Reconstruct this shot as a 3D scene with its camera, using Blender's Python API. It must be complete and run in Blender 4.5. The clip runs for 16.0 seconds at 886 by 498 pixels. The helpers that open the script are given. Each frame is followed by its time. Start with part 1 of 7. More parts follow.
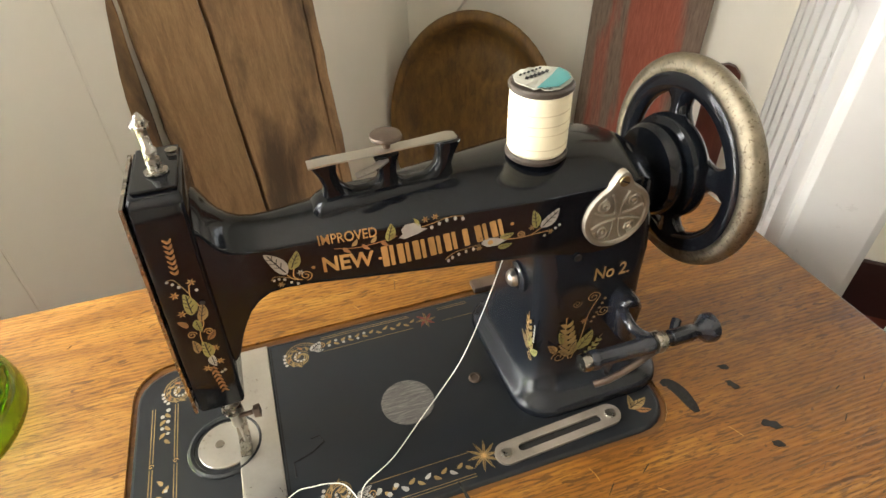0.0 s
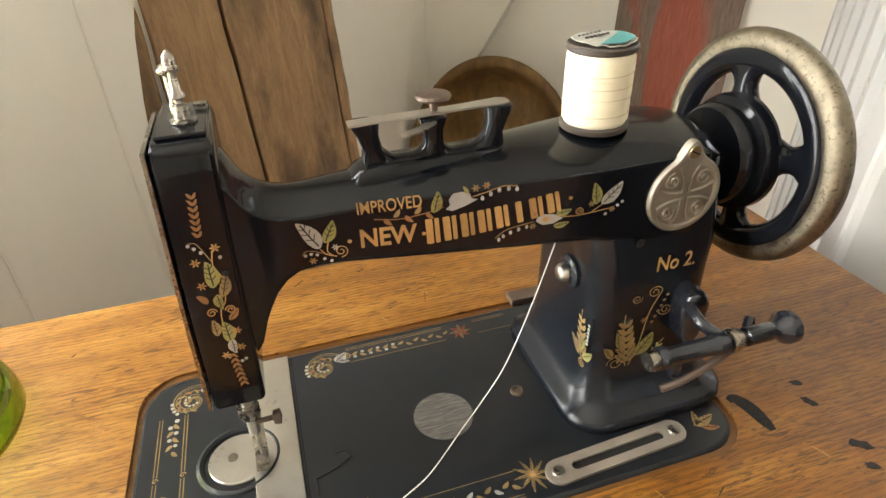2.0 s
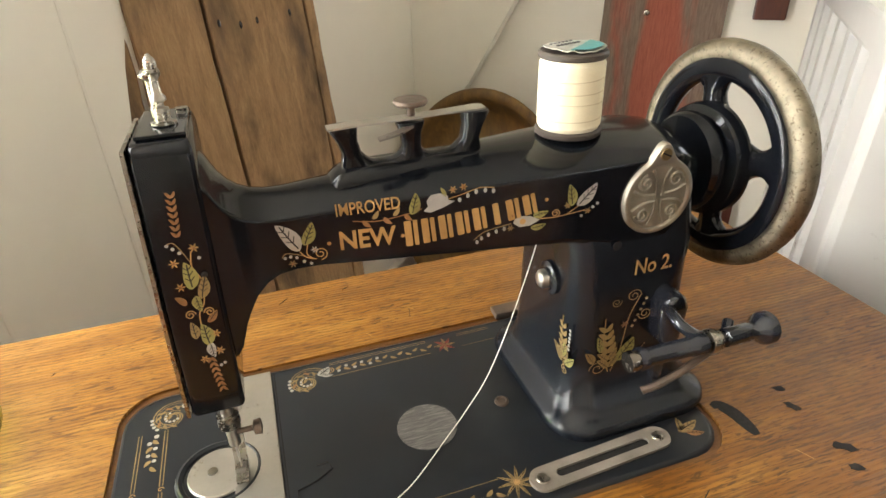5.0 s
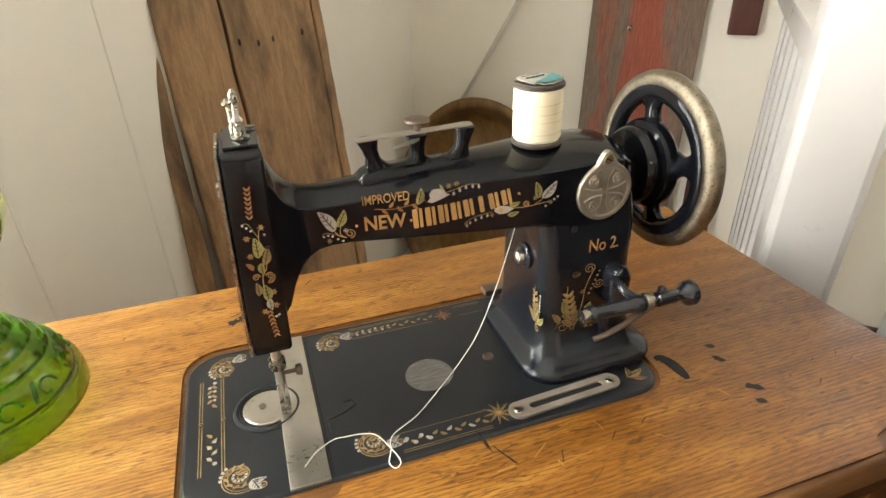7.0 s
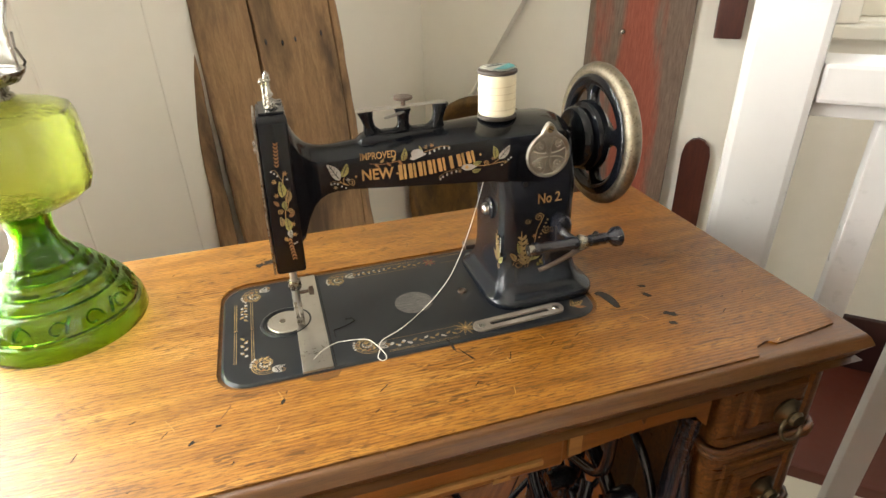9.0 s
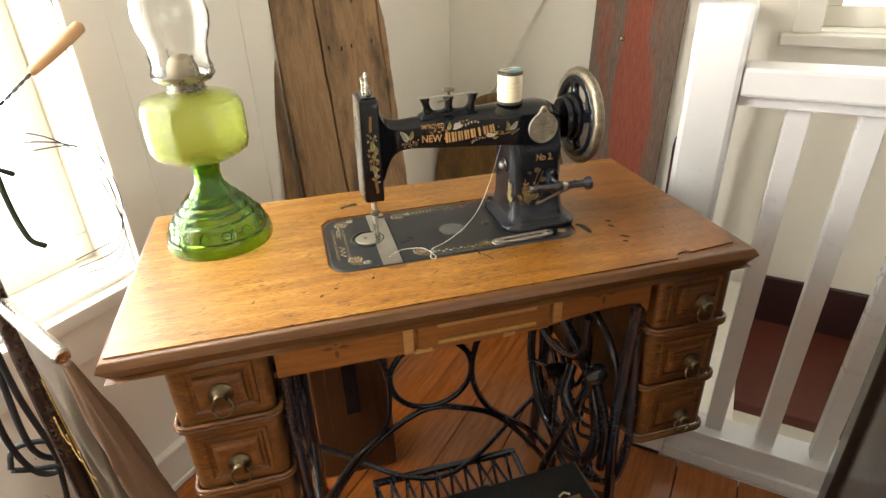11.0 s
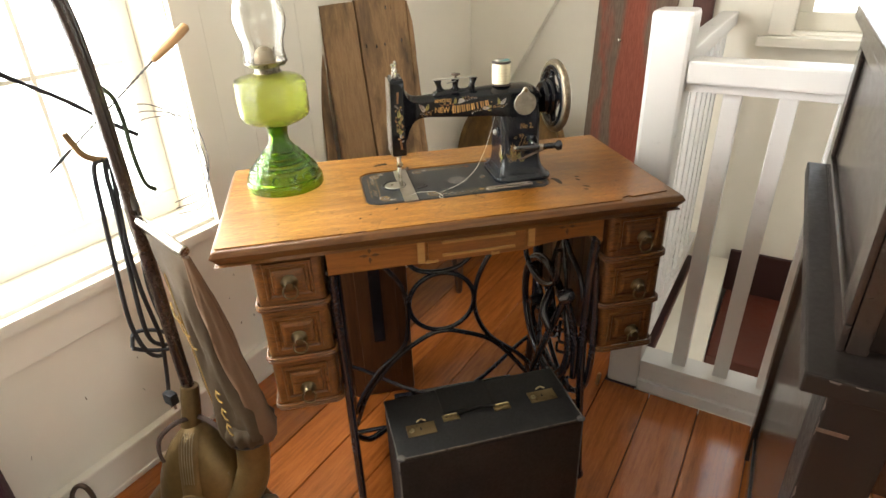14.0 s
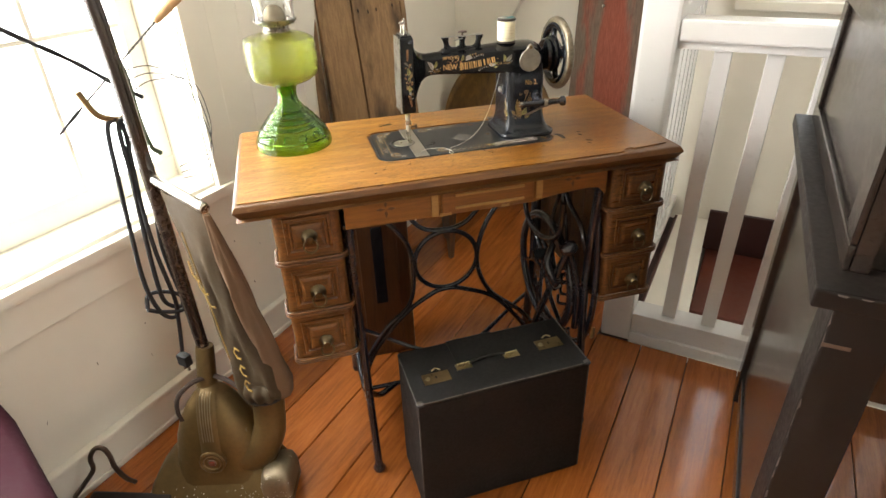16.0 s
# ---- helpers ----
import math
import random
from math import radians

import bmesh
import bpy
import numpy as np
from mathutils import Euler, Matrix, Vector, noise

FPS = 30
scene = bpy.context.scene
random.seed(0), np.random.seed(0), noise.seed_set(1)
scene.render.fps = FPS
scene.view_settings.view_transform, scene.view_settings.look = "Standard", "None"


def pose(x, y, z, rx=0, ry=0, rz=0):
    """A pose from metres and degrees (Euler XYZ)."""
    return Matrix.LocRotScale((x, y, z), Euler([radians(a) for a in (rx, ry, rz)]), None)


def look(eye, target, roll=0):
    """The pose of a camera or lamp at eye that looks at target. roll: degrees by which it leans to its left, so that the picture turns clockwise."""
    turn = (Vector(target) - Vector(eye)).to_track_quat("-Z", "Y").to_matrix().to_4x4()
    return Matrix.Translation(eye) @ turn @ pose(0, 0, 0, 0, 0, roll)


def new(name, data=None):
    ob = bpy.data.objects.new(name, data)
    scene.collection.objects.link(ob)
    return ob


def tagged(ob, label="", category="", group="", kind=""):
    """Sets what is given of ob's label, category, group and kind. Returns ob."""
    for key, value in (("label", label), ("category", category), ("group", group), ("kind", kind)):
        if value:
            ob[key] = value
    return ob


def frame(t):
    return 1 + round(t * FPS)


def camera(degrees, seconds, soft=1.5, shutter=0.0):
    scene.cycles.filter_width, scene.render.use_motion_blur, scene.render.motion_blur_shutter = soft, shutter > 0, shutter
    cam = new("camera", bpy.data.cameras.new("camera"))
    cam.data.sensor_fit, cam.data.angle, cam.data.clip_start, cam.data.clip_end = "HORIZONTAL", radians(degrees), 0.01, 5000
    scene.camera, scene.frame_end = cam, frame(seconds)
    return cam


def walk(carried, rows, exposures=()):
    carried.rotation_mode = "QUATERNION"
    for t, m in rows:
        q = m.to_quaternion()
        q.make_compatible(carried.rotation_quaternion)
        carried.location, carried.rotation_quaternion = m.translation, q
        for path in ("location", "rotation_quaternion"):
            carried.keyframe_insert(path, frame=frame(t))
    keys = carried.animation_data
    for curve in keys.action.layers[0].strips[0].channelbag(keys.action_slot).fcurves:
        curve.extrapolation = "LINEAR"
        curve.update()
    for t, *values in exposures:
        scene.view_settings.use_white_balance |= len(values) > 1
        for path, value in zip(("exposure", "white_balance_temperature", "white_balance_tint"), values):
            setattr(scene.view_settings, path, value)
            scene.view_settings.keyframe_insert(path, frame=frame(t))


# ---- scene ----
cam = camera(74.3, 16.0)
PATH = [
    (0, (0.163, -0.193, 1.133), (0.639, 1.297, -0.114), -1.7),
    (0.5, (0.152, -0.19, 1.121), (0.645, 1.314, -0.101), -1.4),
    (1, (0.15, -0.187, 1.105), (0.644, 1.347, -0.08), -1.5),
    (1.5, (0.143, -0.184, 1.09), (0.634, 1.389, -0.042), -1.6),
    (2, (0.142, -0.184, 1.074), (0.627, 1.43, -0.004), -1.7),
    (2.5, (0.141, -0.189, 1.066), (0.623, 1.458, 0.039), -1.8),
    (3, (0.143, -0.191, 1.057), (0.638, 1.468, 0.055), -1.8),
    (3.5, (0.144, -0.195, 1.054), (0.656, 1.466, 0.065), -1.8),
    (4, (0.142, -0.197, 1.057), (0.667, 1.467, 0.079), -1.9),
    (4.5, (0.143, -0.196, 1.059), (0.678, 1.468, 0.086), -1.9),
    (4.7, (0.146, -0.196, 1.058), (0.678, 1.468, 0.084), -1.9),
    (6.8, (0.114, -0.28, 1.097), (0.668, 1.384, 0.136), -1.9),
    (7, (0.113, -0.294, 1.097), (0.655, 1.375, 0.138), -1.9),
    (7.5, (0.11, -0.324, 1.098), (0.629, 1.353, 0.14), -2.0),
    (8, (0.106, -0.363, 1.101), (0.613, 1.321, 0.149), -1.8),
    (8.5, (0.106, -0.397, 1.111), (0.604, 1.29, 0.159), -1.7),
    (9, (0.103, -0.44, 1.112), (0.592, 1.252, 0.166), -1.9),
    (9.2, (0.097, -0.469, 1.115), (0.581, 1.227, 0.172), -1.8),
    (11.3, (-0.007, -0.781, 1.181), (0.422, 0.929, 0.237), -2.1),
    (11.5, (-0.005, -0.815, 1.182), (0.435, 0.893, 0.24), -2.0),
    (12, (-0.003, -0.896, 1.19), (0.414, 0.819, 0.25), -1.9),
    (12.5, (-0.012, -0.947, 1.197), (0.379, 0.777, 0.261), -2.1),
    (13, (-0.012, -0.992, 1.214), (0.361, 0.734, 0.276), -2.1),
    (13.5, (-0.013, -1.04, 1.223), (0.339, 0.691, 0.285), -2.2),
    (14, (-0.042, -1.062, 1.215), (0.298, 0.674, 0.281), -2.2),
    (14.5, (-0.099, -1.074, 1.204), (0.243, 0.659, 0.265), -2.1),
    (15, (-0.125, -1.087, 1.192), (0.234, 0.628, 0.228), -2.1),
    (15.5, (-0.131, -1.096, 1.191), (0.265, 0.598, 0.205), -2.2),
    (16, (-0.138, -1.1, 1.191), (0.289, 0.579, 0.192), -2.1),
]
walk(cam, [(t, look(eye, target, roll)) for t, eye, target, roll in PATH])

# ---- world, sun, large lights ----
world = bpy.data.worlds.new("world")
scene.world = world
world.use_nodes = True
wn = world.node_tree
sky = wn.nodes.new("ShaderNodeTexSky")
sky.sky_type = 'NISHITA'
sky.sun_disc = False
sky.sun_elevation = radians(48)
sky.sun_rotation = radians(200)
wn.links.new(sky.outputs[0], wn.nodes["Background"].inputs[0])
wn.nodes["Background"].inputs[1].default_value = 0.15

sun_data = bpy.data.lights.new("sun", 'SUN')
sun_data.energy = 0.6
sun_data.angle = radians(10)
sun_data.color = (1.0, 0.95, 0.88)
sun = new("sun", sun_data)
sun.matrix_world = look((0, 0, 5), (1.5, -0.6, 2.0))

# room frame: x along the back wall, y into the corner along the window wall
ROOM = pose(0, 0, 0, 0, 0, -43)
WALL_X, BACK_Y = -0.60, 1.62


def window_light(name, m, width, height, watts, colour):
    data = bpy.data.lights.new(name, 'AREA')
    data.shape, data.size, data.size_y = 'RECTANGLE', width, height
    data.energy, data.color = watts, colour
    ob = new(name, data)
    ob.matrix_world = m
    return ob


window_light("window_daylight", ROOM @ pose(-0.80, -0.575, 1.32, 0, -90, 0), 1.42, 1.34, 89.0, (1.0, 0.99, 0.975))
window_light("stair_window_daylight", ROOM @ pose(1.06, 1.76, 1.40, -90, 0, 0), 0.8, 0.95, 7.0, (1.0, 0.99, 0.975))
# added fill lamp in the east wall, brightens the window wall
window_light("room_fill_light", ROOM @ pose(3.17, -1.1, 1.45, 0, 90, 0), 1.2, 1.6, 13.0, (1.0, 0.985, 0.965))

# lamp added to brighten the stairwell below; its opening is unseen
window_light("lower_level_fill", ROOM @ pose(3.12, 0.865, -0.585, 0, 90, 0), 0.72, 0.38, 14.0, (1.0, 0.99, 0.975))

# ---- materials ----


def material(name):
    m = bpy.data.materials.new(name)
    m.use_nodes = True
    return m, m.node_tree, m.node_tree.nodes["Principled BSDF"]


def node(nt, kind, **values):
    n = nt.nodes.new(kind)
    for key, value in values.items():
        n.inputs[key.replace("_", " ")].default_value = value
    return n


def coords(nt, scale=(1, 1, 1), turn=(0, 0, 0)):
    tc = nt.nodes.new("ShaderNodeTexCoord")
    mp = nt.nodes.new("ShaderNodeMapping")
    mp.inputs["Scale"].default_value = scale
    mp.inputs["Rotation"].default_value = [radians(a) for a in turn]
    nt.links.new(tc.outputs["Object"], mp.inputs[0])
    return mp.outputs[0]


def noise_tex(nt, vec, scale, detail=4.0, rough=0.55, distort=0.0):
    n = node(nt, "ShaderNodeTexNoise", Scale=scale, Detail=detail, Roughness=rough, Distortion=distort)
    nt.links.new(vec, n.inputs["Vector"])
    return n.outputs[0]


def ramp(nt, fac, stops):
    r = nt.nodes.new("ShaderNodeValToRGB")
    e = r.color_ramp.elements
    while len(e) < len(stops):
        e.new(0.5)
    for i, (p, c) in enumerate(stops):
        e[i].position = p
        e[i].color = (*c, 1) if len(c) == 3 else c
    nt.links.new(fac, r.inputs[0])
    return r.outputs[0]


def grey(v):
    return (v, v, v)


def mix(nt, fac, a, b, mode='MIX'):
    m = nt.nodes.new("ShaderNodeMix")
    m.data_type, m.blend_type = 'RGBA', mode
    for sock, val in ((m.inputs[0], fac), (m.inputs[6], a), (m.inputs[7], b)):
        if isinstance(val, (int, float)):
            sock.default_value = val
        elif isinstance(val, tuple):
            sock.default_value = (*val, 1)
        else:
            nt.links.new(val, sock)
    return m.outputs[2]


def bump(nt, bsdf, height, strength=0.3, dist=0.002):
    b = node(nt, "ShaderNodeBump", Strength=strength, Distance=dist)
    nt.links.new(height, b.inputs["Height"])
    nt.links.new(b.outputs[0], bsdf.inputs["Normal"])


def plain(name, colour, rough=0.5, metal=0.0, vary=0.15, scale=40.0, coat=0.0, relief=0.1, worn=None, worn_at=0.68, uneven=0.25):
    """Paint, metal or plastic with a fine grain and larger stains."""
    m, nt, b = material(name)
    v = coords(nt)
    big = noise_tex(nt, v, scale * 0.18, 3)
    fine = noise_tex(nt, v, scale * 3, 5, 0.65)
    lo = tuple(c * (1 - vary) for c in colour)
    hi = tuple(min(1, c * (1 + vary)) for c in colour)
    col = ramp(nt, big, [(0.3, lo), (0.7, hi)])
    col = mix(nt, 0.25, col, ramp(nt, fine, [(0.3, lo), (0.7, hi)]))
    if worn:
        chips = noise_tex(nt, v, scale * 0.6, 8, 0.7)
        col = mix(nt, ramp(nt, chips, [(worn_at, grey(0)), (worn_at + 0.05, grey(1))]), col, worn)
    nt.links.new(col, b.inputs["Base Color"])
    r = ramp(nt, mix(nt, 0.5, big, fine), [(0.35, grey(max(0.02, rough * (1 - uneven)))), (0.65, grey(min(1, rough * (1 + uneven))))])
    nt.links.new(r, b.inputs["Roughness"])
    b.inputs["Metallic"].default_value = metal
    b.inputs["Coat Weight"].default_value = coat
    b.inputs["Coat Roughness"].default_value = 0.08
    if relief:
        bump(nt, b, fine, relief, 0.001)
    return m


def wood(name, dark, mid, light, grain=(1, 14, 14), turn=(0, 0, 0), rough=0.45, coat=0.0, knots=0.0, fleck=False, pieces=False, relief=0.25, scale=6.0, stain=None):
    """Wood whose grain runs along the axis with the smallest scale."""
    m, nt, b = material(name)
    v = coords(nt, grain, turn)
    if pieces:
        info = nt.nodes.new("ShaderNodeObjectInfo")
        add = nt.nodes.new("ShaderNodeVectorMath")
        add.operation = 'MULTIPLY_ADD'
        nt.links.new(info.outputs["Random"], add.inputs[0])
        add.inputs[1].default_value = (7, 13, 5)
        nt.links.new(v, add.inputs[2])
        v = add.outputs[0]
    rings = noise_tex(nt, v, scale, 3, 0.5, 0.8)
    fibre = noise_tex(nt, v, scale * 9, 6, 0.7)
    col = ramp(nt, rings, [(0.25, dark), (0.5, mid), (0.75, light)])
    col = mix(nt, 0.45, col, ramp(nt, fibre, [(0.3, dark), (0.55, mid), (0.75, light)]))
    height = fibre
    if fleck:
        v2 = coords(nt, (4, 1.3, 1), (0, 0, 28))
        f = noise_tex(nt, v2, 34, 2, 0.4, 0.6)
        col = mix(nt, ramp(nt, f, [(0.60, grey(0)), (0.66, grey(0.7))]), col, tuple(c * 0.55 for c in mid))
        band = node(nt, "ShaderNodeTexWave", Scale=0.8, Distortion=16.0, Detail=3.0)
        band.inputs["Detail Scale"].default_value = 1.6
        band.bands_direction = 'Y'
        nt.links.new(coords(nt, (2.2, 17, 17)), band.inputs["Vector"])
        col = mix(nt, 0.24, col, ramp(nt, band.outputs[1], [(0.15, grey(0.50)), (0.55, grey(1.0)), (1.0, grey(1.15))]), 'MULTIPLY')
        streak = noise_tex(nt, coords(nt, (2.5, 60, 60)), 5, 4, 0.6)
        col = mix(nt, ramp(nt, streak, [(0.48, grey(0)), (0.60, grey(0.65))]), col, tuple(c * 0.8 for c in dark))
        pores = noise_tex(nt, coords(nt, (14, 240, 240)), 7, 2, 0.5)
        col = mix(nt, ramp(nt, pores, [(0.54, grey(0)), (0.62, grey(0.6))]), col, tuple(c * 0.45 for c in dark))
    if stain:
        s = noise_tex(nt, coords(nt, (3.5, 3.5, 1.0)), 2.6, 6, 0.62, 0.3)
        col = mix(nt, ramp(nt, s, [(0.50, grey(0)), (0.66, grey(0.8))]), col, stain)
    if knots:
        k = node(nt, "ShaderNodeTexVoronoi", Scale=knots)
        nt.links.new(coords(nt, (1, 1, 0.55)), k.inputs["Vector"])
        col = mix(nt, ramp(nt, k.outputs["Distance"], [(0.02, grey(0.9)), (0.10, grey(0))]), col, tuple(c * 0.25 for c in dark))
    if pieces:
        tone = ramp(nt, info.outputs["Random"], [(0.0, grey(0.72)), (1.0, grey(1.2))])
        col = mix(nt, 1.0, col, tone, 'MULTIPLY')
    nt.links.new(col, b.inputs["Base Color"])
    r = ramp(nt, rings, [(0.3, grey(rough * 0.8)), (0.7, grey(min(1, rough * 1.2)))])
    nt.links.new(r, b.inputs["Roughness"])
    b.inputs["Coat Weight"].default_value = coat
    b.inputs["Coat Roughness"].default_value = 0.12
    bump(nt, b, height, relief, 0.001)
    if fleck:
        wave = node(nt, "ShaderNodeBump", Strength=0.35, Distance=0.002)
        nt.links.new(noise_tex(nt, coords(nt, (18, 60, 60)), 2.2, 3, 0.6, 0.8), wave.inputs["Height"])
        nt.links.new(wave.outputs[0], b.inputs["Coat Normal"])
    return m


def glass(name, colour, rough=0.02, ripple=0.0, ripple_scale=200.0):
    m, nt, b = material(name)
    b.inputs["Base Color"].default_value = (*colour, 1)
    b.inputs["Transmission Weight"].default_value = 1.0
    b.inputs["Roughness"].default_value = rough
    b.inputs["IOR"].default_value = 1.48
    if ripple:
        bump(nt, b, noise_tex(nt, coords(nt), ripple_scale, 2, 0.5), ripple, 0.002)
    return m


JAPAN = plain("black_japan", (0.0045, 0.0055, 0.0075), 0.12, 0, 0.15, 40, 0.0, 0.01, uneven=0.15)
# satin copy for the pillar, lighter and bluer: window light put into the colour
JAPAN_LIT = plain("window_lit_black_japan", (0.0080, 0.0100, 0.0140), 0.21, 0, 0.06, 20, 0.0, 0.0, uneven=0.05)
JAPAN_DULL = plain("worn_black_japan", (0.0095, 0.0115, 0.0145), 0.30, 0, 0.08, 30, 0.0, 0.0, uneven=0.08)
MEDAL = plain("etched_nickel", (0.36, 0.33, 0.27), 0.5, 0.85, 0.3, 200, 0, 0.3, (0.16, 0.12, 0.08), 0.64)
NICKEL = plain("worn_nickel", (0.36, 0.335, 0.29), 0.28, 1.0, 0.25, 90, 0, 0.12, (0.16, 0.12, 0.08), 0.66)
STEEL = plain("brushed_steel", (0.52, 0.50, 0.46), 0.33, 1.0, 0.15, 120, 0, 0.08, (0.2, 0.17, 0.13), 0.7)
RIM = plain("rim_nickel", (0.265, 0.23, 0.165), 0.38, 1.0, 0.35, 700, 0, 0.4, (0.13, 0.105, 0.07), 0.56)
SLOT_STEEL = plain("dull_slot_steel", (0.33, 0.285, 0.235), 0.45, 0.5, 0.25, 160, 0, 0.1, (0.12, 0.09, 0.07), 0.7)
BRONZE = plain("old_brass", (0.125, 0.095, 0.052), 0.38, 1.0, 0.4, 80, 0, 0.15, (0.05, 0.04, 0.025), 0.6)
KNOB_METAL = plain("rusty_knob", (0.15, 0.11, 0.085), 0.45, 0.7, 0.3, 200, 0, 0.2)
IRON = plain("cast_iron_paint", (0.012, 0.014, 0.020), 0.24, 0.0, 0.3, 50, 0.6, 0.08, (0.045, 0.030, 0.022), 0.74)
GOLD = plain("gold_decal", (0.46, 0.275, 0.10), 0.38, 0.35, 0.3, 150, 0, 0.0)
OLDGOLD = plain("rubbed_gold_decal", (0.27, 0.18, 0.07), 0.45, 0.2, 0.4, 180, 0, 0.0)
SILVER = plain("silver_decal", (0.40, 0.38, 0.34), 0.45, 0.2, 0.25, 150, 0, 0.0)
GREENGOLD = plain("green_gold_decal", (0.29, 0.265, 0.085), 0.42, 0.3, 0.25, 150, 0, 0.0)
RUST = plain("rust_decal", (0.25, 0.115, 0.038), 0.5, 0.1, 0.3, 150, 0, 0.0)
REDDECAL = plain("red_decal", (0.22, 0.045, 0.025), 0.5, 0.0, 0.3, 150, 0, 0.0)
DISC = wood("rubbed_disc", (0.02, 0.018, 0.017), (0.11, 0.10, 0.09), (0.30, 0.28, 0.25), (3, 34, 8), (0, 0, 20), 0.5, 0, scale=26)
THREAD = plain("cotton_thread", (0.82, 0.75, 0.55), 0.75, 0, 0.08, 300, 0, 0.1)
COTTON = plain("white_cotton", (0.82, 0.80, 0.72), 0.8, 0, 0.06, 300, 0, 0.1)
SPOOLWOOD = plain("dark_spool_wood", (0.055, 0.042, 0.032), 0.5, 0, 0.3, 150)
PAPER = plain("paper_label", (0.36, 0.35, 0.29), 0.6, 0, 0.3, 150, 0, 0.3, (0.05, 0.05, 0.045), 0.58)
TEAL = plain("teal_print", (0.06, 0.23, 0.22), 0.55, 0, 0.2, 150)
BLACKINK = plain("black_print", (0.010, 0.008, 0.007), 0.9, 0, 0.2, 150)



def oak_top():
    """Quarter-sawn veneer: fine ring lines, pores, slanting ray flecks, varnish worn off towards the window end, where
    window light and sheen are also put into the colour.
    """
    m, nt, b = material("oak_veneer")
    dark, mid, light = (0.105, 0.037, 0.006), (0.330, 0.142, 0.020), (0.455, 0.232, 0.046)
    broad = noise_tex(nt, coords(nt, (1.5, 11, 11), (0, 0, 3)), 5, 4, 0.55, 0.7)
    col = ramp(nt, broad, [(0.28, tuple(0.5 * (p + q) for p, q in zip(dark, mid))), (0.5, mid), (0.72, light)])
    rings = node(nt, "ShaderNodeTexWave", Scale=80.0, Distortion=9.0, Detail=4.0)
    rings.inputs["Detail Scale"].default_value = 0.35
    rings.bands_direction = 'Y'
    nt.links.new(coords(nt, (0.16, 1, 1), (0, 0, 3)), rings.inputs["Vector"])
    strength = ramp(nt, noise_tex(nt, coords(nt, (3, 9, 9)), 3, 3), [(0.35, grey(0.12)), (0.65, grey(0.62))])
    col = mix(nt, strength, col, mix(nt, 1.0, col, ramp(nt, rings.outputs[1], [(0.12, (0.42, 0.34, 0.26)), (0.5, grey(0.95)), (1.0, grey(1.12))]), 'MULTIPLY'))
    pores = noise_tex(nt, coords(nt, (30, 330, 330), (0, 0, 3)), 2.4, 3, 0.6)
    col = mix(nt, ramp(nt, pores, [(0.52, grey(0)), (0.60, grey(0.75))]), col, dark)
    where = ramp(nt, noise_tex(nt, coords(nt, (3, 6, 6)), 2.2, 2), [(0.40, grey(0)), (0.55, grey(0.9))])
    rays = noise_tex(nt, coords(nt, (36, 190, 1), (0, 0, -36)), 1.3, 2, 0.45, 1.2)
    ray_mask = mix(nt, 1.0, ramp(nt, rays, [(0.60, grey(0)), (0.66, grey(1))]), where, 'MULTIPLY')
    col = mix(nt, ray_mask, col, tuple(c * 0.9 for c in dark))
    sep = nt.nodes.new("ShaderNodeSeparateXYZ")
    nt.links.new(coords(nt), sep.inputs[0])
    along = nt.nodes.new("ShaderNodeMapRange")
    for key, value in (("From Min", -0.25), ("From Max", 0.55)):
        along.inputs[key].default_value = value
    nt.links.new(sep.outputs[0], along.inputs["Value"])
    # worn varnish plus painted light falloff: pale bluish by the window, shaded far end
    wear_and_light = mix(nt, 0.42, along.outputs[0], noise_tex(nt, coords(nt, (1.5, 3, 3)), 4.5, 5, 0.6, 0.5))
    col = mix(nt, 1.0, col, ramp(nt, wear_and_light, [(0.15, (1.18, 1.27, 1.85)), (0.40, (1.0, 1.0, 1.0)), (0.72, (0.60, 0.52, 0.36))]), 'MULTIPLY')
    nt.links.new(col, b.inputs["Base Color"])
    nt.links.new(ramp(nt, wear_and_light, [(0.2, grey(0.42)), (0.7, grey(0.30))]), b.inputs["Roughness"])
    nt.links.new(ramp(nt, wear_and_light, [(0.20, grey(0.9)), (0.42, grey(0.32)), (0.7, grey(0.20))]), b.inputs["Coat Weight"])
    b.inputs["Coat Roughness"].default_value = 0.20
    bump(nt, b, mix(nt, 0.5, rings.outputs[1], pores), 0.35, 0.0008)
    wave = node(nt, "ShaderNodeBump", Strength=0.55, Distance=0.0025)
    nt.links.new(noise_tex(nt, coords(nt, (26, 70, 60), (0, 0, -30)), 2.0, 3, 0.6, 0.8), wave.inputs["Height"])
    nt.links.new(wave.outputs[0], b.inputs["Coat Normal"])
    return m


OAK = oak_top()
OAK_EDGE = wood("oak_moulding", (0.045, 0.017, 0.004), (0.115, 0.046, 0.010), (0.20, 0.092, 0.020), (1, 20, 20), (0, 0, 0), 0.36, 0.08)
OAK_FRONT = wood("oak_apron", (0.11, 0.038, 0.007), (0.225, 0.084, 0.014), (0.33, 0.14, 0.026), (1.2, 18, 18), (0, 0, 0), 0.36, 0.12)
OAK_DRAWER = wood("oak_drawer", (0.060, 0.021, 0.005), (0.155, 0.059, 0.012), (0.27, 0.115, 0.025), (1.4, 18, 18), (0, 0, 0), 0.34, 0.18, 0, True)
OAK_PALE = wood("bare_oak", (0.26, 0.13, 0.036), (0.40, 0.215, 0.062), (0.50, 0.30, 0.095), (1.4, 18, 18), (0, 0, 0), 0.55)
OAK_DARK = wood("dark_oak_panel", (0.035, 0.013, 0.005), (0.09, 0.034, 0.011), (0.15, 0.06, 0.018), (18, 18, 1.2), (0, 0, 0), 0.35, 0.25)
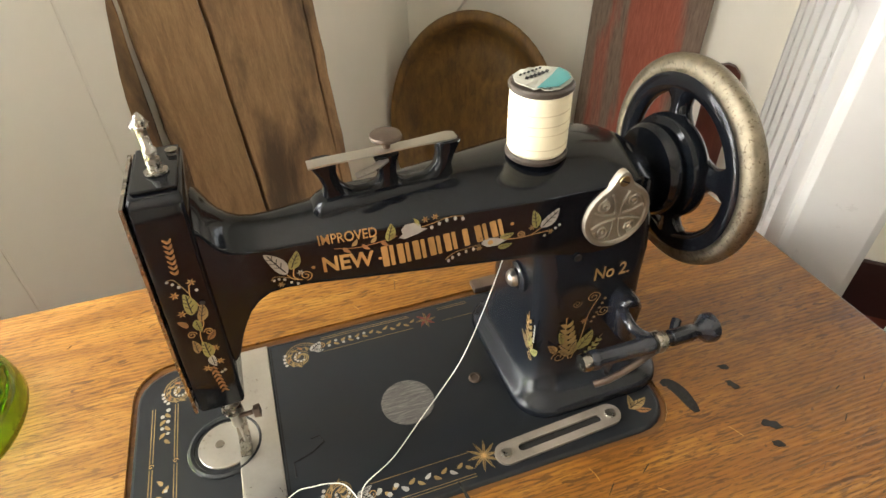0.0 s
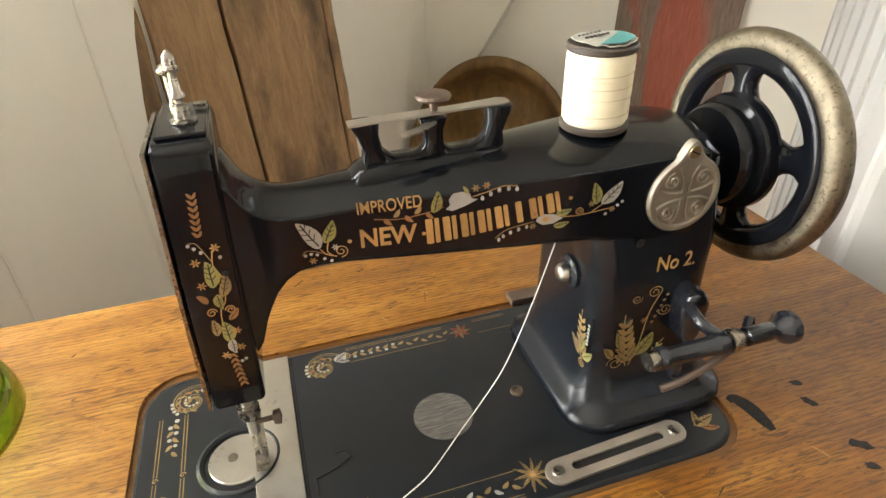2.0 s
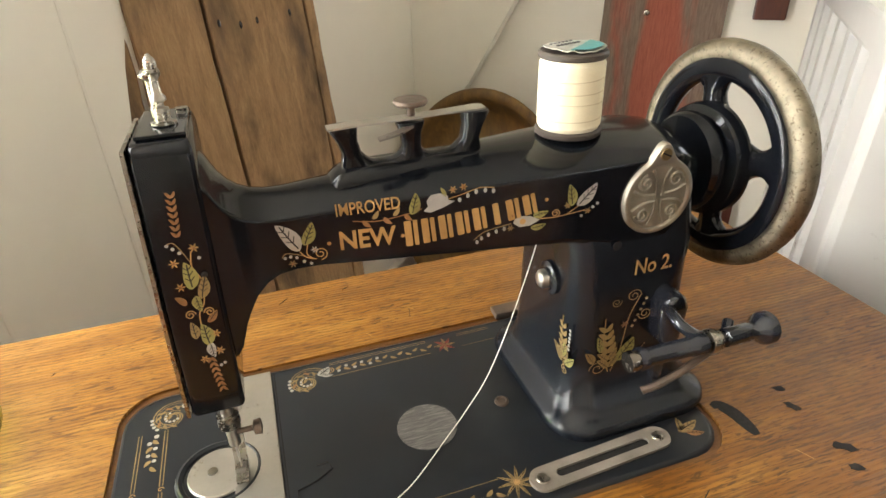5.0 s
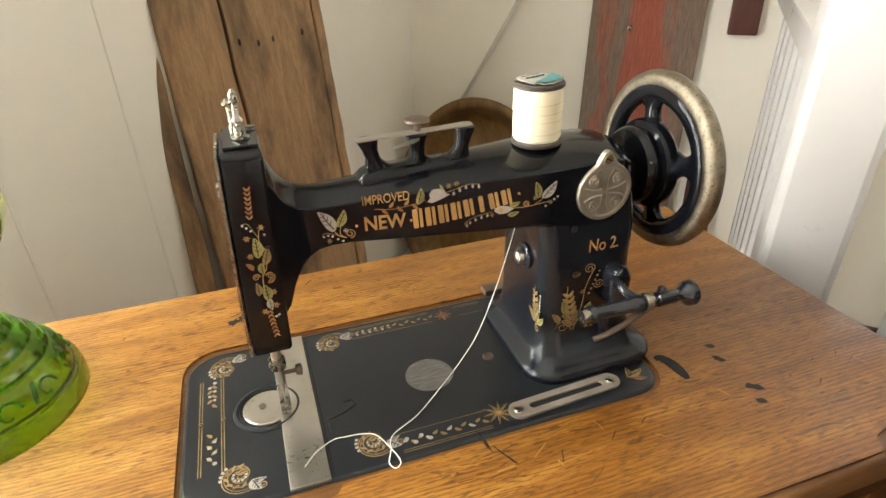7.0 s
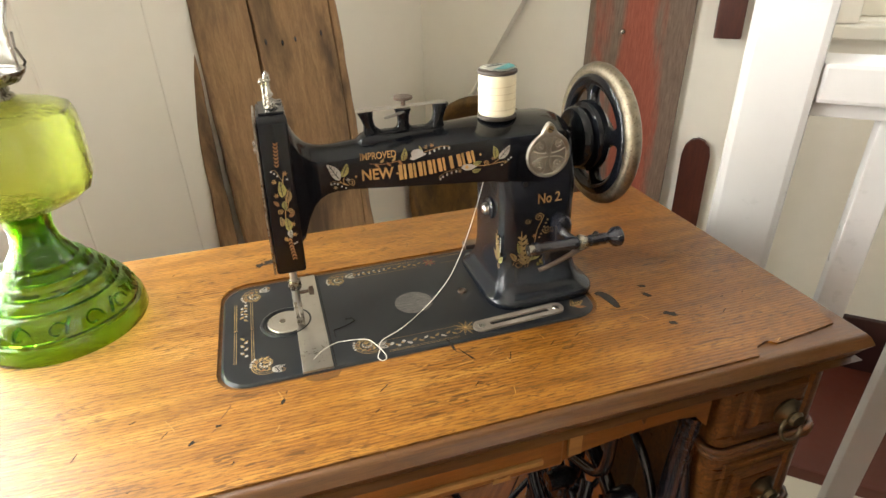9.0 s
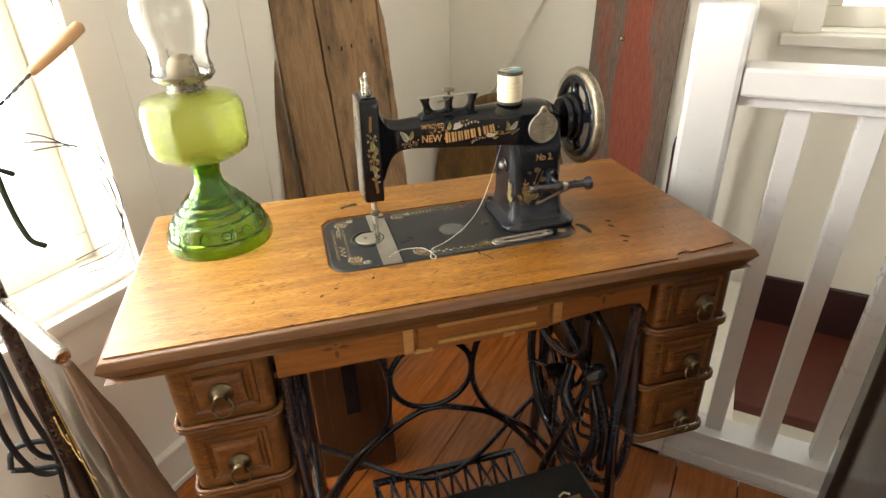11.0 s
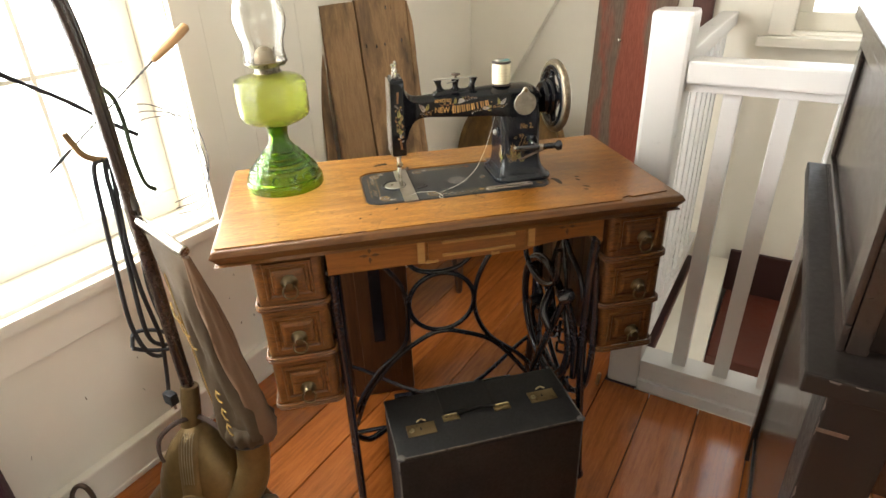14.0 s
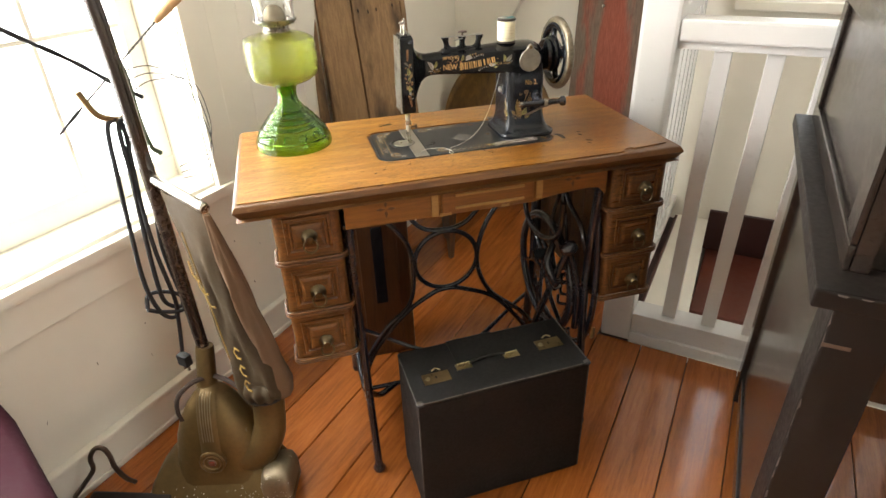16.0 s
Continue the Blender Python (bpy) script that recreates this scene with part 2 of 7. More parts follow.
FLOOR_WOOD = wood("fir_floor", (0.145, 0.040, 0.008), (0.295, 0.087, 0.016), (0.40, 0.136, 0.027), (14, 1.0, 14), (0, 0, 0), 0.20, 0.3, 0, False, True, 0.04)
PLANK_WOOD = wood("weathered_plank", (0.15, 0.078, 0.032), (0.31, 0.182, 0.082), (0.44, 0.285, 0.145), (15, 15, 1.0), (0, 0, 0), 0.7, 0, 5.0, False, False, 0.5, 6.0, (0.030, 0.018, 0.010))
DISH_WOOD = wood("carved_dish_wood", (0.07, 0.035, 0.009), (0.19, 0.105, 0.027), (0.31, 0.18, 0.05), (9, 9, 3), (0, 0, 0), 0.6, 0, 0, False, False, 0.4, 7.0, (0.05, 0.028, 0.012))
EBONY = wood("dark_stained_wood", (0.008, 0.006, 0.005), (0.020, 0.014, 0.011), (0.034, 0.022, 0.017), (14, 1, 14), (0, 0, 0), 0.22, 0.22, relief=0.08)
EBONY_WORN = plain("worn_dark_paint", (0.010, 0.007, 0.0055), 0.48, 0, 0.4, 30, 0.0, 0.15, (0.13, 0.10, 0.08), 0.74)
MAHOGANY = wood("dark_red_wood", (0.03, 0.008, 0.005), (0.075, 0.018, 0.010), (0.11, 0.03, 0.015), (12, 12, 1), (0, 0, 0), 0.35, 0.2)
MAROON = plain("maroon_paint", (0.030, 0.0065, 0.011), 0.8, 0, 0.25, 30, 0.0)

CREAM = plain("cream_wall_paint", (0.83, 0.795, 0.695), 0.6, 0, 0.05, 6, 0, 0.06)
CREAM_TRIM = plain("cream_gloss_trim", (0.82, 0.785, 0.69), 0.38, 0, 0.04, 10, 0, 0.05)
WHITE = plain("white_gloss_paint", (0.65, 0.64, 0.615), 0.33, 0, 0.04, 14, 0.1, 0.06, (0.45, 0.40, 0.33), 0.78)
CEIL = plain("ceiling_paint", (0.70, 0.67, 0.59), 0.8, 0, 0.04, 8)
RED_STAIR = plain("red_stair_paint", (0.105, 0.021, 0.010), 0.5, 0, 0.2, 12, 0.0)
DARK_SKIRT = plain("dark_stair_paint", (0.03, 0.008, 0.007), 0.4, 0, 0.25, 12)

GLASS_GREEN = glass("green_glass", (0.21, 0.46, 0.018), 0.015, 0.25, 90)
GLASS_BOWL = glass("ribbed_green_glass", (0.82, 0.88, 0.37), 0.02, 0.4, 300)
GLASS_CLEAR = glass("clear_glass", (0.97, 0.98, 0.97))
PANE = glass("window_glass", (0.98, 0.99, 0.98))
LEATHER = plain("black_leatherette", (0.0095, 0.0088, 0.0078), 0.62, 0, 0.3, 50, 0, 0.35, (0.07, 0.065, 0.05), 0.74)
LEATHER_SIDE = plain("dark_leatherette", (0.0105, 0.0085, 0.0070), 0.7, 0, 0.3, 50, 0, 0.35, (0.06, 0.05, 0.04), 0.75)
for leather, gloss in ((LEATHER, 0.3), (LEATHER_SIDE, 0.2), (MAROON, 0.12), (EBONY_WORN, 0.3), (JAPAN, 0.38)):
    leather.node_tree.nodes["Principled BSDF"].inputs["Specular IOR Level"].default_value = gloss
BRASS_DARK = plain("tarnished_brass", (0.24, 0.17, 0.08), 0.4, 0.9, 0.4, 90, 0, 0.2, (0.05, 0.035, 0.02), 0.58)
BRASS_BRIGHT = plain("bright_brass", (0.55, 0.46, 0.26), 0.3, 1.0, 0.2, 90)
VAC_METAL = plain("bronze_enamel", (0.125, 0.080, 0.028), 0.42, 0.6, 0.5, 34, 0.0, 0.6, (0.24, 0.20, 0.14), 0.66)
VAC_CAST = plain("scuffed_aluminium", (0.20, 0.16, 0.10), 0.48, 0.6, 0.4, 60, 0, 0.5, (0.55, 0.50, 0.42), 0.64)
VAC_BAG = plain("khaki_bag_cloth", (0.050, 0.032, 0.013), 0.85, 0, 0.35, 25, 0, 0.5)
VAC_BAG_INNER = plain("pink_brown_cloth", (0.135, 0.080, 0.042), 0.85, 0, 0.2, 25, 0, 0.4)
BAG_PRINT = plain("yellow_print", (0.22, 0.135, 0.022), 0.7, 0, 0.3, 90)
TUBE = plain("dark_tube", (0.035, 0.022, 0.016), 0.25, 0.3, 0.3, 40, 0.4)
CORD = plain("black_cord", (0.012, 0.013, 0.015), 0.55, 0, 0.3, 200)
CORK = plain("pale_wood_grip", (0.50, 0.30, 0.14), 0.6, 0, 0.2, 80)
WIRE = plain("dark_wire", (0.05, 0.045, 0.04), 0.5, 0.6, 0.3, 200)
TWINE = plain("green_cord", (0.035, 0.05, 0.02), 0.8, 0, 0.3, 200)

# ---- mesh helpers ----


def finish(bm, smooth=40):
    bmesh.ops.recalc_face_normals(bm, faces=bm.faces)
    for f in bm.faces:
        f.smooth = smooth > 0
    if smooth:
        lim = radians(smooth)
        for e in bm.edges:
            if len(e.link_faces) != 2:
                continue
            ang = e.calc_face_angle(0)
            a, b = sorted(f.calc_area() for f in e.link_faces)
            if ang > lim or (smooth <= 40 and ang > 0.15 and b > 5 * a and b > 1e-4):
                e.smooth = False
    return bm


def mesh(name, bm, mat, smooth=40):
    finish(bm, smooth)
    me = bpy.data.meshes.new(name)
    bm.to_mesh(me)
    bm.free()
    me.materials.append(mat)
    return me


def thing(name, at, label, category, group=""):
    ob = new(name)
    ob.matrix_basis = at if isinstance(at, Matrix) else Matrix.Translation(at)
    return tagged(ob, label, category, group)


def world_of(ob):
    m = ob.matrix_basis.copy()
    while ob.parent:
        m = ob.parent.matrix_basis @ ob.matrix_parent_inverse @ m
        ob = ob.parent
    return m


def part(name, bm, mat, parent, label="", smooth=40, m=None, keep=True):
    """One mesh object under a thing. keep: bm is in world metres; otherwise in the thing's own frame."""
    ob = new(name, mesh(name, bm, mat, smooth))
    ob.parent = parent
    if keep:
        ob.matrix_parent_inverse = world_of(parent).inverted()
    if m is not None:
        ob.matrix_basis = m
    return tagged(ob, label)


def single(name, bm, mat, label, category, kind="", group="", smooth=40, m=None):
    ob = new(name, mesh(name, bm, mat, smooth))
    if m is not None:
        ob.matrix_basis = m
    return tagged(ob, label, category, group, kind)


def box(bm, lo, hi, bevel=0.0, m=None, seg=2):
    lo, hi = Vector(lo), Vector(hi)
    r = bmesh.ops.create_cube(bm, size=1.0)
    vs = r["verts"]
    for v in vs:
        v.co = Vector((lo[i] + (v.co[i] + 0.5) * (hi[i] - lo[i]) for i in range(3)))
    if bevel:
        es = list({e for v in vs for e in v.link_edges})
        out = bmesh.ops.bevel(bm, geom=es, offset=bevel, segments=seg, profile=0.6, affect='EDGES')
        vs = list({v for f in out["faces"] for v in f.verts} | {v for v in vs if v.is_valid})
    if m is not None:
        bmesh.ops.transform(bm, matrix=m, verts=vs)
    return bm


def boxed(lo, hi, bevel=0.0, m=None, seg=2):
    return box(bmesh.new(), lo, hi, bevel, m, seg)


def lathe(bm, profile, m=None, seg=32, wobble=0.0, flutes=0, close=True):
    """Revolve (radius, height) pairs round local z."""
    rings = []
    for r, h in profile:
        ring = []
        for i in range(seg):
            a = 2 * math.pi * i / seg
            k = 1 + wobble * math.cos(flutes * a) if flutes else 1
            ring.append(bm.verts.new((r * k * math.cos(a), r * k * math.sin(a), h)))
        rings.append(ring)
    for a, b in zip(rings, rings[1:]):
        for i in range(seg):
            bm.faces.new((a[i], a[(i + 1) % seg], b[(i + 1) % seg], b[i]))
    if close:
        for ring in (rings[0], rings[-1]):
            bm.faces.new(ring)
    if m is not None:
        bmesh.ops.transform(bm, matrix=m, verts=[v for ring in rings for v in ring])
    return bm


def lathed(profile, m=None, seg=32, **k):
    return lathe(bmesh.new(), profile, m, seg, **k)


def loft(bm, rings, cap=True):
    """Bridge closed rings of equal length."""
    made = [[bm.verts.new(p) for p in ring] for ring in rings]
    n = len(made[0])
    for a, b in zip(made, made[1:]):
        for i in range(n):
            bm.faces.new((a[i], a[(i + 1) % n], b[(i + 1) % n], b[i]))
    if cap:
        bm.faces.new(made[0])
        bm.faces.new(made[-1])
    return bm


def rounded(cx, cy, hx, hy, r, n=5):
    """Points of a rounded rectangle in 2D."""
    r = min(r, hx, hy)
    out = []
    for k, (sx, sy) in enumerate(((1, 1), (-1, 1), (-1, -1), (1, -1))):
        for i in range(n):
            a = (k + i / (n - 1)) * math.pi / 2
            out.append((cx + sx * (hx - r) + r * math.cos(a), cy + sy * (hy - r) + r * math.sin(a)))
    return out


def smooth_line(points, steps=6):
    """A Catmull-Rom curve through the points."""
    pts = [Vector(p) for p in points]
    pts = [2 * pts[0] - pts[1]] + pts + [2 * pts[-1] - pts[-2]]
    out = []
    for a, b, c, d in zip(pts, pts[1:], pts[2:], pts[3:]):
        for i in range(steps):
            t = i / steps
            out.append(0.5 * (2 * b + (c - a) * t + (2 * a - 5 * b + 4 * c - d) * t * t + (3 * b - a - 3 * c + d) * t ** 3))
    out.append(pts[-2])
    return out


def tube(bm, points, radius, seg=8, flat=1.0, up=None, cap=True):
    """Sweep a round or flattened section along points; radius may be one number a point."""
    pts = [Vector(p) for p in points]
    n = len(pts)
    rad = radius if isinstance(radius, (list, tuple)) else [radius] * n
    rings, side = [], None
    for i, p in enumerate(pts):
        d = (pts[min(i + 1, n - 1)] - pts[max(i - 1, 0)]).normalized()
        if up is not None:
            side = d.cross(Vector(up)).normalized()
        elif side is None:
            side = d.orthogonal().normalized()
        else:
            side = (side - d * side.dot(d)).normalized()
        other = d.cross(side)
        rings.append([p + rad[i] * (math.cos(a) * side + flat * math.sin(a) * other) for a in (2 * math.pi * k / seg for k in range(seg))])
    return loft(bm, rings, cap)


def tubed(points, radius, seg=8, **k):
    return tube(bmesh.new(), points, radius, seg, **k)


def ring_bm(bm, m, R, r, seg=40, sub=8, flat=1.0):
    rings = []
    for i in range(seg):
        a = 2 * math.pi * i / seg
        rings.append([m @ Vector(((R + r * math.cos(b)) * math.cos(a), (R + r * math.cos(b)) * math.sin(a), flat * r * math.sin(b))) for b in (2 * math.pi * k / sub for k in range(sub))])
    rings.append(rings[0])
    made = [[bm.verts.new(p) for p in ring] for ring in rings[:-1]]
    for i in range(seg):
        a, b = made[i], made[(i + 1) % seg]
        for k in range(sub):
            bm.faces.new((a[k], a[(k + 1) % sub], b[(k + 1) % sub], b[k]))
    return bm


def prism(bm, outline, m, depth):
    """Extrude a 2D outline (local x, y) by depth along local z."""
    return loft(bm, [[m @ Vector((x, y, z)) for x, y in outline] for z in (0, depth)])


# ---- the room ----


def wall_with_hole(name, x0, x1, z0, z1, hole, depth, m, mat, label):
    """A wall in the local x-z plane, thickness along -y... to +depth, with one opening."""
    bm = bmesh.new()
    a0, a1, b0, b1 = hole
    box(bm, (x0, 0, z0), (a0, depth, z1))
    box(bm, (a1, 0, z0), (x1, depth, z1))
    box(bm, (a0, 0, z0), (a1, depth, b0))
    box(bm, (a0, 0, b1), (a1, depth, z1))
    return single(name, bm, mat, label, "wall", "structure", smooth=0, m=m)


# window wall: local x runs along -y of the room, local y points outward
WINWALL = ROOM @ pose(WALL_X, 0, 0, 0, 0, 90)          # local x = room y, local y = -room x
WIN = (-1.25, 0.10, 0.575, 2.06)
wall_with_hole("wall_west", -3.0, BACK_Y, 0, 2.4, WIN, 0.22, WINWALL, CREAM, "cream painted plaster wall with a deep window")
BACKWALL = ROOM @ pose(0, BACK_Y, 0)
WIN2 = (0.625, 1.50, 0.89, 1.9)
wall_with_hole("wall_north", WALL_X, 3.0, -1.4, 2.4, WIN2, 0.22, BACKWALL, CREAM, "cream painted wall behind the stairs")
single("wall_south", boxed((WALL_X, -3.2, 0), (3.0, -3.0, 2.4)), CREAM, "plain cream wall closing the room", "wall", "structure", smooth=0, m=ROOM)
EASTWALL = ROOM @ pose(3.0, 0, 0, 0, 0, -90)           # local x = -room y, local y = room x
WIN3 = (0.3, 1.9, 0.85, 2.05)
wall_with_hole("wall_east", -BACK_Y, 3.2, 0, 2.4, WIN3, 0.2, EASTWALL, CREAM, "plain cream wall with an added unseen window, closing the room")
wall_with_hole("wall_east", -BACK_Y, 3.2, -1.4, -0.001, (-1.06, -0.67, -0.95, -0.22), 0.2, EASTWALL, CREAM, "plain cream wall of the lower level with an added unseen opening")
single("ceiling", boxed((WALL_X - 0.1, -3.1, 2.4), (3.1, BACK_Y + 0.1, 2.5)), CEIL, "off-white painted ceiling", "ceiling", "structure", smooth=0, m=ROOM)


def window(name, m, x0, x1, z0, z1, cols, rows, depth, casing, mat):
    w = tagged(new(name), "painted wooden sash window, bright daylight outside", "window", kind="structure")
    w.matrix_basis = m
    y = depth

    def bar(nm, lo, hi, bev=0.004):
        part(nm, boxed(lo, hi, bev), mat, w, keep=False)
    s = 0.045
    bar("sash_rail", (x0, y, z0), (x1, y + 0.035, z0 + 0.06))
    bar("sash_rail", (x0, y, z1 - s), (x1, y + 0.035, z1))
    bar("sash_stile", (x0, y + 0.001, z0 + 0.06), (x0 + s, y + 0.034, z1 - s))
    bar("sash_stile", (x1 - s, y + 0.001, z0 + 0.06), (x1, y + 0.034, z1 - s))
    gx, gz = (x1 - x0 - 2 * s) / cols, (z1 - z0 - s - 0.06) / rows
    for i in range(1, cols):
        x = x0 + s + gx * i
        bar("muntin", (x - 0.0055, y + 0.005, z0 + 0.06), (x + 0.0055, y + 0.03, z1 - s), 0.002)
    for j in range(1, rows):
        z = z0 + 0.06 + gz * j
        bar("muntin", (x0 + s, y + 0.007, z - 0.0055), (x1 - s, y + 0.028, z + 0.0055), 0.002)
    pane = part("pane", boxed((x0 + s, y + 0.016, z0 + 0.06), (x1 - s, y + 0.019, z1 - s)), PANE, w, keep=False)
    pane.visible_shadow = False
    if casing:
        bar("casing", (x0 - casing, -0.018, z0 - 0.01), (x0 - 0.002, -0.001, z1 + 0.01))
        bar("casing", (x1 + 0.002, -0.018, z0 - 0.01), (x1 + casing, -0.001, z1 + 0.01))
        bar("casing", (x0 - casing, -0.019, z1 + 0.012), (x1 + casing, -0.001, z1 + 0.11))
    return w


w1 = window("window_1", WINWALL, *WIN, 6, 4, 0.135, 0.085, CREAM_TRIM)
part("sill", boxed((WIN[0] - 0.12, -0.03, 0.535), (WIN[1] + 0.13, 0.135, 0.565), 0.006), CREAM_TRIM, w1, "white painted window sill", keep=False)
part("apron", boxed((WIN[0] - 0.1, -0.014, 0.445), (WIN[1] + 0.11, -0.001, 0.535), 0.003), CREAM_TRIM, w1, keep=False)
w2 = window("window_2", BACKWALL, *WIN2, 2, 3, 0.1, 0.0, CREAM_TRIM)
part("sill", boxed((WIN2[0] - 0.104, -0.045, 0.850), (WIN2[1] + 0.1, 0.1, 0.884), 0.005), CREAM_TRIM, w2, keep=False)
part("casing", boxed((WIN2[0] - 0.075, -0.018, 0.8855), (WIN2[0] - 0.002, -0.001, 1.95), 0.003), CREAM_TRIM, w2, keep=False)
# unseen window, added to give the east fill lamp an opening
w3 = window("unseen_window_3", EASTWALL, *WIN3, 2, 2, 0.1, 0.08, CREAM_TRIM)

# baseboards and battens
bm = boxed((-3.0, -0.02, 0), (BACK_Y, -0.001, 0.093), 0.004)
box(bm, (-3.0, -0.028, 0), (BACK_Y, -0.021, 0.016), 0.003)
box(bm, (-3.0, -0.026, 0.094), (BACK_Y, -0.001, 0.108), 0.004)
single("baseboard", bm, CREAM_TRIM, "cream painted baseboard under the window", "baseboard", "structure", m=WINWALL)
single("baseboard", boxed((WALL_X, -0.02, 0), (0.40, -0.001, 0.14), 0.004), CREAM_TRIM, "cream painted baseboard", "baseboard", "structure", m=BACKWALL)
for x in (0.30, 0.52):
    single("trim", boxed((x - 0.0025, -0.0025, 0.15), (x + 0.0025, -0.0002, 2.4), 0.001, seg=1), CREAM_TRIM, "thin painted joint strip between wall boards", "trim", "structure", m=WINWALL)

# raised diagonal band on the back wall
bm = bmesh.new()
prism(bm, [(-0.599, 0.42), (-0.42, 0.645), (-0.255, 0.925), (0.14, 1.60), (-0.18, 1.60), (-0.599, 0.985)], BACKWALL @ pose(0, -0.0, 0, 90, 0, 0), 0.05)
single("trim", bm, CREAM, "raised diagonal band in the cream of the wall", "brace", "structure", smooth=0)

# ---- stairs beyond the railing ----
bm = boxed((0.60, 1.10, -0.175), (3.0, BACK_Y, -0.135), 0.006)
single("landing", bm, RED_STAIR, "dark red painted stair tread below the railing", "stair", "structure", m=ROOM)
single("stair_riser", boxed((0.60, 1.115, -0.99), (3.0, 1.13, -0.1752)), CREAM_TRIM, "cream painted riser under the stair tread", "stair", "structure", m=ROOM)
single("stair_skirting", boxed((0.585, BACK_Y - 0.02, -0.134), (3.0, BACK_Y - 0.001, 0.05), 0.003), DARK_SKIRT, "dark red painted skirting of the stairs", "skirting", "structure", m=ROOM)
bm = bmesh.new()
prism(bm, [(0.4512, 0.692), (0.612, 0.692), (0.584, BACK_Y - 0.001), (0.4512, BACK_Y - 0.001)], ROOM @ pose(0, 0, -0.9), 0.8985)
single("stair_string", bm, CREAM_TRIM, "cream painted casing beside the stairs", "stair", "structure", smooth=0)
single("stair_trim", boxed((0.4515, 0.72, -0.0012), (0.462, BACK_Y - 0.03, 0.010), 0.003), MAHOGANY, "narrow brown wooden strip beside the stairs", "trim", "structure", m=ROOM)
single("lower_floor", boxed((0.4, -0.2, -1.1), (3.0, BACK_Y, -1.0)), CREAM, "pale painted floor of the lower level", "floor", "structure", m=ROOM)
single("stairwell_edge", boxed((0.45, 0.64, -0.9), (3.0, 0.665, -0.02)), CREAM, "cream painted edge of the stairwell", "stair", "structure", m=ROOM)

# ---- table ----
ZT = 0.76
TX0, TX1, TY0, TY1 = -0.262, 0.628, -0.118, 0.302


def nap(x0, x1, y0, y1, z):
    return [Vector((x0, y0, z)), Vector((x1, y0, z)), Vector((x1, y1, z)), Vector((x0, y1, z))]


table = thing("sewing_table", (0.18, 0.09, 0), "oak treadle sewing table with worn top and black iron base", "table")


def table_top():
    """Moulded top with a rectangular well for the machine bed."""
    bm = bmesh.new()
    steps = [(0.0, ZT - 0.034), (0.006, ZT - 0.030), (0.0, ZT - 0.020), (-0.004, ZT - 0.014), (0.0, ZT - 0.006), (0.003, ZT - 0.0028), (0.008, ZT - 0.0022)]
    loft(bm, [nap(TX0 + i, TX1 - i, TY0 + i, TY1 - i, z) for i, z in steps])
    return bm


part("moulded_edge", table_top(), OAK_EDGE, table, "dark worn moulded edge", smooth=60)
BX0, BX1, BY0, BY1 = 0.016, 0.406, -0.004, 0.186


def veneer():
    """Thin veneer round the machine's cut-out, front right corner broken off."""
    bm = bmesh.new()
    i, z0, z1 = 0.007, ZT - 0.0021, ZT
    outer = [(TX0 + i, TY0 + i), (TX1 - 0.128, TY0 + i), (TX1 - 0.120, TY0 + i + 0.012), (TX1 - 0.105, TY0 + i + 0.016), (TX1 - 0.098, TY0 + i + 0.010),
             (TX1 - 0.022, TY0 + i + 0.018), (TX1 - 0.018, TY0 + 0.045), (TX1 - 0.008, TY0 + 0.058), (TX1 - i, TY1 - i), (TX0 + i, TY1 - i)]
    inner = rounded((BX0 + BX1) / 2, (BY0 + BY1) / 2, (BX1 - BX0) / 2, (BY1 - BY0) / 2, 0.03, 6)
    for z in (z0, z1):
        vo = [bm.verts.new((x, y, z)) for x, y in outer]
        vi = [bm.verts.new((x, y, z)) for x, y in inner]
        eo = [bm.edges.new((vo[k], vo[(k + 1) % len(vo)])) for k in range(len(vo))]
        ei = [bm.edges.new((vi[k], vi[(k + 1) % len(vi)])) for k in range(len(vi))]
        bmesh.ops.triangle_fill(bm, use_beauty=True, edges=eo + ei)
        if z == z0:
            low = (vo, vi)
    for a, b in ((low[0], vo), (low[1], vi)):
        for k in range(len(a)):
            bm.faces.new((a[k], a[(k + 1) % len(a)], b[(k + 1) % len(a)], b[k]))
    return bm


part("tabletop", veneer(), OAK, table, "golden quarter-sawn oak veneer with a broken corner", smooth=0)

# front apron with its narrow middle drawer
AY = -0.092


def apron_outline():
    pts = [(-0.072, 0.727), (-0.072, 0.668), (0.10, 0.668), (0.20, 0.670), (0.30, 0.668)]
    for k in range(9):
        a = k / 8
        pts.append((0.315 + 0.13 * a, 0.668 + 0.013 * math.sin(a * math.pi / 2) ** 0.7))
    pts += [(0.462, 0.678), (0.478, 0.66), (0.478, 0.727)]
    return pts


bm = bmesh.new()
prism(bm, apron_outline(), pose(0, AY + 0.018, 0, 90, 0, 0), 0.018)
part("apron", bm, OAK_FRONT, table, "reddish oak apron with incised stars", smooth=0)
part("apron_back", boxed((-0.07, TY1 - 0.05, 0.67), (0.478, TY1 - 0.035, 0.726)), OAK_DARK, table)
drawer = part("middle_drawer", boxed((0.118, AY - 0.006, 0.670), (0.312, AY - 0.0004, 0.722), 0.003), OAK_FRONT, table, "shallow middle drawer with loosened strips")
for lo, hi in (((0.098, AY - 0.004, 0.669), (0.112, AY - 0.0004, 0.725)), ((0.318, AY - 0.004, 0.676), (0.332, AY - 0.0004, 0.725))):
    part("pale_strip", boxed(lo, hi, 0.001), OAK_PALE, table)
for z in (0.684, 0.711):
    part("bead", boxed((0.145, AY - 0.010, z - 0.003), (0.290, AY - 0.0055, z + 0.003), 0.0015), OAK_PALE, drawer)
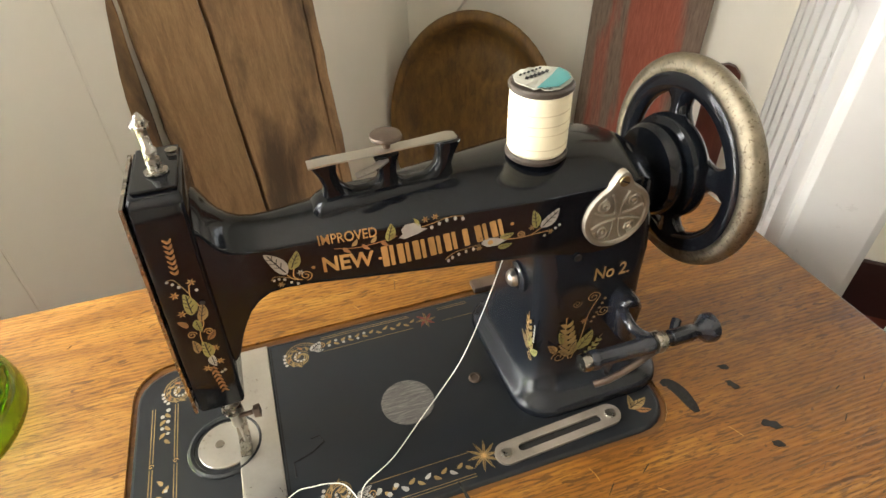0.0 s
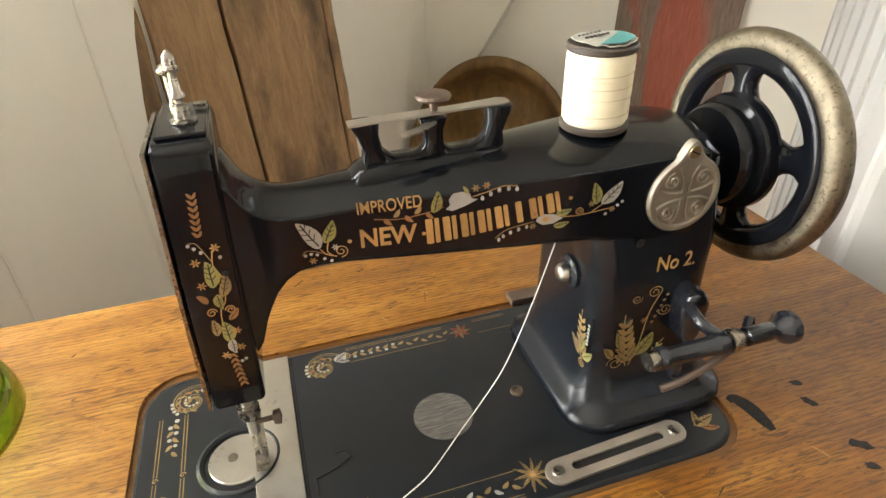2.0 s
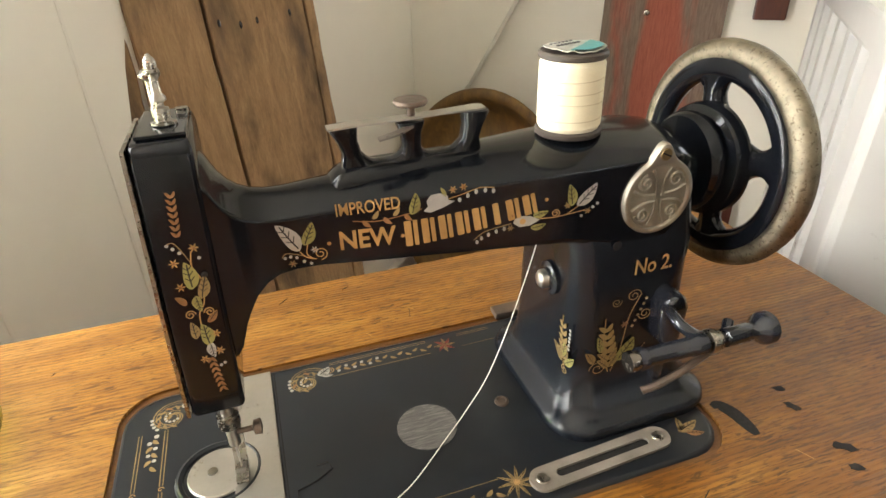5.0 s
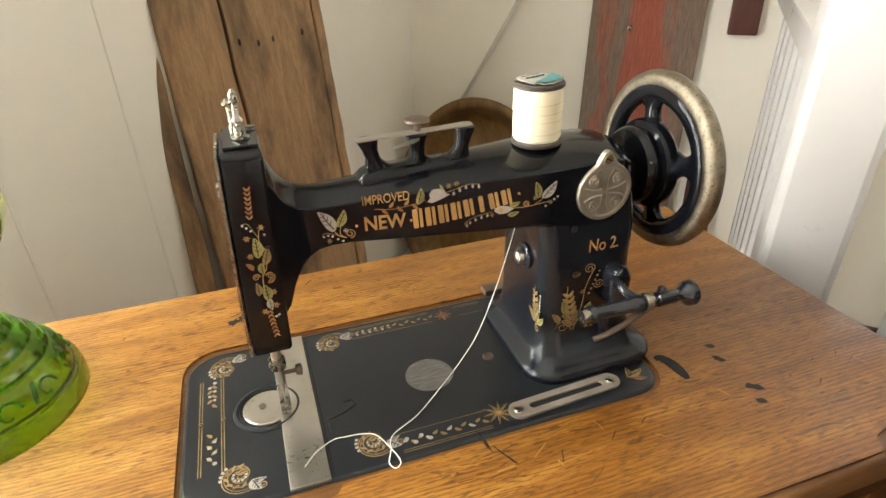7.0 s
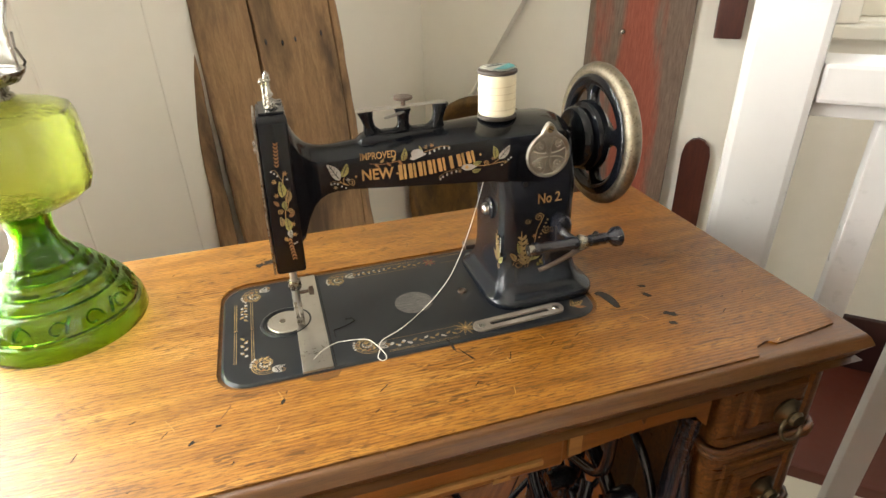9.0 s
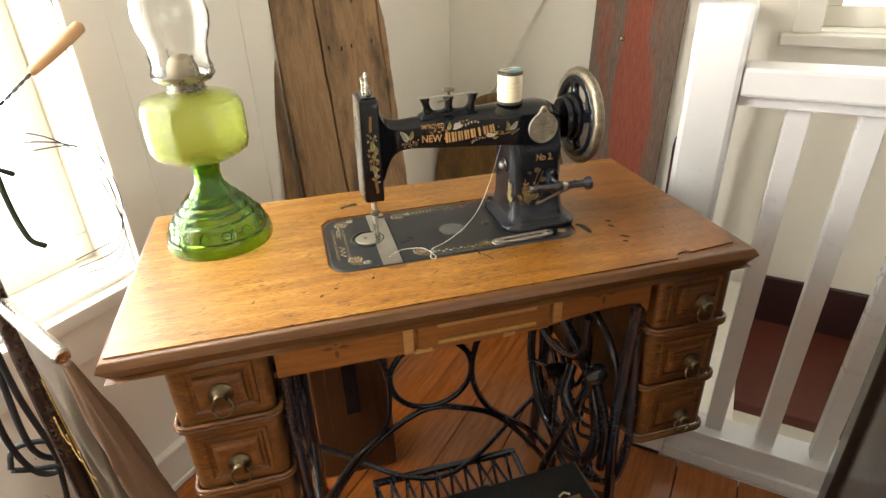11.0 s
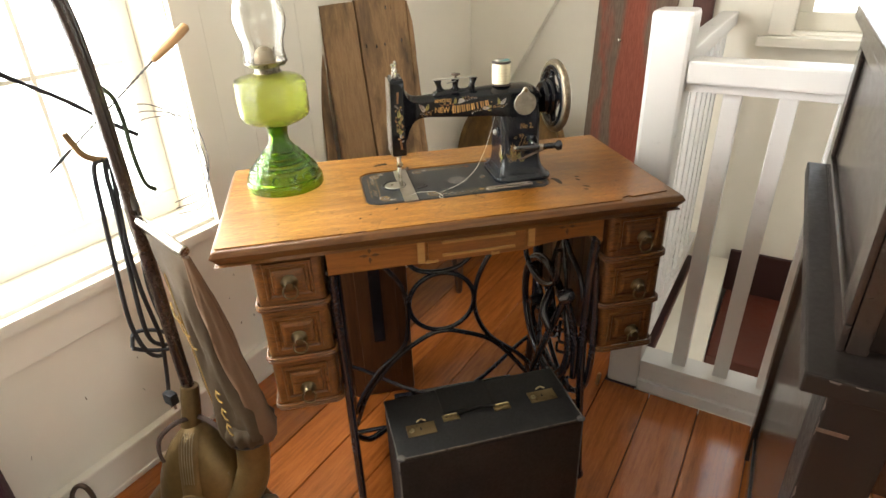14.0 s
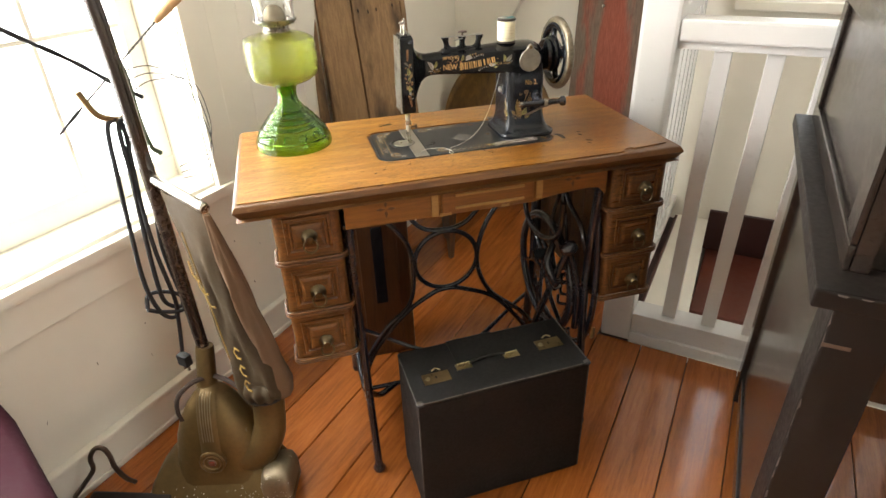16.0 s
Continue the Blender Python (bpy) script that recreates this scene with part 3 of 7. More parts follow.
for x, z, w in ((0.125, 0.669, 0.026), (0.25, 0.6695, 0.018), (0.29, 0.716, 0.02)):
    bm = bmesh.new()
    prism(bm, [(-w / 2, 0), (w / 2, 0.001), (w * 0.45, 0.007), (w * 0.1, 0.005), (-w * 0.4, 0.008)], pose(x, AY - 0.0062, z, 90, 0, 0), 0.0006)
    part("chip", bm, OAK_PALE, drawer, smooth=0)


def star(x, z, parent):
    for k in range(4):
        a = k * 90
        bm = bmesh.new()
        prism(bm, [(0.003, 0), (0.010, 0.0035), (0.019, 0.0), (0.010, -0.0035)], pose(x, AY - 0.0002, z, 90, 0, 0) @ pose(0, 0, 0, 0, 0, a), 0.0008)
        part("incised_petal", bm, OAK_DARK, parent, smooth=0)


star(0.008, 0.700, table)
star(0.400, 0.707, table)


def knob(parent, x, y, z):
    """Round backplate with a boss and a hanging ring."""
    m = pose(x, y, z, 90, 0, 0)
    pull = part("drawer_pull", lathed([(0.0001, 0), (0.015, 0.0), (0.016, 0.003), (0.011, 0.005), (0.009, 0.008), (0.0065, 0.010), (0.0090, 0.0135), (0.0070, 0.0175), (0.0001, 0.0185)], m, 24), BRONZE, parent, "tarnished brass ring pull")
    bm = bmesh.new()
    ring_bm(bm, pose(x, y - 0.012, z - 0.0150, 76, 0, 0), 0.0130, 0.0019, 28, 8)
    part("ring", bm, BRONZE, pull)


def drawer_bank(x0, x1, zs, kx, kzs, label):
    bank = part("drawer_case", boxed((x0 + 0.004, TY0 + 0.0455, zs[-1] - 0.004), (x1 - 0.004, TY1 - 0.03, 0.7255), 0.003), OAK_DRAWER, table, label)
    for (z1, z0), kz in zip(zip(zs, zs[1:]), kzs):
        bm = bmesh.new()
        y = TY0 + 0.0445
        # bow-edged front: rounded vertical sides
        out = [(x0 + 0.004, y), (x0 + 0.004, y - 0.014), (x0 + 0.008, y - 0.021), (x0 + 0.016, y - 0.024), (x1 - 0.016, y - 0.024), (x1 - 0.008, y - 0.021), (x1 - 0.004, y - 0.014), (x1 - 0.004, y)]
        loft(bm, [[Vector((px, py, z)) for px, py in out] for z in (z0 + 0.012, z1 - 0.002)])
        front = part("drawer_front", bm, OAK_DRAWER, bank, "carved oak drawer front", smooth=50)
        cx, cz = (x0 + x1) / 2, (z0 + z1) / 2 + 0.005
        hx, hz = (x1 - x0) / 2 - 0.022, (z1 - z0) / 2 - 0.019
        yf = y - 0.024

        def sq(inset, yy):
            return [Vector((cx + sx * (hx - inset), yy, cz + sz * (hz - inset))) for sx, sz in ((-1, -1), (1, -1), (1, 1), (-1, 1))]
        bm = bmesh.new()
        loft(bm, [sq(0, yf - 0.0002), sq(0.001, yf - 0.004), sq(0.006, yf - 0.0045), sq(0.009, yf - 0.0012), sq(0.013, yf - 0.0012), sq(0.015, yf - 0.0065), sq(0.021, yf - 0.0085)])
        part("raised_panel", bm, OAK_DRAWER, bank, smooth=20)
        knob(bank, kx, yf - 0.0085, kz)
        # double bead below each drawer
        bm = bmesh.new()
        for dz, r in ((0.0075, 0.0036), (0.001, 0.0036)):
            loop = [(x0 + 0.0, y + 0.03), (x0 - 0.001, y - 0.016), (x0 + 0.004, y - 0.024), (x0 + 0.014, y - 0.028), (x1 - 0.014, y - 0.028), (x1 - 0.004, y - 0.024), (x1 + 0.001, y - 0.016), (x1, y + 0.03)]
            tube(bm, [(px, py, z0 + dz + 0.002) for px, py in loop], r, 8)
        part("bead_moulding", bm, OAK_DRAWER, bank, smooth=60)
    for k in range(5):
        bm = boxed((x0 + 0.0025, TY0 + 0.07 + 0.06 * k, zs[-1]), (x0 + 0.0042, TY0 + 0.085 + 0.06 * k, 0.72), 0.0008)
        part("side_flute", bm, OAK_DARK, bank)
    return bank


ZL = (0.727, 0.612, 0.493, 0.374)
drawer_bank(-0.209, -0.077, ZL, -0.142, (0.674, 0.551, 0.427), "bank of three carved oak drawers")
drawer_bank(0.487, 0.622, (0.727, 0.614, 0.500, 0.386), 0.562, (0.669, 0.556, 0.438), "bank of three dark carved oak drawers")

# iron treadle base
base = thing("treadle_base", (0.18, 0.09, 0), "black cast-iron treadle stand with wheel and pedal", "treadle base")


def iron(name, points, r, parent, label="", flat=1.0, up=None, steps=7):
    return part(name, tubed(smooth_line(points, steps), r, 8, flat=flat, up=up), IRON, parent, label, smooth=60)


def leg_iron(x, lean):
    fr = part("side_frame", tubed(smooth_line([(x, -0.078, 0.668), (x - 0.002, -0.070, 0.55), (x, -0.060, 0.40), (x - lean, -0.075, 0.2), (x - lean, -0.100, 0.02)]), 0.0125, 8, flat=0.75, up=(1, 0, 0)), IRON, base, "tall black iron leg frame", smooth=60)
    iron("leg", [(x, 0.262, 0.668), (x, 0.250, 0.55), (x, 0.235, 0.40), (x - lean, 0.255, 0.2), (x - lean, 0.285, 0.02)], 0.014, fr)
    for y in (-0.100, 0.285):
        part("foot", lathed([(0.0001, 0), (0.013, 0.0), (0.015, 0.008), (0.011, 0.018), (0.008, 0.03), (0.0001, 0.031)], pose(x - lean, y, 0), 16), IRON, fr)
    part("top_bar", boxed((x - 0.012, -0.085, 0.664), (x + 0.012, 0.27, 0.674), 0.002), IRON, fr)
    iron("scroll", [(x, -0.066, 0.46), (x, -0.02, 0.54), (x, 0.04, 0.57), (x, 0.095, 0.60), (x, 0.15, 0.57), (x, 0.21, 0.54), (x, 0.243, 0.46)], 0.006, fr)
    iron("scroll", [(x, -0.062, 0.32), (x, 0.0, 0.40), (x, 0.06, 0.36), (x, 0.095, 0.30), (x, 0.13, 0.36), (x, 0.19, 0.40), (x, 0.24, 0.32)], 0.006, fr)
    iron("scroll", [(x, -0.075, 0.22), (x, 0.01, 0.15), (x, 0.095, 0.12), (x, 0.18, 0.15), (x, 0.255, 0.22)], 0.008, fr)
    iron("scroll", [(x, 0.095, 0.60), (x, 0.05, 0.47), (x, 0.095, 0.36), (x, 0.14, 0.47), (x, 0.095, 0.60)], 0.005, fr)
    return fr


leg_iron(-0.066, 0.0)
right_iron = leg_iron(0.472, 0.0)
# crossing brace with its ring
RY = 0.15
RC = Vector((0.187, RY, 0.415))
bm = bmesh.new()
ring_bm(bm, Matrix.Translation(RC) @ pose(0, 0, 0, 90, 0, 0), 0.083, 0.0065, 48, 8, 0.8)
brace = part("brace_ring", bm, IRON, base, "iron ring of the cross brace", smooth=60)
iron("brace_arm", [(-0.06, RY, 0.10), (-0.03, RY, 0.165), (0.02, RY, 0.235), (0.085, RY, 0.30), (0.100, RY, 0.40), (0.090, RY, 0.47), (0.055, RY, 0.53), (-0.02, RY, 0.62), (-0.06, RY, 0.65)], 0.0065, brace)
iron("brace_arm", [(0.466, RY, 0.10), (0.43, RY, 0.165), (0.385, RY, 0.22), (0.31, RY, 0.29), (0.274, RY, 0.37), (0.276, RY, 0.45), (0.31, RY, 0.53), (0.39, RY, 0.62), (0.466, RY, 0.65)], 0.0065, brace)
iron("brace_arch", [(-0.06, RY, 0.06), (-0.02, RY, 0.16), (0.06, RY, 0.26), (0.14, RY, 0.315), (0.187, RY, 0.327), (0.235, RY, 0.315), (0.32, RY, 0.27), (0.40, RY, 0.17), (0.466, RY, 0.06)], 0.0065, brace)
iron("brace_arch", [(0.09, RY, 0.56), (0.13, RY, 0.515), (0.187, RY, 0.503), (0.24, RY, 0.515), (0.285, RY, 0.56)], 0.006, brace)
# drive wheel beside the right frame
WX, WC = 0.445, Vector((0.445, 0.105, 0.36))
wheel_turn = Matrix.Translation(WC) @ pose(0, 0, 0, 0, 90, 0)
bm = bmesh.new()
ring_bm(bm, wheel_turn, 0.150, 0.012, 56, 10, 0.8)
dw = part("drive_wheel", bm, IRON, base, "black spoked drive wheel", smooth=60)
part("hub", lathed([(0.0001, -0.02), (0.02, -0.02), (0.022, 0), (0.02, 0.02), (0.0001, 0.02)], wheel_turn, 20), IRON, dw)
for k in range(6):
    a = k * 60 + 12
    sp = pose(0, 0, 0, 0, 0, a)
    part("spoke", tubed([wheel_turn @ sp @ Vector(p) for p in smooth_line([(0.018, 0, 0), (0.06, 0.014, 0), (0.10, 0.010, 0), (0.142, 0, 0)])], 0.006, 6), IRON, dw, smooth=60)
iron("belt_guard", [(WX - 0.03, -0.03, 0.62), (WX - 0.03, -0.02, 0.54), (WX - 0.03, 0.03, 0.50), (WX - 0.03, 0.10, 0.48), (WX - 0.03, 0.17, 0.5), (WX - 0.03, 0.19, 0.56)], 0.007, base, "curved iron belt guard")
iron("pitman_rod", [(WX - 0.028, 0.06, 0.44), (WX - 0.04, 0.04, 0.30), (WX - 0.045, 0.0, 0.10)], 0.005, base)
iron("belt_shifter", [(WX - 0.035, 0.0, 0.5), (WX - 0.06, -0.03, 0.47), (WX - 0.05, -0.05, 0.43), (WX - 0.03, -0.03, 0.40)], 0.009, base)
part("crank", lathed([(0.0001, -0.03), (0.013, -0.03), (0.016, 0), (0.01, 0.01), (0.0001, 0.012)], pose(WX - 0.028, 0.06, 0.44, 0, 90, 0), 16), IRON, base)
for zz, r in ((0.27, 0.115), (0.235, 0.13)):
    iron("lattice_arc", [(0.466, 0.095 + r * math.cos(radians(q)), zz + 0.5 * r * (1 - math.sin(radians(q)) * -1) - 0.06) for q in range(200, 345, 12)], 0.0045, right_iron)
for k in range(11):
    q = radians(205 + 13 * k)
    y, z = 0.095 + 0.122 * math.cos(q), 0.20 + 0.06 * (1 + math.sin(q))
    bm = bmesh.new()
    ring_bm(bm, pose(0.462, y, z, 0, 90, 0), 0.0095, 0.0028, 14, 6)
    part("lattice_link", bm, IRON, right_iron, smooth=60)
iron("outer_loop", [(0.478, -0.07, 0.62), (0.482, -0.085, 0.50), (0.482, -0.09, 0.38), (0.482, -0.07, 0.27), (0.478, -0.02, 0.21), (0.476, 0.06, 0.19)], 0.008, right_iron)
iron("outer_loop", [(0.478, 0.26, 0.62), (0.482, 0.275, 0.50), (0.482, 0.28, 0.38), (0.482, 0.26, 0.27), (0.478, 0.21, 0.21), (0.476, 0.13, 0.19)], 0.008, right_iron)
for z, y in ((0.44, -0.03), (0.405, -0.035), (0.37, -0.035), (0.335, -0.025)):
    iron("guard_rung", [(0.448, y, z), (0.44, y + 0.03, z - 0.012), (0.448, y + 0.05, z - 0.004)], 0.004, base)
iron("front_strut", [(0.43, -0.045, 0.51), (0.405, -0.03, 0.42), (0.375, 0.0, 0.28), (0.36, 0.03, 0.14), (0.35, 0.05, 0.09)], 0.0085, base)
iron("front_strut", [(0.43, -0.045, 0.51), (0.455, -0.055, 0.40), (0.46, -0.05, 0.28)], 0.0085, base)
part("strut_knuckle", lathed([(0.0001, -0.018), (0.012, -0.018), (0.017, -0.008), (0.017, 0.008), (0.012, 0.018), (0.0001, 0.018)], pose(0.43, -0.045, 0.51, 0, 70, 0), 16), IRON, base)
# pedal
pz = 0.085
pedal = part("pedal", boxed((0.05, -0.03, pz), (0.39, -0.015, pz + 0.012), 0.003), IRON, base, "openwork iron foot pedal")
part("pedal_bar", boxed((0.05, 0.19, pz), (0.39, 0.205, pz + 0.012), 0.003), IRON, pedal)
for x in (0.05, 0.378):
    part("pedal_bar", boxed((x, -0.0148, pz + 0.001), (x + 0.012, 0.19, pz + 0.011), 0.003), IRON, pedal)
for k in range(9):
    x = 0.075 + k * 0.034
    for s in (-1, 1):
        part("pedal_lattice", tubed([(x + s * 0.017, -0.015, pz + 0.006), (x - s * 0.017, 0.19, pz + 0.006)], 0.004, 6), IRON, pedal)
for y in (-0.1, 0.285):
    iron("tie_rod", [(-0.066, y, 0.16), (0.2, y * 0.4 + 0.06, 0.09), (0.472, y, 0.16)], 0.006, base) if y > 0 else None
iron("pedal_pivot", [(-0.066, 0.09, 0.09), (0.472, 0.09, 0.09)], 0.006, base)
for x, y in ((-0.066, 0.09),):
    iron("pedal_bracket", [(-0.066, 0.02, 0.15), (-0.03, 0.05, 0.10), (0.02, 0.09, 0.09)], 0.008, base)

# ---- sewing machine ----
machine = thing("sewing_machine", (0.211, 0.09, ZT), "black japanned sewing machine with gold floral decals", "sewing machine")
MX0, MX1, MY0, MY1 = 0.019, 0.403, 0.0, 0.180


def bed_bm():
    bm = bmesh.new()
    cx, cy = (MX0 + MX1) / 2, (MY0 + MY1) / 2
    hx, hy = (MX1 - MX0) / 2, (MY1 - MY0) / 2
    rings = []
    for inset, z in ((0, ZT - 0.03), (0, ZT - 0.003), (0.001, ZT - 0.001), (0.003, ZT)):
        rings.append([Vector((x, y, z)) for x, y in rounded(cx, cy, hx - inset, hy - inset, 0.028, 7)])
    return loft(bm, rings)


bed = part("bed", bed_bm(), JAPAN_DULL, machine, "flat black bed with rubbed gold borders")
part("slide_plate", boxed((0.093, 0.002, ZT - 0.004), (0.1215, 0.178, ZT + 0.0016), 0.0006), STEEL, machine, "worn steel slide plate")
part("joint_line", boxed((0.1235, 0.004, ZT), (0.1243, 0.176, ZT + 0.0003)), BLACKINK, machine)
bm = lathed([(0.0001, 0), (0.0195, 0), (0.0195, 0.001), (0.0188, 0.0017), (0.0001, 0.0018)], pose(0.084, 0.091, ZT), 40)
np_ = part("needle_plate", bm, STEEL, machine, "round steel needle plate")
part("screw", lathed([(0.0001, 0), (0.0033, 0), (0.003, 0.0008), (0.0001, 0.001)], pose(0.080, 0.092, ZT + 0.0018), 14), NICKEL, np_)
bm = bmesh.new()
ring_bm(bm, pose(0.084, 0.091, ZT - 0.001), 0.0245, 0.003, 44, 8)
part("raised_ring", bm, JAPAN_DULL, machine)
part("rubbed_disc", lathed([(0.0001, 0), (0.0205, 0), (0.0205, 0.0004), (0.0001, 0.0005)], pose(0.219, 0.083, ZT), 40), DISC, machine, "round rubbed silver emblem")
part("oil_cap", lathed([(0.0001, 0), (0.0052, 0), (0.005, 0.0012), (0.0035, 0.0018), (0.003, 0.0008), (0.0001, 0.0008)], pose(0.276, 0.087, ZT), 20), KNOB_METAL, machine)


def slot_plate():
    """Long rounded plate with an open slot, on the bed's front edge."""
    m = Matrix.Translation((0.315, 0.018, ZT)) @ pose(0, 0, 0, 0, 0, 3)
    outer = rounded(0, 0, 0.051, 0.0088, 0.0088, 9)
    inner = rounded(0.001, 0, 0.034, 0.003, 0.003, 9)
    bm = bmesh.new()
    rings = [[m @ Vector((x, y, z)) for x, y in o] for o, z in ((inner, 0.0002), (inner, 0.0024), (outer, 0.0024), (outer, 0.0002))]
    loft(bm, rings, False)
    plate = part("slot_plate", bm, SLOT_STEEL, machine, "slotted steel bracket plate")
    part("slot_shadow", prism(bmesh.new(), inner, m, 0.0006), BLACKINK, plate)
    for x in (-0.043, 0.043):
        part("screw", lathed([(0.0001, 0), (0.0042, 0), (0.0036, 0.001), (0.0001, 0.0013)], m @ pose(x, 0, 0.0024), 16), NICKEL, plate)


slot_plate()


def ring_yz(x, y, z, hy, hz, r, n=5):
    return [Vector((x, b, c)) for b, c in rounded(y, z, hy, hz, r, n)]


def ring_xy(z, x, y, hx, hy, r, n=5):
    return [Vector((a, b, z)) for a, b in rounded(x, y, hx, hy, r, n)]


def arm_front(x):
    """The arm's front face, which draws in towards the head."""
    return max(0.0585, 0.0815 + (x - 0.142) * (0.0585 - 0.0815) / 0.18)


AC = 0.100


def pillar_bm():
    """Pillar with its flared foot."""
    bm = bmesh.new()
    # foot and pillar, rising: z, x, half width, front, back, corner radius
    foot = [(ZT + 0.0002, 0.355, 0.0600, 0.032, 0.162, 0.026), (ZT + 0.004, 0.355, 0.0608, 0.0312, 0.1628, 0.026), (ZT + 0.0075, 0.355, 0.0603, 0.0317, 0.1622, 0.026), (ZT + 0.0100, 0.355, 0.0580, 0.034, 0.160, 0.025),
            (ZT + 0.0120, 0.355, 0.0545, 0.0375, 0.157, 0.024), (ZT + 0.0155, 0.3545, 0.0505, 0.0415, 0.1535, 0.022), (ZT + 0.021, 0.354, 0.0475, 0.0450, 0.151, 0.020), (ZT + 0.029, 0.3535, 0.0450, 0.0490, 0.148, 0.018),
            (ZT + 0.042, 0.353, 0.0432, 0.0522, 0.146, 0.017), (ZT + 0.065, 0.352, 0.0420, 0.0543, 0.1445, 0.016), (ZT + 0.10, 0.352, 0.0415, 0.0555, 0.143, 0.015), (ZT + 0.122, 0.3515, 0.0422, 0.0565, 0.1425, 0.013),
            (ZT + 0.137, 0.351, 0.043, 0.0598, 0.142, 0.012), (ZT + 0.150, 0.350, 0.0425, 0.0606, 0.141, 0.012), (ZT + 0.168, 0.349, 0.040, 0.0625, 0.139, 0.014), (ZT + 0.178, 0.347, 0.034, 0.068, 0.132, 0.014)]
    loft(bm, [ring_xy(z, x, (f + k) / 2, hx, (k - f) / 2, r, 9) for z, x, hx, f, k, r in foot])
    return bm


def arm_bm():
    """The long arm from the pillar to the head, with a rounded front edge."""
    bm = bmesh.new()
    # x, top, bottom
    arm = [(0.3950, 0.9330, 0.902), (0.3935, 0.9380, 0.898), (0.390, 0.9425, 0.894), (0.384, 0.9468, 0.890), (0.377, 0.9498, 0.8875), (0.368, 0.9512, 0.8865), (0.352, 0.9515, 0.886), (0.33, 0.9515, 0.890), (0.315, 0.951, 0.8935), (0.30, 0.9505, 0.8962), (0.265, 0.949, 0.8972), (0.23, 0.947, 0.8985),
           (0.19, 0.9445, 0.900), (0.165, 0.943, 0.9012), (0.152, 0.942, 0.9005), (0.143, 0.9422, 0.8985), (0.136, 0.9435, 0.8950), (0.130, 0.9460, 0.8895), (0.1255, 0.9495, 0.8820), (0.122, 0.9540, 0.8750), (0.1195, 0.9590, 0.8680), (0.1170, 0.9645, 0.8610), (0.1130, 0.9690, 0.8560)]
    rings = []
    for x, t, b in arm:
        f = arm_front(x) + 14 * max(0, x - 0.366) ** 2 if x >= 0.14 else 0.0815 - (0.14 - x) * 0.25
        hd = AC - f
        low, z0, r = t - 0.011, b, 0.004
        pts = [(f + 0.0028 * (1 - math.cos(q)), low - 0.0008 + 0.0028 * math.sin(q)) for q in (math.pi * 0.38 * e / 5 for e in range(6))]
        for k in range(1, 8):
            a = k / 8
            pts.append((f + 0.003 + (2 * hd - 0.006) * a, low + 0.0018 + 0.009 * math.sin(a * math.pi) ** 0.85))
        pts += [(AC + hd - 0.003, low + 0.002), (AC + hd, low - 0.002), (AC + hd, b + r), (AC + hd - r, b), (AC, b), (f + r, b), (f + 0.001, b + 0.001), (f, b + r)]
        rings.append([Vector((x, y, z)) for y, z in pts])
    loft(bm, rings)
    return bm


part("pillar", pillar_bm(), JAPAN_LIT, machine, "black pillar with a flared foot and gold flowers", smooth=50)
part("arm", arm_bm(), JAPAN, machine, "glossy black arm with gold lettering")


def head_bm():
    bm = bmesh.new()
    rows = [(0.832, 0.0985, 0.0130, 0.0655, 0.125), (0.834, 0.0985, 0.0137, 0.065, 0.126), (0.88, 0.0995, 0.0137, 0.0675, 0.127), (0.93, 0.1012, 0.0135, 0.0705, 0.129), (0.966, 0.1025, 0.0133, 0.0724, 0.130), (0.972, 0.1027, 0.0133, 0.0728, 0.130), (0.9755, 0.1028, 0.0131, 0.0738, 0.130), (0.978, 0.1028, 0.0127, 0.0755, 0.129), (0.9795, 0.1028, 0.0120, 0.0785, 0.128)]
    loft(bm, [ring_xy(z, x, (f + k) / 2, hx, (k - f) / 2, 0.0026, 5) for z, x, hx, f, k in rows])
    return bm


head = part("head", head_bm(), JAPAN, machine, "narrow black needle-bar head with gold flowers", smooth=50)
bm = bmesh.new()
fp = [(0.0838, 0.0655, 0.1245, 0.832), (0.0848, 0.0675, 0.127, 0.88), (0.0868, 0.0705, 0.129, 0.93), (0.0884, 0.0725, 0.130, 0.968), (0.0888, 0.0735, 0.130, 0.978)]
loft(bm, [[Vector((x - d, f, z)) for x, f, k, z in fp] + [Vector((x - d, k, z)) for x, f, k, z in reversed(fp)] for d in (0.0, 0.0018)])
part("face_plate", bm, NICKEL, head, "nickel face plate")
part("head_cap", boxed((0.0925, 0.0810, 0.9796), (0.1145, 0.1265, 0.9818), 0.0008), JAPAN, head)
part("screw", lathed([(0.0001, 0), (0.0032, 0), (0.0032, 0.0025), (0.0001, 0.003)], pose(0.1115, 0.116, 0.9818), 14), NICKEL, head)


def lathed_part(name, profile, m, mat, parent, label="", seg=24):
    return part(name, lathed(profile, m, seg), mat, parent, label)


fin = [(0.0001, 0), (0.0070, 0), (0.0070, 0.0012), (0.0044, 0.0016), (0.0042, 0.0075), (0.0022, 0.0083), (0.0022, 0.0098), (0.0040, 0.0108), (0.0040, 0.0122), (0.0027, 0.0140), (0.0021, 0.0215), (0.0024, 0.0225), (0.0040, 0.0232), (0.0040, 0.0242),
       (0.0032, 0.0248), (0.0034, 0.0270), (0.0028, 0.0292), (0.0012, 0.0306), (0.0010, 0.0312), (0.0001, 0.0316)]
lathed_part("thumbscrew", [(r * 0.86, h) for r, h in fin], pose(0.1045, 0.098, 0.9818, -6, 0, 0), NICKEL, machine, "turned nickel presser thumbscrew")
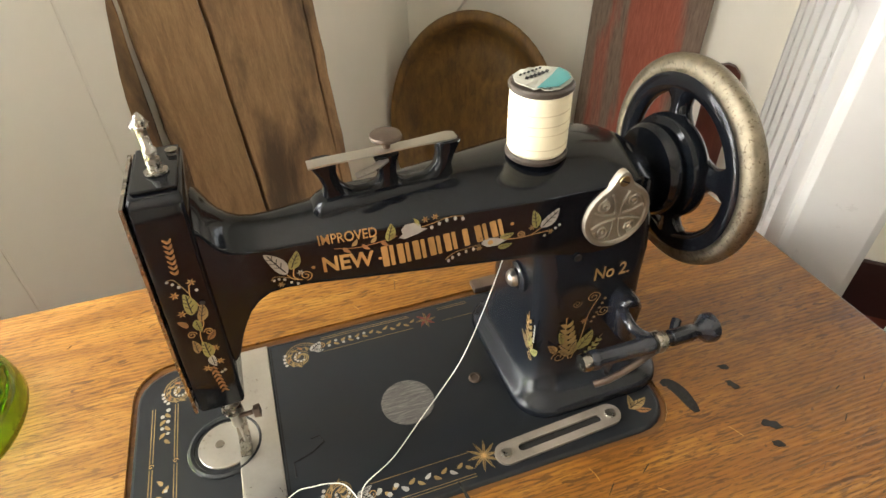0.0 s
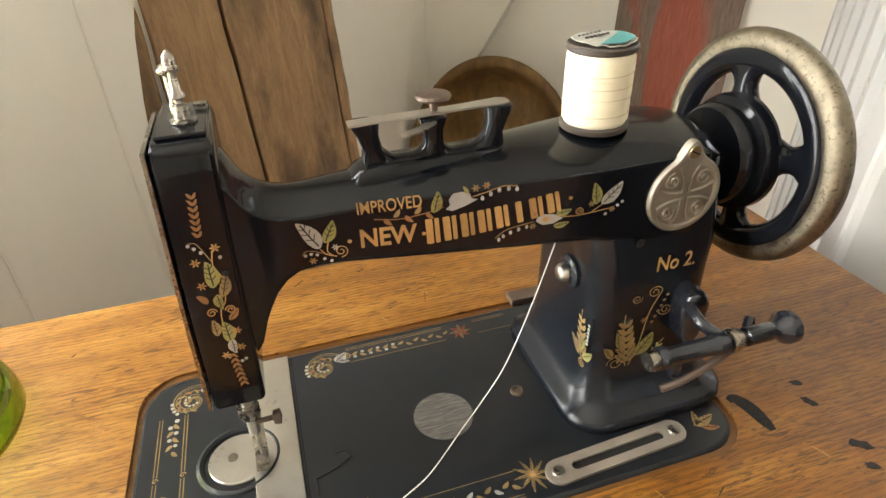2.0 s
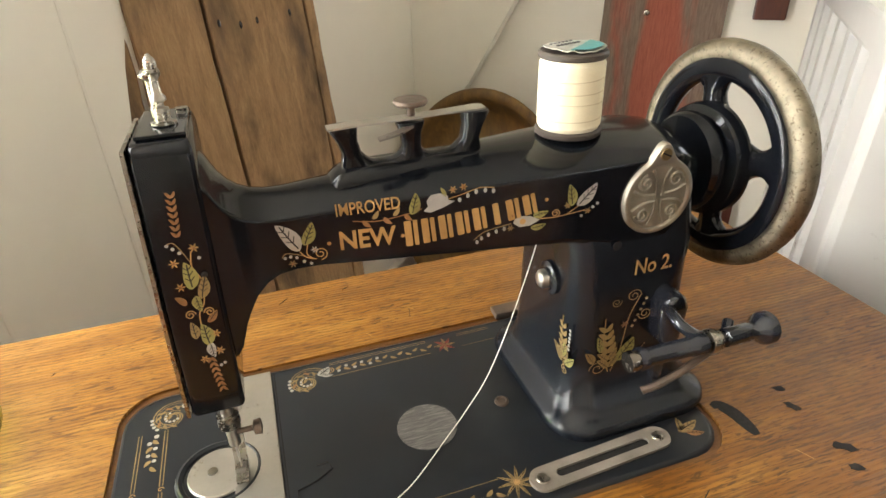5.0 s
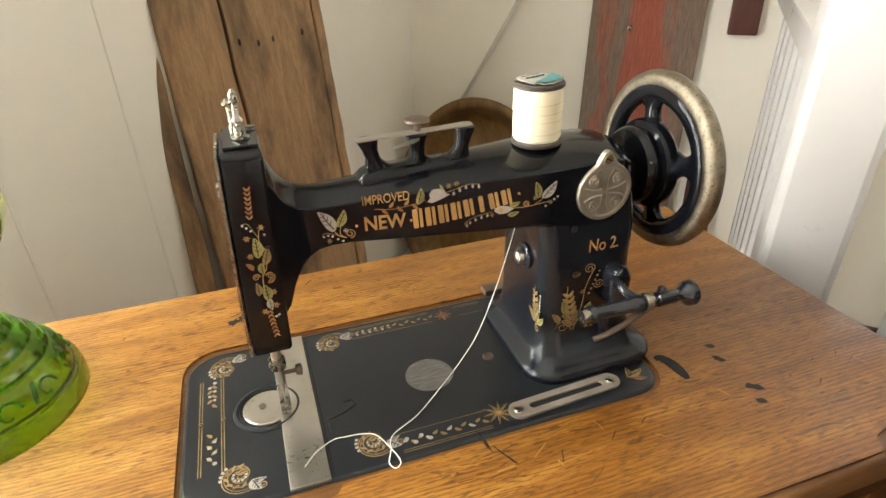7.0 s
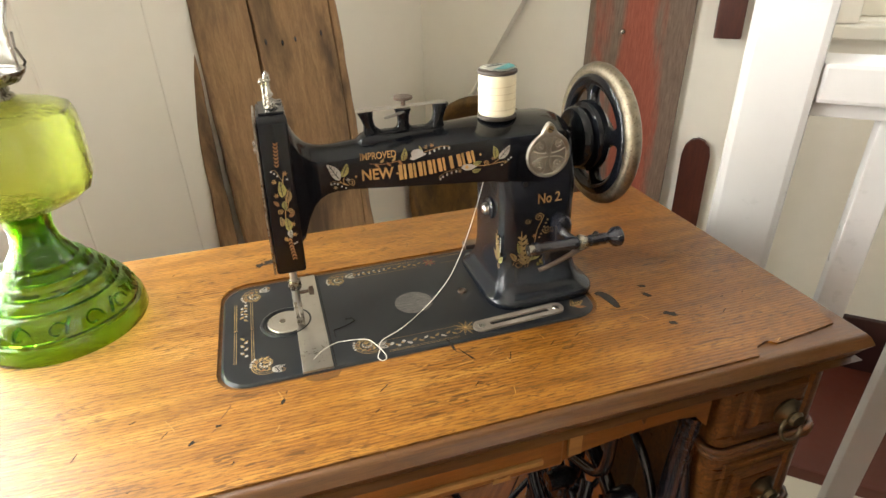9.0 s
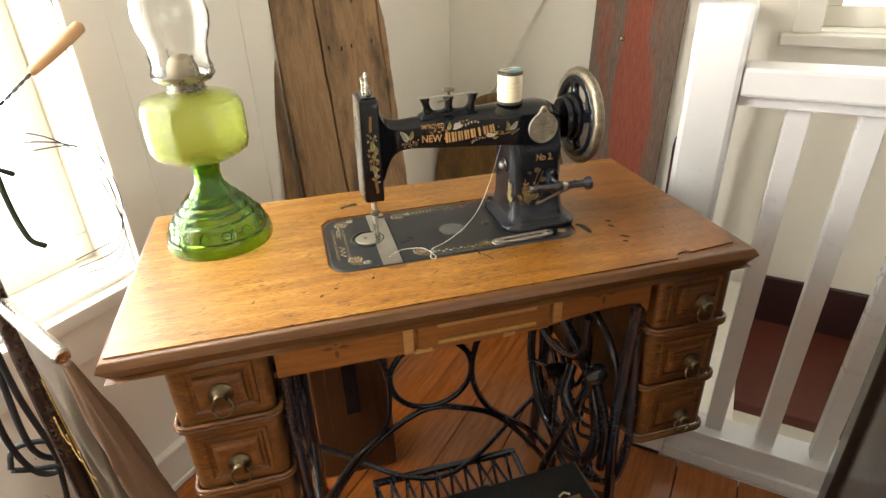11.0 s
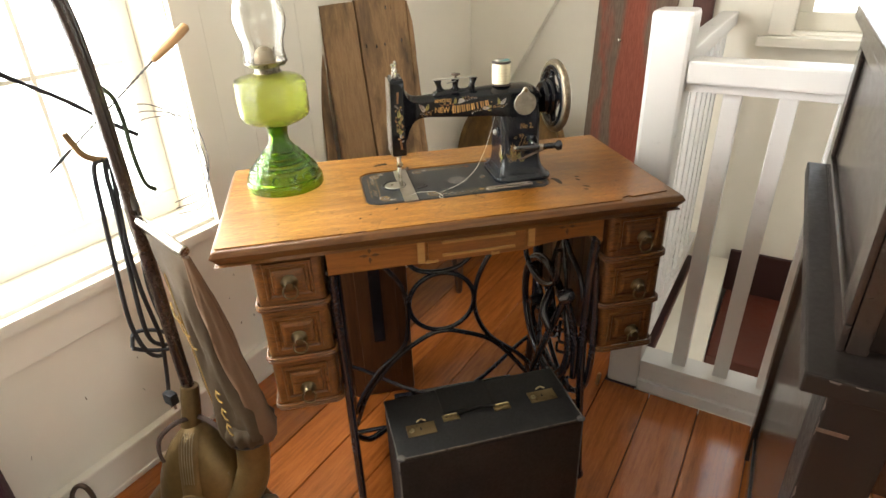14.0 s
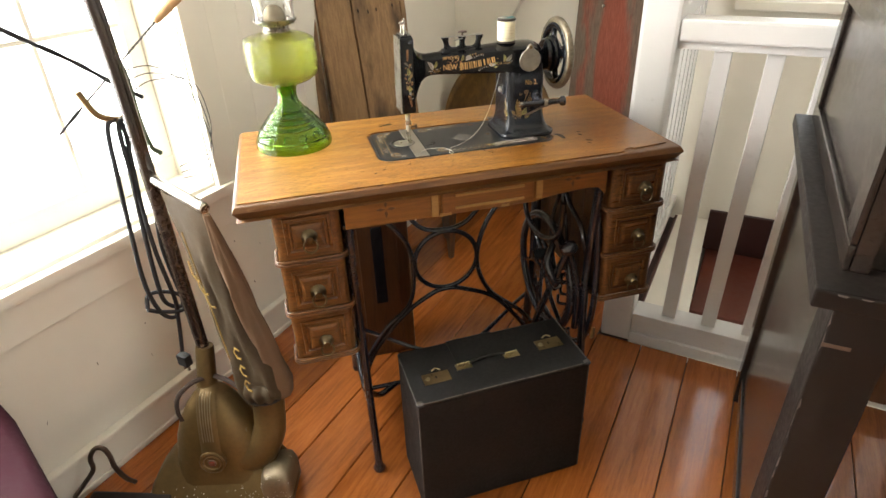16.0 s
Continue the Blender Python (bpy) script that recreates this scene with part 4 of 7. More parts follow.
lathed_part("guide_post", [(0.0001, 0), (0.0035, 0), (0.0035, 0.004), (0.0028, 0.005), (0.0028, 0.0175), (0.0048, 0.019), (0.0050, 0.0205), (0.0030, 0.0225), (0.0001, 0.023)], pose(0.1015, 0.113, 0.9818), NICKEL, machine)
# needle bar, clamp and foot
nb = lathed_part("needle_bar", [(0.0001, 0), (0.0036, 0), (0.0036, 0.045), (0.0001, 0.045)], pose(0.0985, 0.085, 0.788), STEEL, machine, "steel needle bar", 16)
lathed_part("collar", [(0.0001, 0), (0.0062, 0), (0.0066, 0.002), (0.0062, 0.009), (0.0001, 0.009)], pose(0.0985, 0.085, 0.803), NICKEL, nb)
lathed_part("collar", [(0.0001, 0), (0.0052, 0), (0.0056, 0.008), (0.0001, 0.008)], pose(0.0985, 0.085, 0.8235), NICKEL, nb)
lathed_part("clamp_screw", [(0.0001, 0), (0.0017, 0), (0.0017, 0.009), (0.0044, 0.010), (0.0048, 0.014), (0.0001, 0.015)], pose(0.1015, 0.083, 0.798, 0, 90, 0), KNOB_METAL, nb)
part("needle", tubed([(0.0985, 0.085, 0.789), (0.0985, 0.085, 0.7625)], [0.0010, 0.0004], 8), STEEL, nb)
pb = lathed_part("presser_bar", [(0.0001, 0), (0.0036, 0), (0.0036, 0.052), (0.0001, 0.052)], pose(0.0985, 0.099, 0.781), STEEL, machine, "steel presser bar and foot", 16)
part("presser_foot", loft(bmesh.new(), [[Vector((0.0985 + sx * w, y, z + sz * h)) for sx, sz in ((-1, -1), (1, -1), (1, 1), (-1, 1))] for y, z, w, h in ((0.101, 0.786, 0.0036, 0.006), (0.095, 0.778, 0.0038, 0.006), (0.089, 0.7665, 0.004, 0.003), (0.080, 0.7645, 0.004, 0.0013), (0.073, 0.7665, 0.0035, 0.0012))]), NICKEL, pb)
for z in (0.951, 0.945):
    lathed_part("screw", [(0.0001, 0), (0.003, 0), (0.0026, 0.002), (0.0001, 0.0025)], pose(0.0855, 0.098, z, 0, -90, 0), NICKEL, head)

# three-post thread bracket on the arm
posts = part("post_base", loft(bmesh.new(), [ring_xy(z, x, AC, hx, hy, 0.008) for z, x, hx, hy in ((0.938, 0.224, 0.050, 0.0135), (0.943, 0.224, 0.047, 0.0125), (0.9465, 0.224, 0.044, 0.0105), (0.9485, 0.224, 0.041, 0.0080))]), JAPAN, machine, "black cast bracket with three posts", smooth=70)
bm = bmesh.new()
rows = []
for k in range(49):
    x = 0.184 + 0.080 * k / 48
    near = min(abs(x - px) for px in (0.192, 0.2235, 0.256))
    h = 0.9495 + 0.0085 * math.exp(-(near / 0.0062) ** 2)
    w = 0.0085 - 0.0020 * math.exp(-(near / 0.008) ** 2)
    end = min(1.0, (x - 0.1835) / 0.006, (0.2645 - x) / 0.006) ** 0.5
    rows.append([Vector((x, AC + w * end * math.cos(a), 0.9400 + (h - 0.9400) * end * max(0.0, math.sin(a)) ** 0.7)) for a in (math.pi * q / 12 for q in range(13))])
part("saddle", loft(bm, rows), JAPAN, posts, smooth=70)
for x, top, lean in ((0.192, 0.9688, -0.005), (0.2235, 0.9675, 0.0), (0.256, 0.9690, 0.005)):
    bm = bmesh.new()
    loft(bm, [ring_xy(z, x + dx, AC, hx, 0.0065, 0.005) for z, dx, hx in ((0.943, 0, 0.012), (0.948, 0, 0.0078), (0.955, lean * 0.3, 0.0052), (0.962, lean * 0.7, 0.0056), (top, lean, 0.0078), (top + 0.001, lean, 0.0072))])
    part("post", bm, JAPAN, posts, smooth=60)
ts = part("thread_spring", loft(bmesh.new(), [[Vector((x, AC + y - w, z)), Vector((x, AC + y + w, z)), Vector((x, AC + y + w, z + 0.001)), Vector((x, AC + y - w, z + 0.001))] for x, y, z, w in ((0.1785, -0.003, 0.9698, 0.0045), (0.192, -0.0025, 0.9701, 0.0045), (0.215, -0.001, 0.9698, 0.0045), (0.240, 0.0, 0.9701, 0.004), (0.262, 0.001, 0.9703, 0.0055), (0.2665, 0.001, 0.9703, 0.0035))]), STEEL, machine, "flat steel tension spring")
part("lower_leaf", loft(bmesh.new(), [[Vector((x, y - w, z)), Vector((x, y + w, z)), Vector((x, y + w, z + 0.001)), Vector((x, y - w, z + 0.001))] for x, y, z, w in ((0.203, 0.086, 0.9640, 0.0026), (0.214, 0.088, 0.9655, 0.0034), (0.2235, 0.095, 0.9665, 0.0034))]), STEEL, ts)
lathed_part("tension_knob", [(0.0001, 0), (0.0022, 0), (0.0022, 0.0042), (0.0038, 0.0052), (0.0088, 0.0062), (0.0094, 0.0074), (0.0088, 0.0088), (0.0001, 0.0095)], pose(0.2245, AC, 0.9708), KNOB_METAL, machine, "round rusty tension knob")

# arm details: round inspection cover with a screw tab and raised scrolls
MED = Matrix.Translation((0.3575, 0.0572, 0.9185)) @ pose(0, 0, 0, 90, 0, 0)


def pear(r, up, k):
    """Outline of the round cover with its screw lug; k scales the lug."""
    out = []
    for q in range(96):
        a = 2 * math.pi * q / 96
        lug = max(0.0, math.cos(a - math.pi / 2)) ** 34
        out.append(((r + k * lug * up) * math.cos(a), (r + k * lug * up) * math.sin(a)))
    return out


def shield(rows):
    return loft(bmesh.new(), [[MED @ Vector((x, y, z)) for x, y in pear(r, 0.0095, k)] for r, z, k in rows])


med = part("medallion", shield(((0.0232, -0.003, 1), (0.0232, 0.0006, 1), (0.0224, 0.0016, 1), (0.0205, 0.0018, 1), (0.0199, 0.0016, 0.0), (0.0190, 0.0006, 0.0), (0.0006, 0.0006, 0.0))), MEDAL, machine, "round nickel inspection cover with raised scrolls", smooth=45)
lathed_part("screw", [(0.0001, 0), (0.0038, 0), (0.0034, 0.0009), (0.0001, 0.0011)], MED @ pose(0, 0.0262, 0.0016), BRASS_DARK, med)
part("screw_slot", boxed((-0.0032, -0.0004, 0), (0.0032, 0.0004, 0.0002), 0, MED @ pose(0, 0.0262, 0.00275, 0, 0, -25)), BLACKINK, med)
for q in range(4):
    r = MED @ pose(0, 0, 0.0010, 0, 0, 90 * q)
    part("scroll", tubed([r @ Vector((x, y, 0)) for x, y in ((0.0022, 0.0010), (0.0020, 0.0060), (0.0030, 0.0115), (0.0052, 0.0160), (0.0062, 0.0172))], 0.0011, 8, flat=0.7), MEDAL, med, smooth=60)
    part("scroll", tubed([r @ Vector((-x, y, 0)) for x, y in ((0.0022, 0.0010), (0.0020, 0.0060), (0.0030, 0.0115), (0.0052, 0.0160), (0.0062, 0.0172))], 0.0011, 8, flat=0.7), MEDAL, med, smooth=60)
    part("scroll", tubed([r @ Vector((0.0098 + 0.0050 * (1 - k / 30) * math.cos(k * 0.42), 0.0098 + 0.0050 * (1 - k / 30) * math.sin(k * 0.42), 0)) for k in range(27)], 0.0010, 8, flat=0.7), MEDAL, med, smooth=60)

# ---- spool of thread ----
spool = thing("thread_spool", (0.3185, 0.097, 0.9505), "spool of off-white thread with a torn paper label", "spool")
lathed_part("thread_winding", [(0.0001, 0.004), (0.0172, 0.004), (0.0180, 0.006), (0.0181, 0.041), (0.0172, 0.043), (0.0001, 0.043)], pose(0.3185, 0.097, 0.9505), THREAD, spool, "off-white cotton winding", 40)
hel = bmesh.new()
tube(hel, [(0.3185 + 0.0181 * math.cos(k * 0.35), 0.097 + 0.0181 * math.sin(k * 0.35), 0.9565 + 0.0345 * (k / 900)) for k in range(900)], 0.00045, 4)
part("thread_winding", hel, THREAD, spool, smooth=60)
# darker thread copy, puts shade between the windings into the colour
SHADE_THREAD = plain("shaded_thread", (0.64, 0.55, 0.36), 0.8, 0, 0.2, 300, 0, 0.1)
for k, (z, tilt) in enumerate(((0.9655, 2.0), (0.9700, -1.5), (0.9722, 4.0), (0.9765, 1.0), (0.9800, -3.0), (0.9838, 2.5), (0.9868, -1.0), (0.9615, 1.0))):
    bm = bmesh.new()
    ring_bm(bm, pose(0.3185, 0.097, z, tilt, -tilt * 0.7, 0), 0.01835, 0.00028, 48, 5)
    part("crossed_strand", bm, SHADE_THREAD if k % 2 else THREAD, spool, smooth=60)
for z in (0.0, 0.043):
    lathed_part("flange", [(0.0001, 0), (0.0184, 0), (0.0194, 0.001), (0.0194, 0.003), (0.0184, 0.004), (0.0001, 0.004)], pose(0.3185, 0.097, 0.9505 + z), SPOOLWOOD, spool, "dark wooden flange", 40)


def torn_label():
    """Crumpled paper disc with a ragged rim, thin but solid."""
    rnd = random.Random(9)
    wild = [rnd.uniform(-1, 1) for _ in range(36)]
    rings = []
    for r, lift in ((0.0002, 0.0), (0.006, 0.4), (0.012, 0.8), (0.0172, 1.0), (0.0172, 1.0), (0.012, 0.8), (0.006, 0.4), (0.0002, 0.0)):
        down = 0.0004 if len(rings) >= 4 else 0.0
        rings.append([Vector((0.3185 + r * (1 + 0.06 * wild[k] * lift) * math.cos(k * math.pi / 18), 0.097 + r * (1 + 0.06 * wild[k] * lift) * math.sin(k * math.pi / 18), 0.9993 - down + lift * (0.0006 * wild[(k * 5) % 36] + 0.0007 * math.sin(k * math.pi / 9 + 1)))) for k in range(36)])
    return loft(bmesh.new(), rings)


part("paper_label", torn_label(), PAPER, spool, "grey and teal torn paper label", smooth=20)

# ---- handwheel ----
HW = Matrix.Translation((0.4350, 0.098, 0.9185)) @ pose(0, 0, 0, 0, 90, 0)
bm = bmesh.new()
ring_bm(bm, HW, 0.0665, 0.0085, 64, 12)
hw = part("handwheel", bm, RIM, machine, "large handwheel with worn nickel rim", smooth=60)
bm = bmesh.new()
ring_bm(bm, HW @ pose(0, 0, -0.003), 0.0578, 0.0080, 64, 12, 0.9)
part("inner_rim", bm, JAPAN, hw, smooth=60)
lathed_part("hub", [(0.0001, -0.043), (0.012, -0.043), (0.013, -0.034), (0.016, -0.032), (0.030, -0.031), (0.0325, -0.028), (0.0325, -0.023), (0.029, -0.021), (0.036, -0.018), (0.0375, -0.014), (0.0375, -0.008), (0.034, -0.004), (0.026, -0.001), (0.024, 0.004), (0.015, 0.006), (0.014, 0.012), (0.0001, 0.013)], HW, JAPAN, hw, "stepped black hub", 40)
for k in range(4):
    sp = HW @ pose(0, 0, 0, 0, 0, 90 * k + 168)
    bm = bmesh.new()
    rings = []
    for r, w, t, z in ((0.022, 0.018, 0.008, -0.006), (0.030, 0.0130, 0.007, -0.005), (0.036, 0.0092, 0.0065, -0.0045), (0.041, 0.0080, 0.0062, -0.004), (0.046, 0.0098, 0.0062, -0.0035), (0.050, 0.0150, 0.0062, -0.003), (0.0535, 0.0230, 0.006, -0.003), (0.057, 0.030, 0.0055, -0.003)):
        rings.append([sp @ Vector((r, w * math.cos(a), z + t * math.sin(a))) for a in (2 * math.pi * i / 10 for i in range(10))])
    loft(bm, rings)
    part("spoke", bm, JAPAN, hw, smooth=60)
lathed_part("shaft_boss", [(0.0001, 0), (0.0225, 0), (0.0215, 0.004), (0.0185, 0.007), (0.015, 0.012), (0.0001, 0.012)], pose(0.3865, 0.098, 0.9175, 0, 90, 0), JAPAN, machine)

# thread-tension stud on the pillar's inner face
stud = lathed_part("side_stud", [(0.0001, 0), (0.0115, 0), (0.0115, 0.002), (0.0095, 0.0035), (0.0085, 0.0035), (0.0080, 0.0045), (0.0001, 0.0045)], pose(0.3105, 0.090, 0.8555, 0, -90, 0), IRON, machine, "round black collar with a nickel stud", 28)
lathed_part("stud_button", [(0.0001, 0), (0.0065, 0), (0.0062, 0.003), (0.0045, 0.0048), (0.0001, 0.0055)], pose(0.3062, 0.090, 0.8555, 0, -90, 0), STEEL, stud, "bright worn nickel button", 24)

lathed_part("oil_hole", [(0.0001, 0), (0.0030, 0), (0.0028, 0.0004), (0.0001, 0.0005)], pose(0.3345, 0.0572, 0.8905, 90, 0, 0), BLACKINK, machine, "", 14)
part("bed_latch", tubed([(0.1290, 0.0480, ZT + 0.0003), (0.1290, 0.0600, ZT + 0.0003), (0.1420, 0.0640, ZT + 0.0003), (0.1520, 0.0700, ZT + 0.0003), (0.1500, 0.0760, ZT + 0.0003), (0.1430, 0.0755, ZT + 0.0003)], 0.0006, 5), BLACKINK, machine, "incised latch outline", smooth=60)
lathed_part("oil_hole", [(0.0001, 0), (0.0016, 0), (0.0014, 0.0004), (0.0001, 0.0005)], pose(0.1085, 0.0688, 0.915, 90, 0, 0), BLACKINK, machine, "", 12)

# bobbin winder on the pillar's right front
bw = lathed_part("winder_barrel", [(0.0001, 0), (0.0060, 0), (0.0068, 0.001), (0.0068, 0.005), (0.0056, 0.006), (0.0056, 0.036), (0.0064, 0.037), (0.0064, 0.046), (0.0046, 0.047), (0.0044, 0.060), (0.0058, 0.061), (0.0058, 0.078), (0.0050, 0.080), (0.0060, 0.083), (0.0096, 0.087), (0.0102, 0.089), (0.0102, 0.0935), (0.0088, 0.095), (0.0001, 0.0952)], pose(0.326, 0.0145, 0.8402, 0, 91, 0), IRON, machine, "bobbin winder with steel and black knobs", 24)
lathed_part("winder_tip", [(0.0001, 0), (0.0058, 0), (0.0064, 0.003), (0.0058, 0.006), (0.0001, 0.006)], pose(0.3258, 0.0145, 0.8402, 0, -90, 0), NICKEL, bw)
lathed_part("winder_bobbin", [(0.0001, 0), (0.0072, 0), (0.0076, 0.001), (0.0076, 0.004), (0.0062, 0.0055), (0.0062, 0.008), (0.0001, 0.008)], pose(0.374, 0.0145, 0.8395, 0, 91, 0), NICKEL, bw)
part("winder_frame", tubed(smooth_line([(0.372, 0.058, 0.842), (0.366, 0.042, 0.848), (0.364, 0.026, 0.846), (0.374, 0.019, 0.840), (0.392, 0.020, 0.834), (0.402, 0.028, 0.838)]), 0.0036, 10), IRON, bw, smooth=60)
part("winder_bracket", loft(bmesh.new(), [ring_xy(z, 0.372, 0.048, hx, 0.009, 0.005) for z, hx in ((0.818, 0.004), (0.824, 0.008), (0.846, 0.010), (0.853, 0.007), (0.856, 0.003))]), IRON, bw, smooth=60)
part("winder_foot", tubed([(0.340, 0.0155, 0.836), (0.341, 0.016, 0.824), (0.343, 0.018, 0.819)], [0.0045, 0.004, 0.0028], 8), IRON, bw)
part("winder_lever", tubed(smooth_line([(0.331, 0.012, 0.8175), (0.340, 0.010, 0.821), (0.354, 0.010, 0.826), (0.370, 0.012, 0.831), (0.386, 0.016, 0.8335)]), 0.0024, 8), KNOB_METAL, bw, "rusty winder lever")

# loose thread from the stud down over the bed, with a small knot
th = smooth_line([(0.309, 0.104, 0.893), (0.3045, 0.101, 0.876), (0.2875, 0.098, 0.825), (0.2665, 0.089, 0.787), (0.247, 0.080, 0.769), (0.226, 0.066, 0.7613), (0.196, 0.040, 0.7611), (0.172, 0.026, 0.7611), (0.167, 0.012, 0.7611), (0.163, 0.001, 0.7612), (0.1665, -0.005, 0.7612), (0.171, 0.000, 0.7614), (0.167, 0.014, 0.7622), (0.160, 0.030, 0.7616), (0.150, 0.0355, 0.7611), (0.138, 0.037, 0.7611), (0.128, 0.037, 0.7613), (0.114, 0.028, 0.7623), (0.105, 0.018, 0.7624)], 8)
single("loose_thread", tubed(th, 0.00040, 6), COTTON, "loose white thread with a small knot across the bed", "thread", smooth=60)

# ---- oil lamp ----
LX, LY = -0.140, 0.172
LM = pose(LX, LY, ZT)
lamp = thing("oil_lamp", LM, "green pressed-glass oil lamp with clear chimney", "oil lamp")


def shell(profile, wall):
    """Outer profile up, inner profile back down."""
    inner = [(max(0.0005, r - wall), h) for r, h in reversed(profile)]
    return profile + inner


foot = [(0.079, 0.0), (0.081, 0.004), (0.080, 0.015), (0.0785, 0.020), (0.0745, 0.021), (0.0730, 0.030), (0.069, 0.040), (0.066, 0.044), (0.0615, 0.045), (0.0595, 0.051), (0.057, 0.055), (0.0525, 0.056), (0.0505, 0.062), (0.048, 0.066), (0.0435, 0.067), (0.041, 0.073), (0.038, 0.077), (0.033, 0.078), (0.030, 0.084), (0.026, 0.090), (0.0215, 0.097), (0.0195, 0.110), (0.0215, 0.124), (0.027, 0.131)]
p = part("foot", lathed(shell(foot, 0.006) + [foot[0]], LM, 48, close=False), GLASS_GREEN, lamp, "deep green stepped glass foot", smooth=50)
p.visible_shadow = False
bowl = [(0.004, 0.130), (0.028, 0.131), (0.054, 0.139), (0.068, 0.149), (0.073, 0.161), (0.0735, 0.185), (0.073, 0.213), (0.0695, 0.2225), (0.056, 0.229), (0.040, 0.2325), (0.029, 0.235), (0.026, 0.237)]
bm = bmesh.new()
rings = []
full = shell(bowl, 0.0035)
for r, h in full:
    ring = []
    for i in range(64):
        a = 2 * math.pi * i / 64
        eight = min(1.0, 1.02 * math.cos(math.pi / 8) / math.cos((a + 0.2) % (math.pi / 4) - math.pi / 8))
        k = r * (1 + (eight - 1) * min(1, max(0, (r - 0.035) / 0.03)))
        ring.append(LM @ Vector((k * math.cos(a), k * math.sin(a), h)))
    rings.append(ring)
loft(bm, rings, False)
p = part("bowl", bm, GLASS_BOWL, lamp, "pale green textured glass font", smooth=30)
p.visible_shadow = False
for i in range(10):
    a = 2 * math.pi * i / 10
    bm = tubed([LM @ Vector((math.cos(a + s * 0.10 * k) * (0.0728 - 0.008 * k), math.sin(a + s * 0.10 * k) * (0.0728 - 0.008 * k), 0.026 + 0.012 * k + 0.003 * math.sin(3 * k))) for k in (0, 0.4, 0.8, 1.0) for s in (1,)], 0.0018, 6)
    q = part("moulded_scroll", bm, GLASS_GREEN, lamp, smooth=60)
    q.visible_shadow = False
for i in range(14):
    a0 = 2 * math.pi * i / 14
    pts = []
    for k in range(16):
        f = k / 15
        u, v = 0.010 * (1 - 0.75 * f) * math.cos(5.2 * f), 0.010 * (1 - 0.75 * f) * math.sin(5.2 * f)
        h = 0.031 + v
        pts.append(LM @ Vector(((0.0738 - 0.42 * max(0.0, h - 0.028)) * math.cos(a0 + u / 0.072), (0.0738 - 0.42 * max(0.0, h - 0.028)) * math.sin(a0 + u / 0.072), h)))
    q = part("moulded_curl", tubed(pts, 0.0011, 6), GLASS_GREEN, lamp, smooth=60)
    q.visible_shadow = False
lathed_part("collar", [(0.0001, 0.235), (0.027, 0.235), (0.0275, 0.238), (0.024, 0.240), (0.0255, 0.2425), (0.024, 0.245), (0.026, 0.247), (0.036, 0.249), (0.042, 0.256), (0.043, 0.259), (0.040, 0.259), (0.034, 0.252), (0.0001, 0.250)], LM, NICKEL, lamp, "brass burner collar", 40)
lathed_part("burner_dome", [(0.0001, 0.251), (0.022, 0.251), (0.0215, 0.262), (0.020, 0.270), (0.016, 0.278), (0.009, 0.284), (0.0001, 0.285)], LM, VAC_CAST, lamp, "old brass burner dome")
for i in range(4):
    a = math.radians(90 * i + 30)
    part("prong", tubed([LM @ Vector((r * math.cos(a), r * math.sin(a), h)) for r, h in ((0.041, 0.256), (0.0445, 0.262), (0.0405, 0.275), (0.042, 0.288))], 0.0013, 6), NICKEL, lamp)
chim = [(0.0385, 0.258), (0.0385, 0.270), (0.038, 0.280), (0.040, 0.298), (0.0475, 0.318), (0.050, 0.334), (0.0475, 0.352), (0.040, 0.374), (0.035, 0.395), (0.0335, 0.43), (0.0335, 0.50), (0.036, 0.51)]
p = part("chimney", lathed(shell(chim, 0.0018) + [chim[0]], LM, 48, close=False), GLASS_CLEAR, lamp, "clear glass chimney", smooth=50)
p.visible_shadow = False

# ---- black case on the floor ----
CM = pose(0.205, -0.155, 0, 0, 0, 2.5)
case = thing("carrying_case", CM, "black leatherette carrying case with brass latches on the floor", "case")
part("body", boxed((-0.195, -0.085, 0.002), (0.195, 0.085, 0.3245), 0.005), LEATHER_SIDE, case, "scuffed dark brown-black body", keep=False)
part("lid", boxed((-0.1955, -0.0855, 0.3247), (0.1955, 0.0855, 0.3315), 0.0028), LEATHER, case, "grey-black lid with worn edges", keep=False)
WORN_EDGE = plain("worn_leather_edge", (0.060, 0.052, 0.042), 0.75, 0, 0.5, 60, 0, 0.4, (0.015, 0.013, 0.012), 0.52)
for a, b in (((-0.192, -0.0848), (0.192, -0.0848)), ((-0.1948, -0.082), (-0.1948, 0.082)), ((0.1948, -0.082), (0.1948, 0.082))):
    part("edge_binding", tubed([(*a, 0.3308), (*b, 0.3308)], 0.0016, 6), WORN_EDGE, case, "scuffed leather edge binding", keep=False)
for x in (-0.1938, 0.1938):
    part("edge_binding", tubed([(x, -0.0842, 0.006), (x, -0.0842, 0.322)], 0.0014, 6), WORN_EDGE, case, keep=False)
for x in (-0.1925, 0.1925):
    part("corner_cap", lathed([(0.0001, 0), (0.009, 0), (0.0075, 0.0028), (0.0001, 0.0042)], pose(x * 0.985, -0.0825, 0.3298), 14), WORN_EDGE, case, keep=False)
part("handle_flap", boxed((-0.080, 0.010, 0.3317), (0.030, 0.086, 0.3345), 0.001), LEATHER, case, keep=False)
